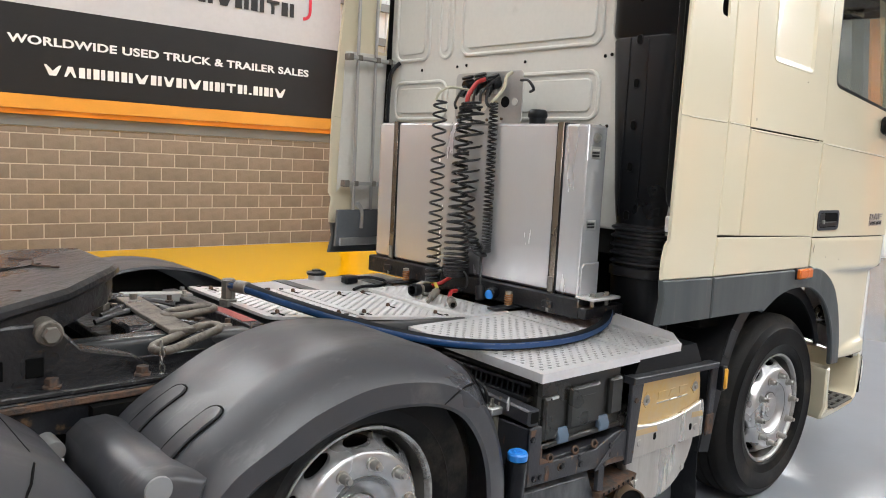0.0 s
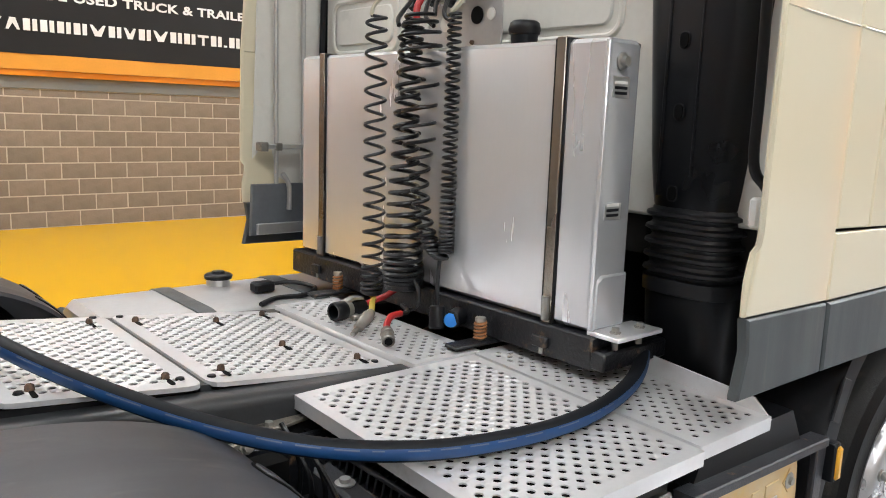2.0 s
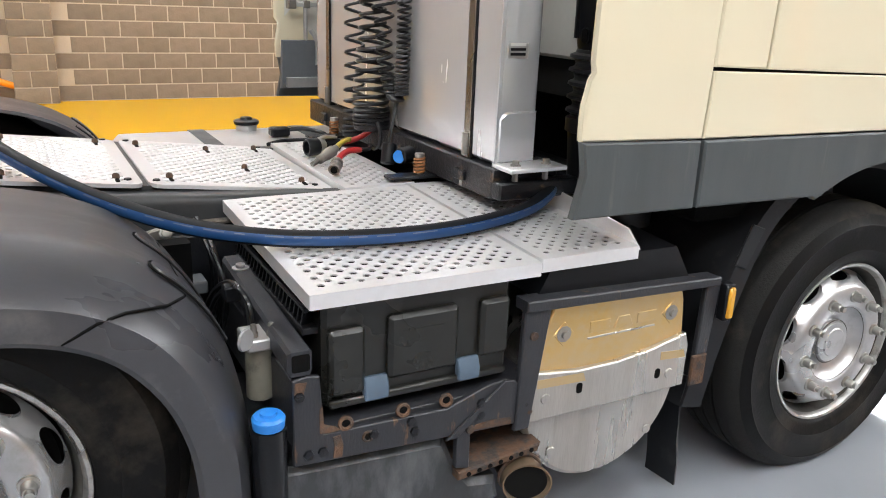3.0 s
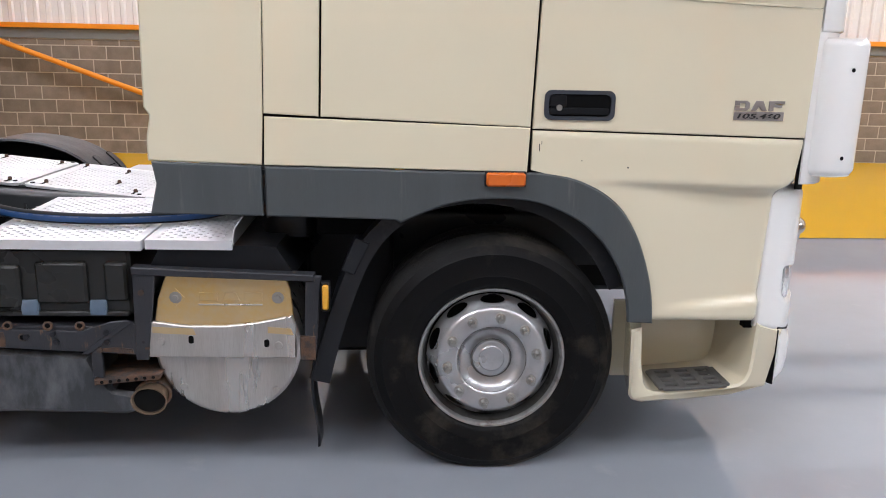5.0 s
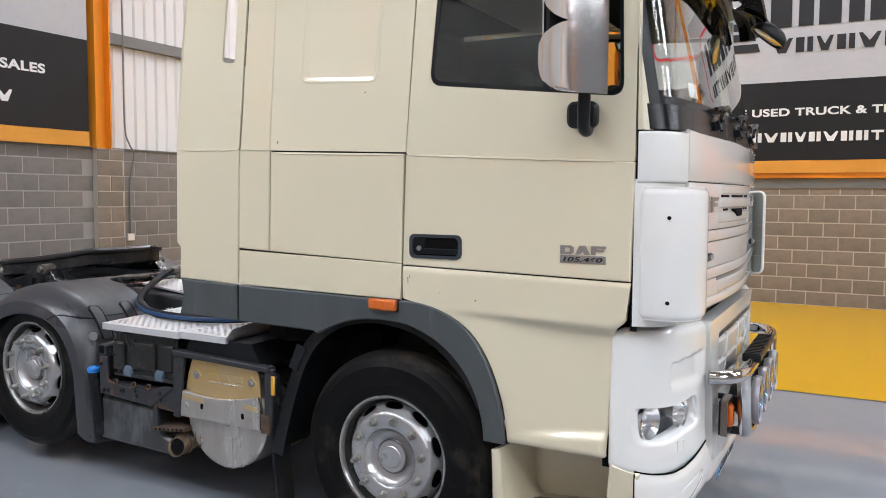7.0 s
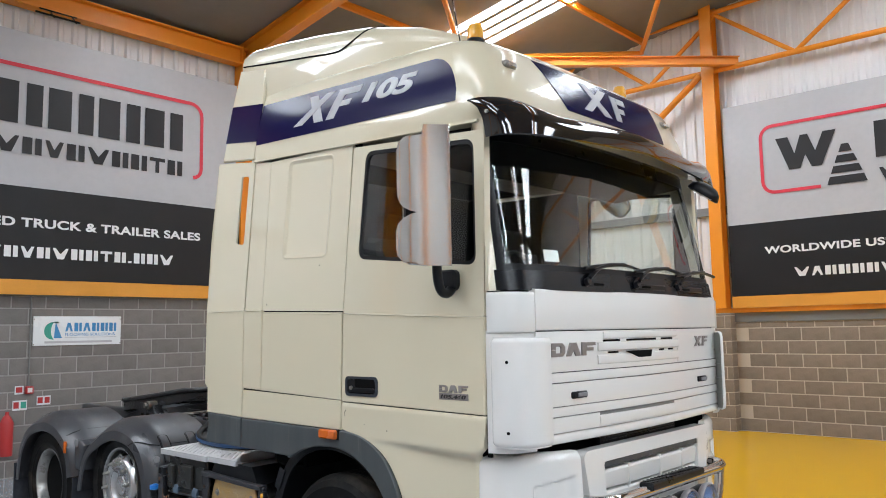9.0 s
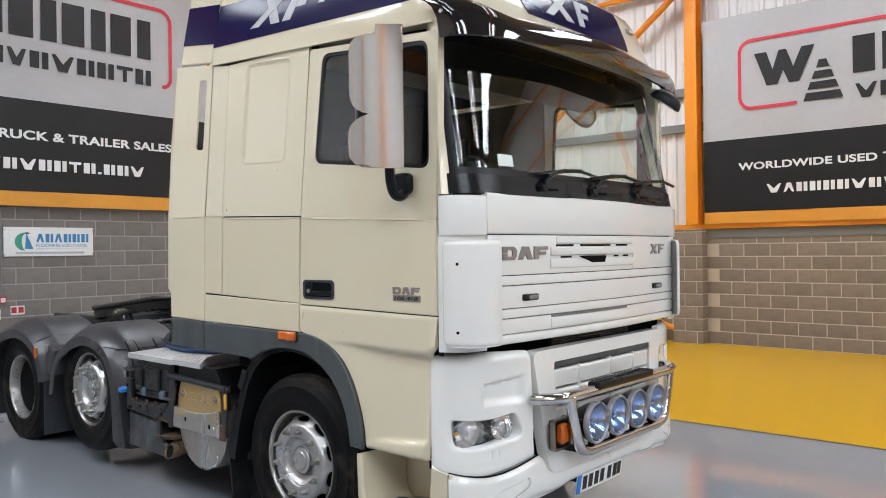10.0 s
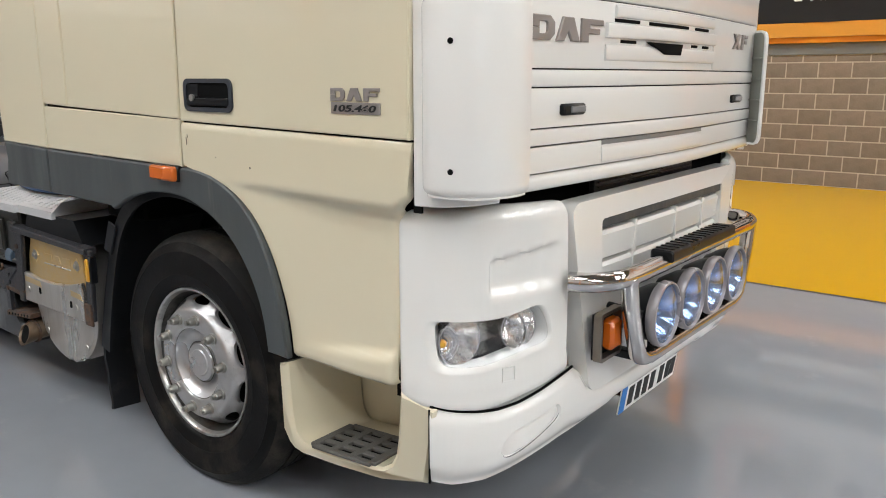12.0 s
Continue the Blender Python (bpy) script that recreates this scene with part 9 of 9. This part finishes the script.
part("rail_foot", Shape().box(-2.19, -2.06, -0.66, -0.58, 0.80, 0.835, 0.004), FOOTG, truck)
part("valve_block", Shape().box(-2.28, -2.15, -0.62, -0.46, 0.80, 0.93, 0.01), CHASSIS, truck)
for k, (y, dz) in enumerate(((-0.60, 0.0), (-0.66, 0.02), (-0.72, -0.01), (-0.55, 0.03))):
    part("loom", Shape().tube(curve_pts([(-2.06, y, 0.96 + dz), (-2.04, y - 0.05, 0.88 + dz), (-2.03, y - 0.02, 0.78), (-2.05, y + 0.02, 0.65)], 5), 0.0065, 6), CABLE, truck)
part("loom_plug", Shape().box(-2.07, -2.03, -0.90, -0.86, 0.86, 0.90, 0.004), BLACKPL, truck)

# --- fuel tank on the far side ---
fu = part("fuel_tank", Shape().prism(rrect(0.52, 1.19, 0.34, 0.955, 0.13, 7), "x", -2.10, -0.95, 0.03), FUELALU, truck, "dull aluminium fuel tank with straps")
for x in (-1.73, -1.24):
    ring = inset(rrect(0.52, 1.19, 0.34, 0.955, 0.13, 7), -0.006)
    part("fuel_strap", Shape().prism(ring, "x", x - 0.035, x + 0.035, 0.002), GREYPL, fu, "dark rubber-lined tank strap")
part("fuel_neck", Shape().cyl((-1.50, 1.03, 0.94), (-1.50, 1.03, 0.985), 0.05, 18, 0.003), FUELALU, fu)
part("fuel_cap", Shape().lathe([(0.0, 0.0), (0.058, 0.0), (0.060, 0.014), (0.052, 0.020), (0.030, 0.022), (0.026, 0.032), (0.0, 0.033)], (-1.50, 1.03, 0.985), (0, 0, 1), 22, False), BLACKPL, fu, "black fuel filler cap")
pg = part("loose_plug", Shape().box(-1.45, -1.36, 0.78, 0.84, 0.958, 1.0, 0.008), BLACKPL, truck, "black electric plug lying on the fuel tank")
part("plug_lead", Shape().tube(curve_pts([(-1.37, 0.81, 0.985), (-1.28, 0.78, 0.99), (-1.22, 0.70, 0.975), (-1.30, 0.64, 0.965), (-1.42, 0.66, 0.962), (-1.52, 0.60, 0.962)], 6), 0.010, 6), CABLE, pg)

# ---- air lines, leads and hose on the truck ----
def helix(axis, turns, radii, step=14, ph=0.0, squash=1.0):
    """Points of a coil wound round a line through the axis points."""
    pts, n = curve_pts(axis, 12), int(turns * step)
    out = []
    for i in range(n + 1):
        t = i / n
        k = t * (len(pts) - 1)
        a, b = pts[int(k)], pts[min(int(k) + 1, len(pts) - 1)]
        c = a.lerp(b, k - int(k))
        kr = t * (len(radii) - 1)
        r = radii[int(kr)] + (radii[min(int(kr) + 1, len(radii) - 1)] - radii[int(kr)]) * (kr - int(kr))
        ang = 2 * math.pi * i / step + ph
        out.append(c + Vector((r * squash * math.sin(ang), r * math.cos(ang), 0)))
    return out


GRP = "coiled lines hanging before the oil tank"
CXT = -1.285
# charcoal coil
body = helix([(CXT + 0.01, 0.210, 2.045), (CXT, 0.195, 1.7), (CXT, 0.190, 1.35), (CXT - 0.01, 0.180, 1.10), (CXT - 0.015, 0.175, 1.065)], 25, [0.034, 0.036, 0.036, 0.037, 0.036, 0.030])
c = thing("coiled_air_line", "charcoal coiled air line hanging before the aluminium tank", "air line", Shape().tube(body, 0.0062, 6), CABLEG, GRP)
part("line_top", Shape().tube(curve_pts([body[0], (CXT + 0.02, 0.230, 2.085), (-1.23, 0.185, 2.115), (-1.12, 0.150, 2.11), (-1.04, 0.135, 2.105)], 6), 0.0075, 6), IVORY, c, "ivory sleeve at the top of the line")
tail = curve_pts([body[-1], (-1.30, 0.150, 1.05), (-1.36, 0.080, 1.065), (-1.42, 0.000, 1.065), (-1.45, -0.040, 1.058)], 6)
part("sleeve", Shape().tube(tail, 0.010, 8), YELHOSE, c, "yellow sleeve")
dv = Vector((-0.125, -0.070, -0.044)).normalized()
p0 = Vector((-1.448, -0.038, 1.058))
part("coupling", Shape().lathe([(0.0, 0.0), (0.014, 0.0), (0.016, 0.02), (0.021, 0.022), (0.021, 0.06), (0.017, 0.065), (0.017, 0.10), (0.010, 0.105), (0.009, 0.140), (0.0, 0.140)], p0, dv, 14, False), FITTING, c, "steel air coupling")
# large black coil
body = helix([(CXT + 0.03, 0.025, 2.02), (CXT + 0.01, 0.025, 1.75), (CXT, 0.015, 1.45), (CXT - 0.01, 0.000, 1.22), (CXT - 0.01, -0.010, 1.12)], 27, [0.030, 0.036, 0.040, 0.050, 0.062, 0.066, 0.060], 14, 1.0)
c = thing("coiled_air_line", "thick black coiled air line hanging before the aluminium tank", "air line", Shape().tube(body, 0.0078, 6), CABLE, GRP)
part("line_top", Shape().tube(curve_pts([body[0], (-1.22, 0.050, 2.07), (-1.16, 0.055, 2.14), (-1.11, 0.045, 2.165)], 6), 0.012, 8), REDHOSE, c, "red sleeve at the top of the line")
loop = [(-1.30, -0.04 + 0.062 * math.cos(a), 1.105 + 0.055 * math.sin(a)) for a in (2 * math.pi * i / 12 for i in range(13))]
tail = curve_pts([body[-1]] + loop[3:11] + [(-1.345, -0.10, 1.06), (-1.39, -0.115, 1.062)], 4)
part("line_tail", Shape().tube(tail, 0.0078, 6), CABLE, c)
part("sleeve", Shape().tube(curve_pts([(-1.385, -0.113, 1.062), (-1.44, -0.138, 1.066), (-1.485, -0.175, 1.056), (-1.508, -0.205, 1.043)], 5), 0.011, 8), REDHOSE, c, "red sleeve")
part("coupling", Shape().lathe([(0.0, 0.0), (0.015, 0.0), (0.020, 0.012), (0.022, 0.03), (0.018, 0.034), (0.021, 0.04), (0.021, 0.075), (0.017, 0.08), (0.011, 0.075), (0.0, 0.05)], (-1.503, -0.198, 1.045), (-0.50, -0.83, -0.20), 16, False), FITTING, c, "steel air coupling")
part("coupling_mouth", Shape().lathe([(0.0, 0.0795), (0.012, 0.0795), (0.012, 0.0815), (0.0, 0.082)], (-1.503, -0.198, 1.045), Vector((-0.50, -0.83, -0.20)).normalized(), 16, False), SEAMSHADE, c)
# second black coil, pulled about
body = helix([(CXT + 0.02, -0.025, 2.03), (CXT + 0.0, -0.050, 1.92), (CXT + 0.03, -0.015, 1.72), (CXT + 0.02, -0.035, 1.55), (CXT + 0.01, -0.070, 1.40), (CXT + 0.02, -0.100, 1.30)], 16, [0.045, 0.07, 0.062, 0.055, 0.028, 0.026, 0.026], 16, 2.2)
c = thing("coiled_lead", "black coiled electric lead tangled among the air lines", "cable", Shape().tube(body, 0.0065, 6), CABLE, GRP)
part("lead_top", Shape().tube(curve_pts([body[0], (-1.18, -0.010, 2.09), (-1.12, -0.050, 2.16), (-1.10, -0.060, 2.17)], 6), 0.008, 6), CABLE, c)
body2 = helix([(CXT + 0.02, -0.100, 1.30), (CXT + 0.02, -0.140, 1.26), (CXT + 0.02, -0.170, 1.245)], 7, [0.026, 0.026, 0.02], 14)
part("lead_coil", Shape().tube(body2, 0.0065, 6), CABLE, c)
plug = part("plug", Shape().cyl((-1.455, 0.088, 1.044), (-1.385, 0.100, 1.044), 0.026, 16, 0.004), BLACKPL, c, "black and silver trailer plug lying on the plate")
part("plug_ring", Shape().lathe([(0.030, 0.0), (0.033, 0.004), (0.033, 0.045), (0.030, 0.050), (0.024, 0.050), (0.024, 0.008), (0.0, 0.006)], (-1.475, 0.084, 1.044), (-0.98, -0.17, 0.0), 18, False), BLACKPL, plug)
part("plug_collar", Shape().cyl((-1.478, 0.084, 1.044), (-1.452, 0.089, 1.044), 0.031, 16, 0.003), STEEL, plug, "bright metal collar")
part("plug_latch", Shape().prism([(-1.485, 1.07), (-1.44, 1.085), (-1.40, 1.08), (-1.40, 1.072), (-1.44, 1.074), (-1.48, 1.06)], "y", 0.075, 0.105, 0.002), STEEL, plug)
part("plug_foot", Shape().box(-1.46, -1.43, 0.045, 0.075, 1.012, 1.030, 0.004), STEEL, plug)
part("plug_tail", Shape().tube(curve_pts([(-1.39, 0.100, 1.046), (-1.34, 0.105, 1.055), (-1.30, 0.09, 1.07), (-1.27, 0.06, 1.10)], 5), 0.011, 8), REDHOSE, c)
# thin black coil
body = helix([(CXT + 0.05, -0.160, 2.03), (CXT + 0.04, -0.170, 1.75), (CXT + 0.035, -0.175, 1.45), (CXT + 0.03, -0.180, 1.265)], 40, [0.019, 0.021, 0.022, 0.023, 0.022], 12)
c = thing("coiled_lead", "thin tight black coiled lead hanging before the tank", "cable", Shape().tube(body, 0.0052, 6), CABLE, GRP)
part("lead_top", Shape().tube(curve_pts([body[0], (-1.19, -0.175, 2.10), (-1.12, -0.125, 2.17), (-1.06, -0.105, 2.20)], 6), 0.009, 6), IVORY, c, "pale taped top of the lead")
part("lead_loop", Shape().tube(curve_pts([(-1.04, -0.155, 2.16), (-1.08, -0.245, 2.15), (-1.06, -0.265, 2.11), (-1.03, -0.215, 2.10)], 6), 0.008, 6), CABLE, c)
part("lead_tail", Shape().tube(curve_pts([body[-1], (-1.27, -0.165, 1.22), (-1.30, -0.195, 1.14), (-1.31, -0.215, 1.06)], 6), 0.0075, 6), CABLE, c)
pl = part("plug", Shape().cyl((-1.315, -0.215, 1.10), (-1.33, -0.235, 1.03), 0.026, 14, 0.004), BLACKPL, c, "black plug with a blue cap")
part("plug_cap", Shape().lathe([(0.0, 0.0), (0.024, 0.0), (0.022, 0.008), (0.0, 0.010)], (-1.30, -0.268, 1.062), (-0.8, -0.8, 0.1), 16, False), BLUECAP, pl)
part("plug_body", Shape().cyl((-1.245, -0.25, 1.067), (-1.30, -0.268, 1.062), 0.030, 14, 0.004), BLACKPL, pl)
for a, b in (((-1.10, 0.22, 2.13), (CXT + 0.01, 0.08, 2.0)), ((-1.10, 0.12, 2.14), (CXT + 0.03, -0.08, 1.99)), ((-1.10, 0.02, 2.13), (CXT + 0.05, -0.15, 2.0))):
    a, b = Vector(a), Vector(b)
    mid = (a + b) / 2 + Vector((-0.05, -0.02, -0.03))
    thing("lead", "short black lead from the coupling bracket", "cable", Shape().tube(curve_pts([a, mid, b], 8), 0.008, 6), CABLE, GRP)

# hydraulic hose across the tread plates
PRINT = make_mat("worn_print", (0.10, 0.13, 0.20), 0.6, var=0.6, fine=90)
HP = curve_pts([(-2.595, -0.030, 1.166), (-2.572, -0.11, 1.166), (-2.50, -0.285, 1.137), (-2.39, -0.48, 1.098), (-2.26, -0.665, 1.062), (-2.11, -0.81, 1.034), (-1.94, -0.905, 1.018), (-1.77, -0.957, 1.012), (-1.58, -0.978, 1.010), (-1.40, -0.958, 1.010), (-1.22, -0.905, 1.014), (-1.10, -0.852, 1.03), (-1.03, -0.80, 1.06), (-1.045, -0.745, 1.085)], 8)
hose = thing("hydraulic_hose", "black hydraulic hose with a blue stripe lying over the plates", "hose", Shape().tube(HP, 0.0225, 18), HOSEBLK)
# stripe along the outer side
n = len(HP)
rings = []
for i, p in enumerate(HP):
    t = (HP[min(i + 1, n - 1)] - HP[max(i - 1, 0)]).normalized()
    side = t.cross(Vector((0, 0, 1))).normalized()
    upv = side.cross(t).normalized()
    ring = []
    for r in (0.0232, 0.0215):
        angs = (-30, -14, 2, 18, 34)
        for a in (angs if r > 0.022 else angs[::-1]):
            ring.append(p + (side * math.cos(radians(a)) + upv * math.sin(radians(a))) * r)
    rings.append(ring)
part("blue_stripe", Shape().loft(rings), HOSEBLUE, hose, "blue printed stripe")
rng = random.Random(4)
i = 8
while i < n - 6:
    ln = rng.choice((1, 2, 2, 3))
    rr = []
    for k in range(i, min(i + ln, n - 2) + 1):
        p = HP[k]
        t = (HP[k + 1] - HP[k - 1]).normalized()
        side = t.cross(Vector((0, 0, 1))).normalized()
        upv = side.cross(t).normalized()
        rr.append([p + (side * math.cos(radians(a)) + upv * math.sin(radians(a))) * r for r, a in ((0.0234, 20), (0.0234, 27), (0.0225, 27), (0.0225, 20))])
    if len(rr) > 1:
        part("print_bar", Shape().loft(rr), PRINT, hose)
    i += ln + rng.choice((1, 1, 2))
part("elbow", Shape().cyl((-2.600, -0.015, 1.085), (-2.600, -0.015, 1.192), 0.030, 8, 0.005).cyl((-2.600, -0.015, 1.166), (-2.583, -0.075, 1.166), 0.024, 8, 0.003), FITTING, hose, "dull steel elbow fitting")
part("elbow_nut", Shape().lathe([(0.0, 0.0), (0.040, 0.0), (0.040, 0.028), (0.032, 0.032), (0.0, 0.032)], (-2.600, -0.015, 1.078), (0, 0, 1), 6, False), FITTING, hose)
part("ferrule", Shape().cyl((-2.586, -0.062, 1.166), (-2.566, -0.125, 1.165), 0.0275, 14, 0.004), FITTING, hose)

# ---- blocks of the walls ----
def block_mesh(name, w, h, d, mat=BLOCK):
    return Shape().box(-w / 2, w / 2, -d, 0.0, -h / 2, h / 2, 0.004).mesh(name, mat, False)


JOINT = 0.015
FULL = block_mesh("brick", BLK - JOINT, CRS - JOINT, 0.05)
SIZES = {}


def lay(parent, lo, hi, top, phase, place, near, skip=(), mat=BLOCK):
    """Lays courses of blocks; those between near[0] and near[1] are pieces of their own, the rest one joined part."""
    rest, row, z = Shape(), 0, 0.0
    while z < top - 0.03:
        h = min(CRS, top - z) - JOINT
        u = lo - ((lo - phase - (row % 2) * BLK / 2) % BLK)
        while u < hi:
            a, b = max(u, lo), min(u + BLK, hi)
            u += BLK
            if b - a < 0.05 or any(p < (a + b) / 2 < q for p, q in skip):
                continue
            w = round(b - a - JOINT, 3)
            key = (w, round(h, 3), mat.name)
            me = FULL if key == (round(BLK - JOINT, 3), round(CRS - JOINT, 3), BLOCK.name) else SIZES.get(key)
            if me is None:
                me = SIZES[key] = block_mesh("brick", w, h, 0.05, mat)
            mid = place((a + b) / 2, z + JOINT / 2 + h / 2)
            if near[0] < (a + b) / 2 < near[1]:
                ob = new("brick", me)
                ob.parent = parent
                ob.matrix_basis = mid
            else:
                rest.add([mid @ v.co for v in me.vertices], [tuple(p.vertices) for p in me.polygons])
        z += CRS
        row += 1
    if rest.v:
        ob = part("far_bricks", rest, mat, parent, "", False)
        tagged(ob, kind="stuff")


def left_place(u, z):
    return pose(u, LEFT_Y, z, 0, 0, 180) @ Matrix.Diagonal((1, 1, 1, 1))


def rear_place(u, z):
    return pose(REAR_X, u, z, 0, 0, -90)


lay(wall_left, REAR_X + 0.36, 12.0, LEFT_TOP, 0.508 + BLK / 2, left_place, (-2.45, 8.5), [(-2.45, -1.9)])
lay(wall_rear, -11.0, LEFT_Y - 0.36, REAR_TOP, 1.02, rear_place, (-1.5, 9.5), [(3.16, 3.62)], BLOCKG)
for pr, (x0, x1, y0, y1, top) in zip(piers, PIERS):
    if x1 - x0 > 0.3:
        lay(pr, x0, x1, top, x0, lambda u, z, yy=y0: pose(u, yy, z, 0, 0, 180), (-99, 99))
    if y1 - y0 > 0.3 or x1 - x0 > 0.3:
        lay(pr, y0, y1, top, y0 + BLK / 2, lambda u, z, xx=x1: pose(xx, u, z, 0, 0, -90), (-99, 99))
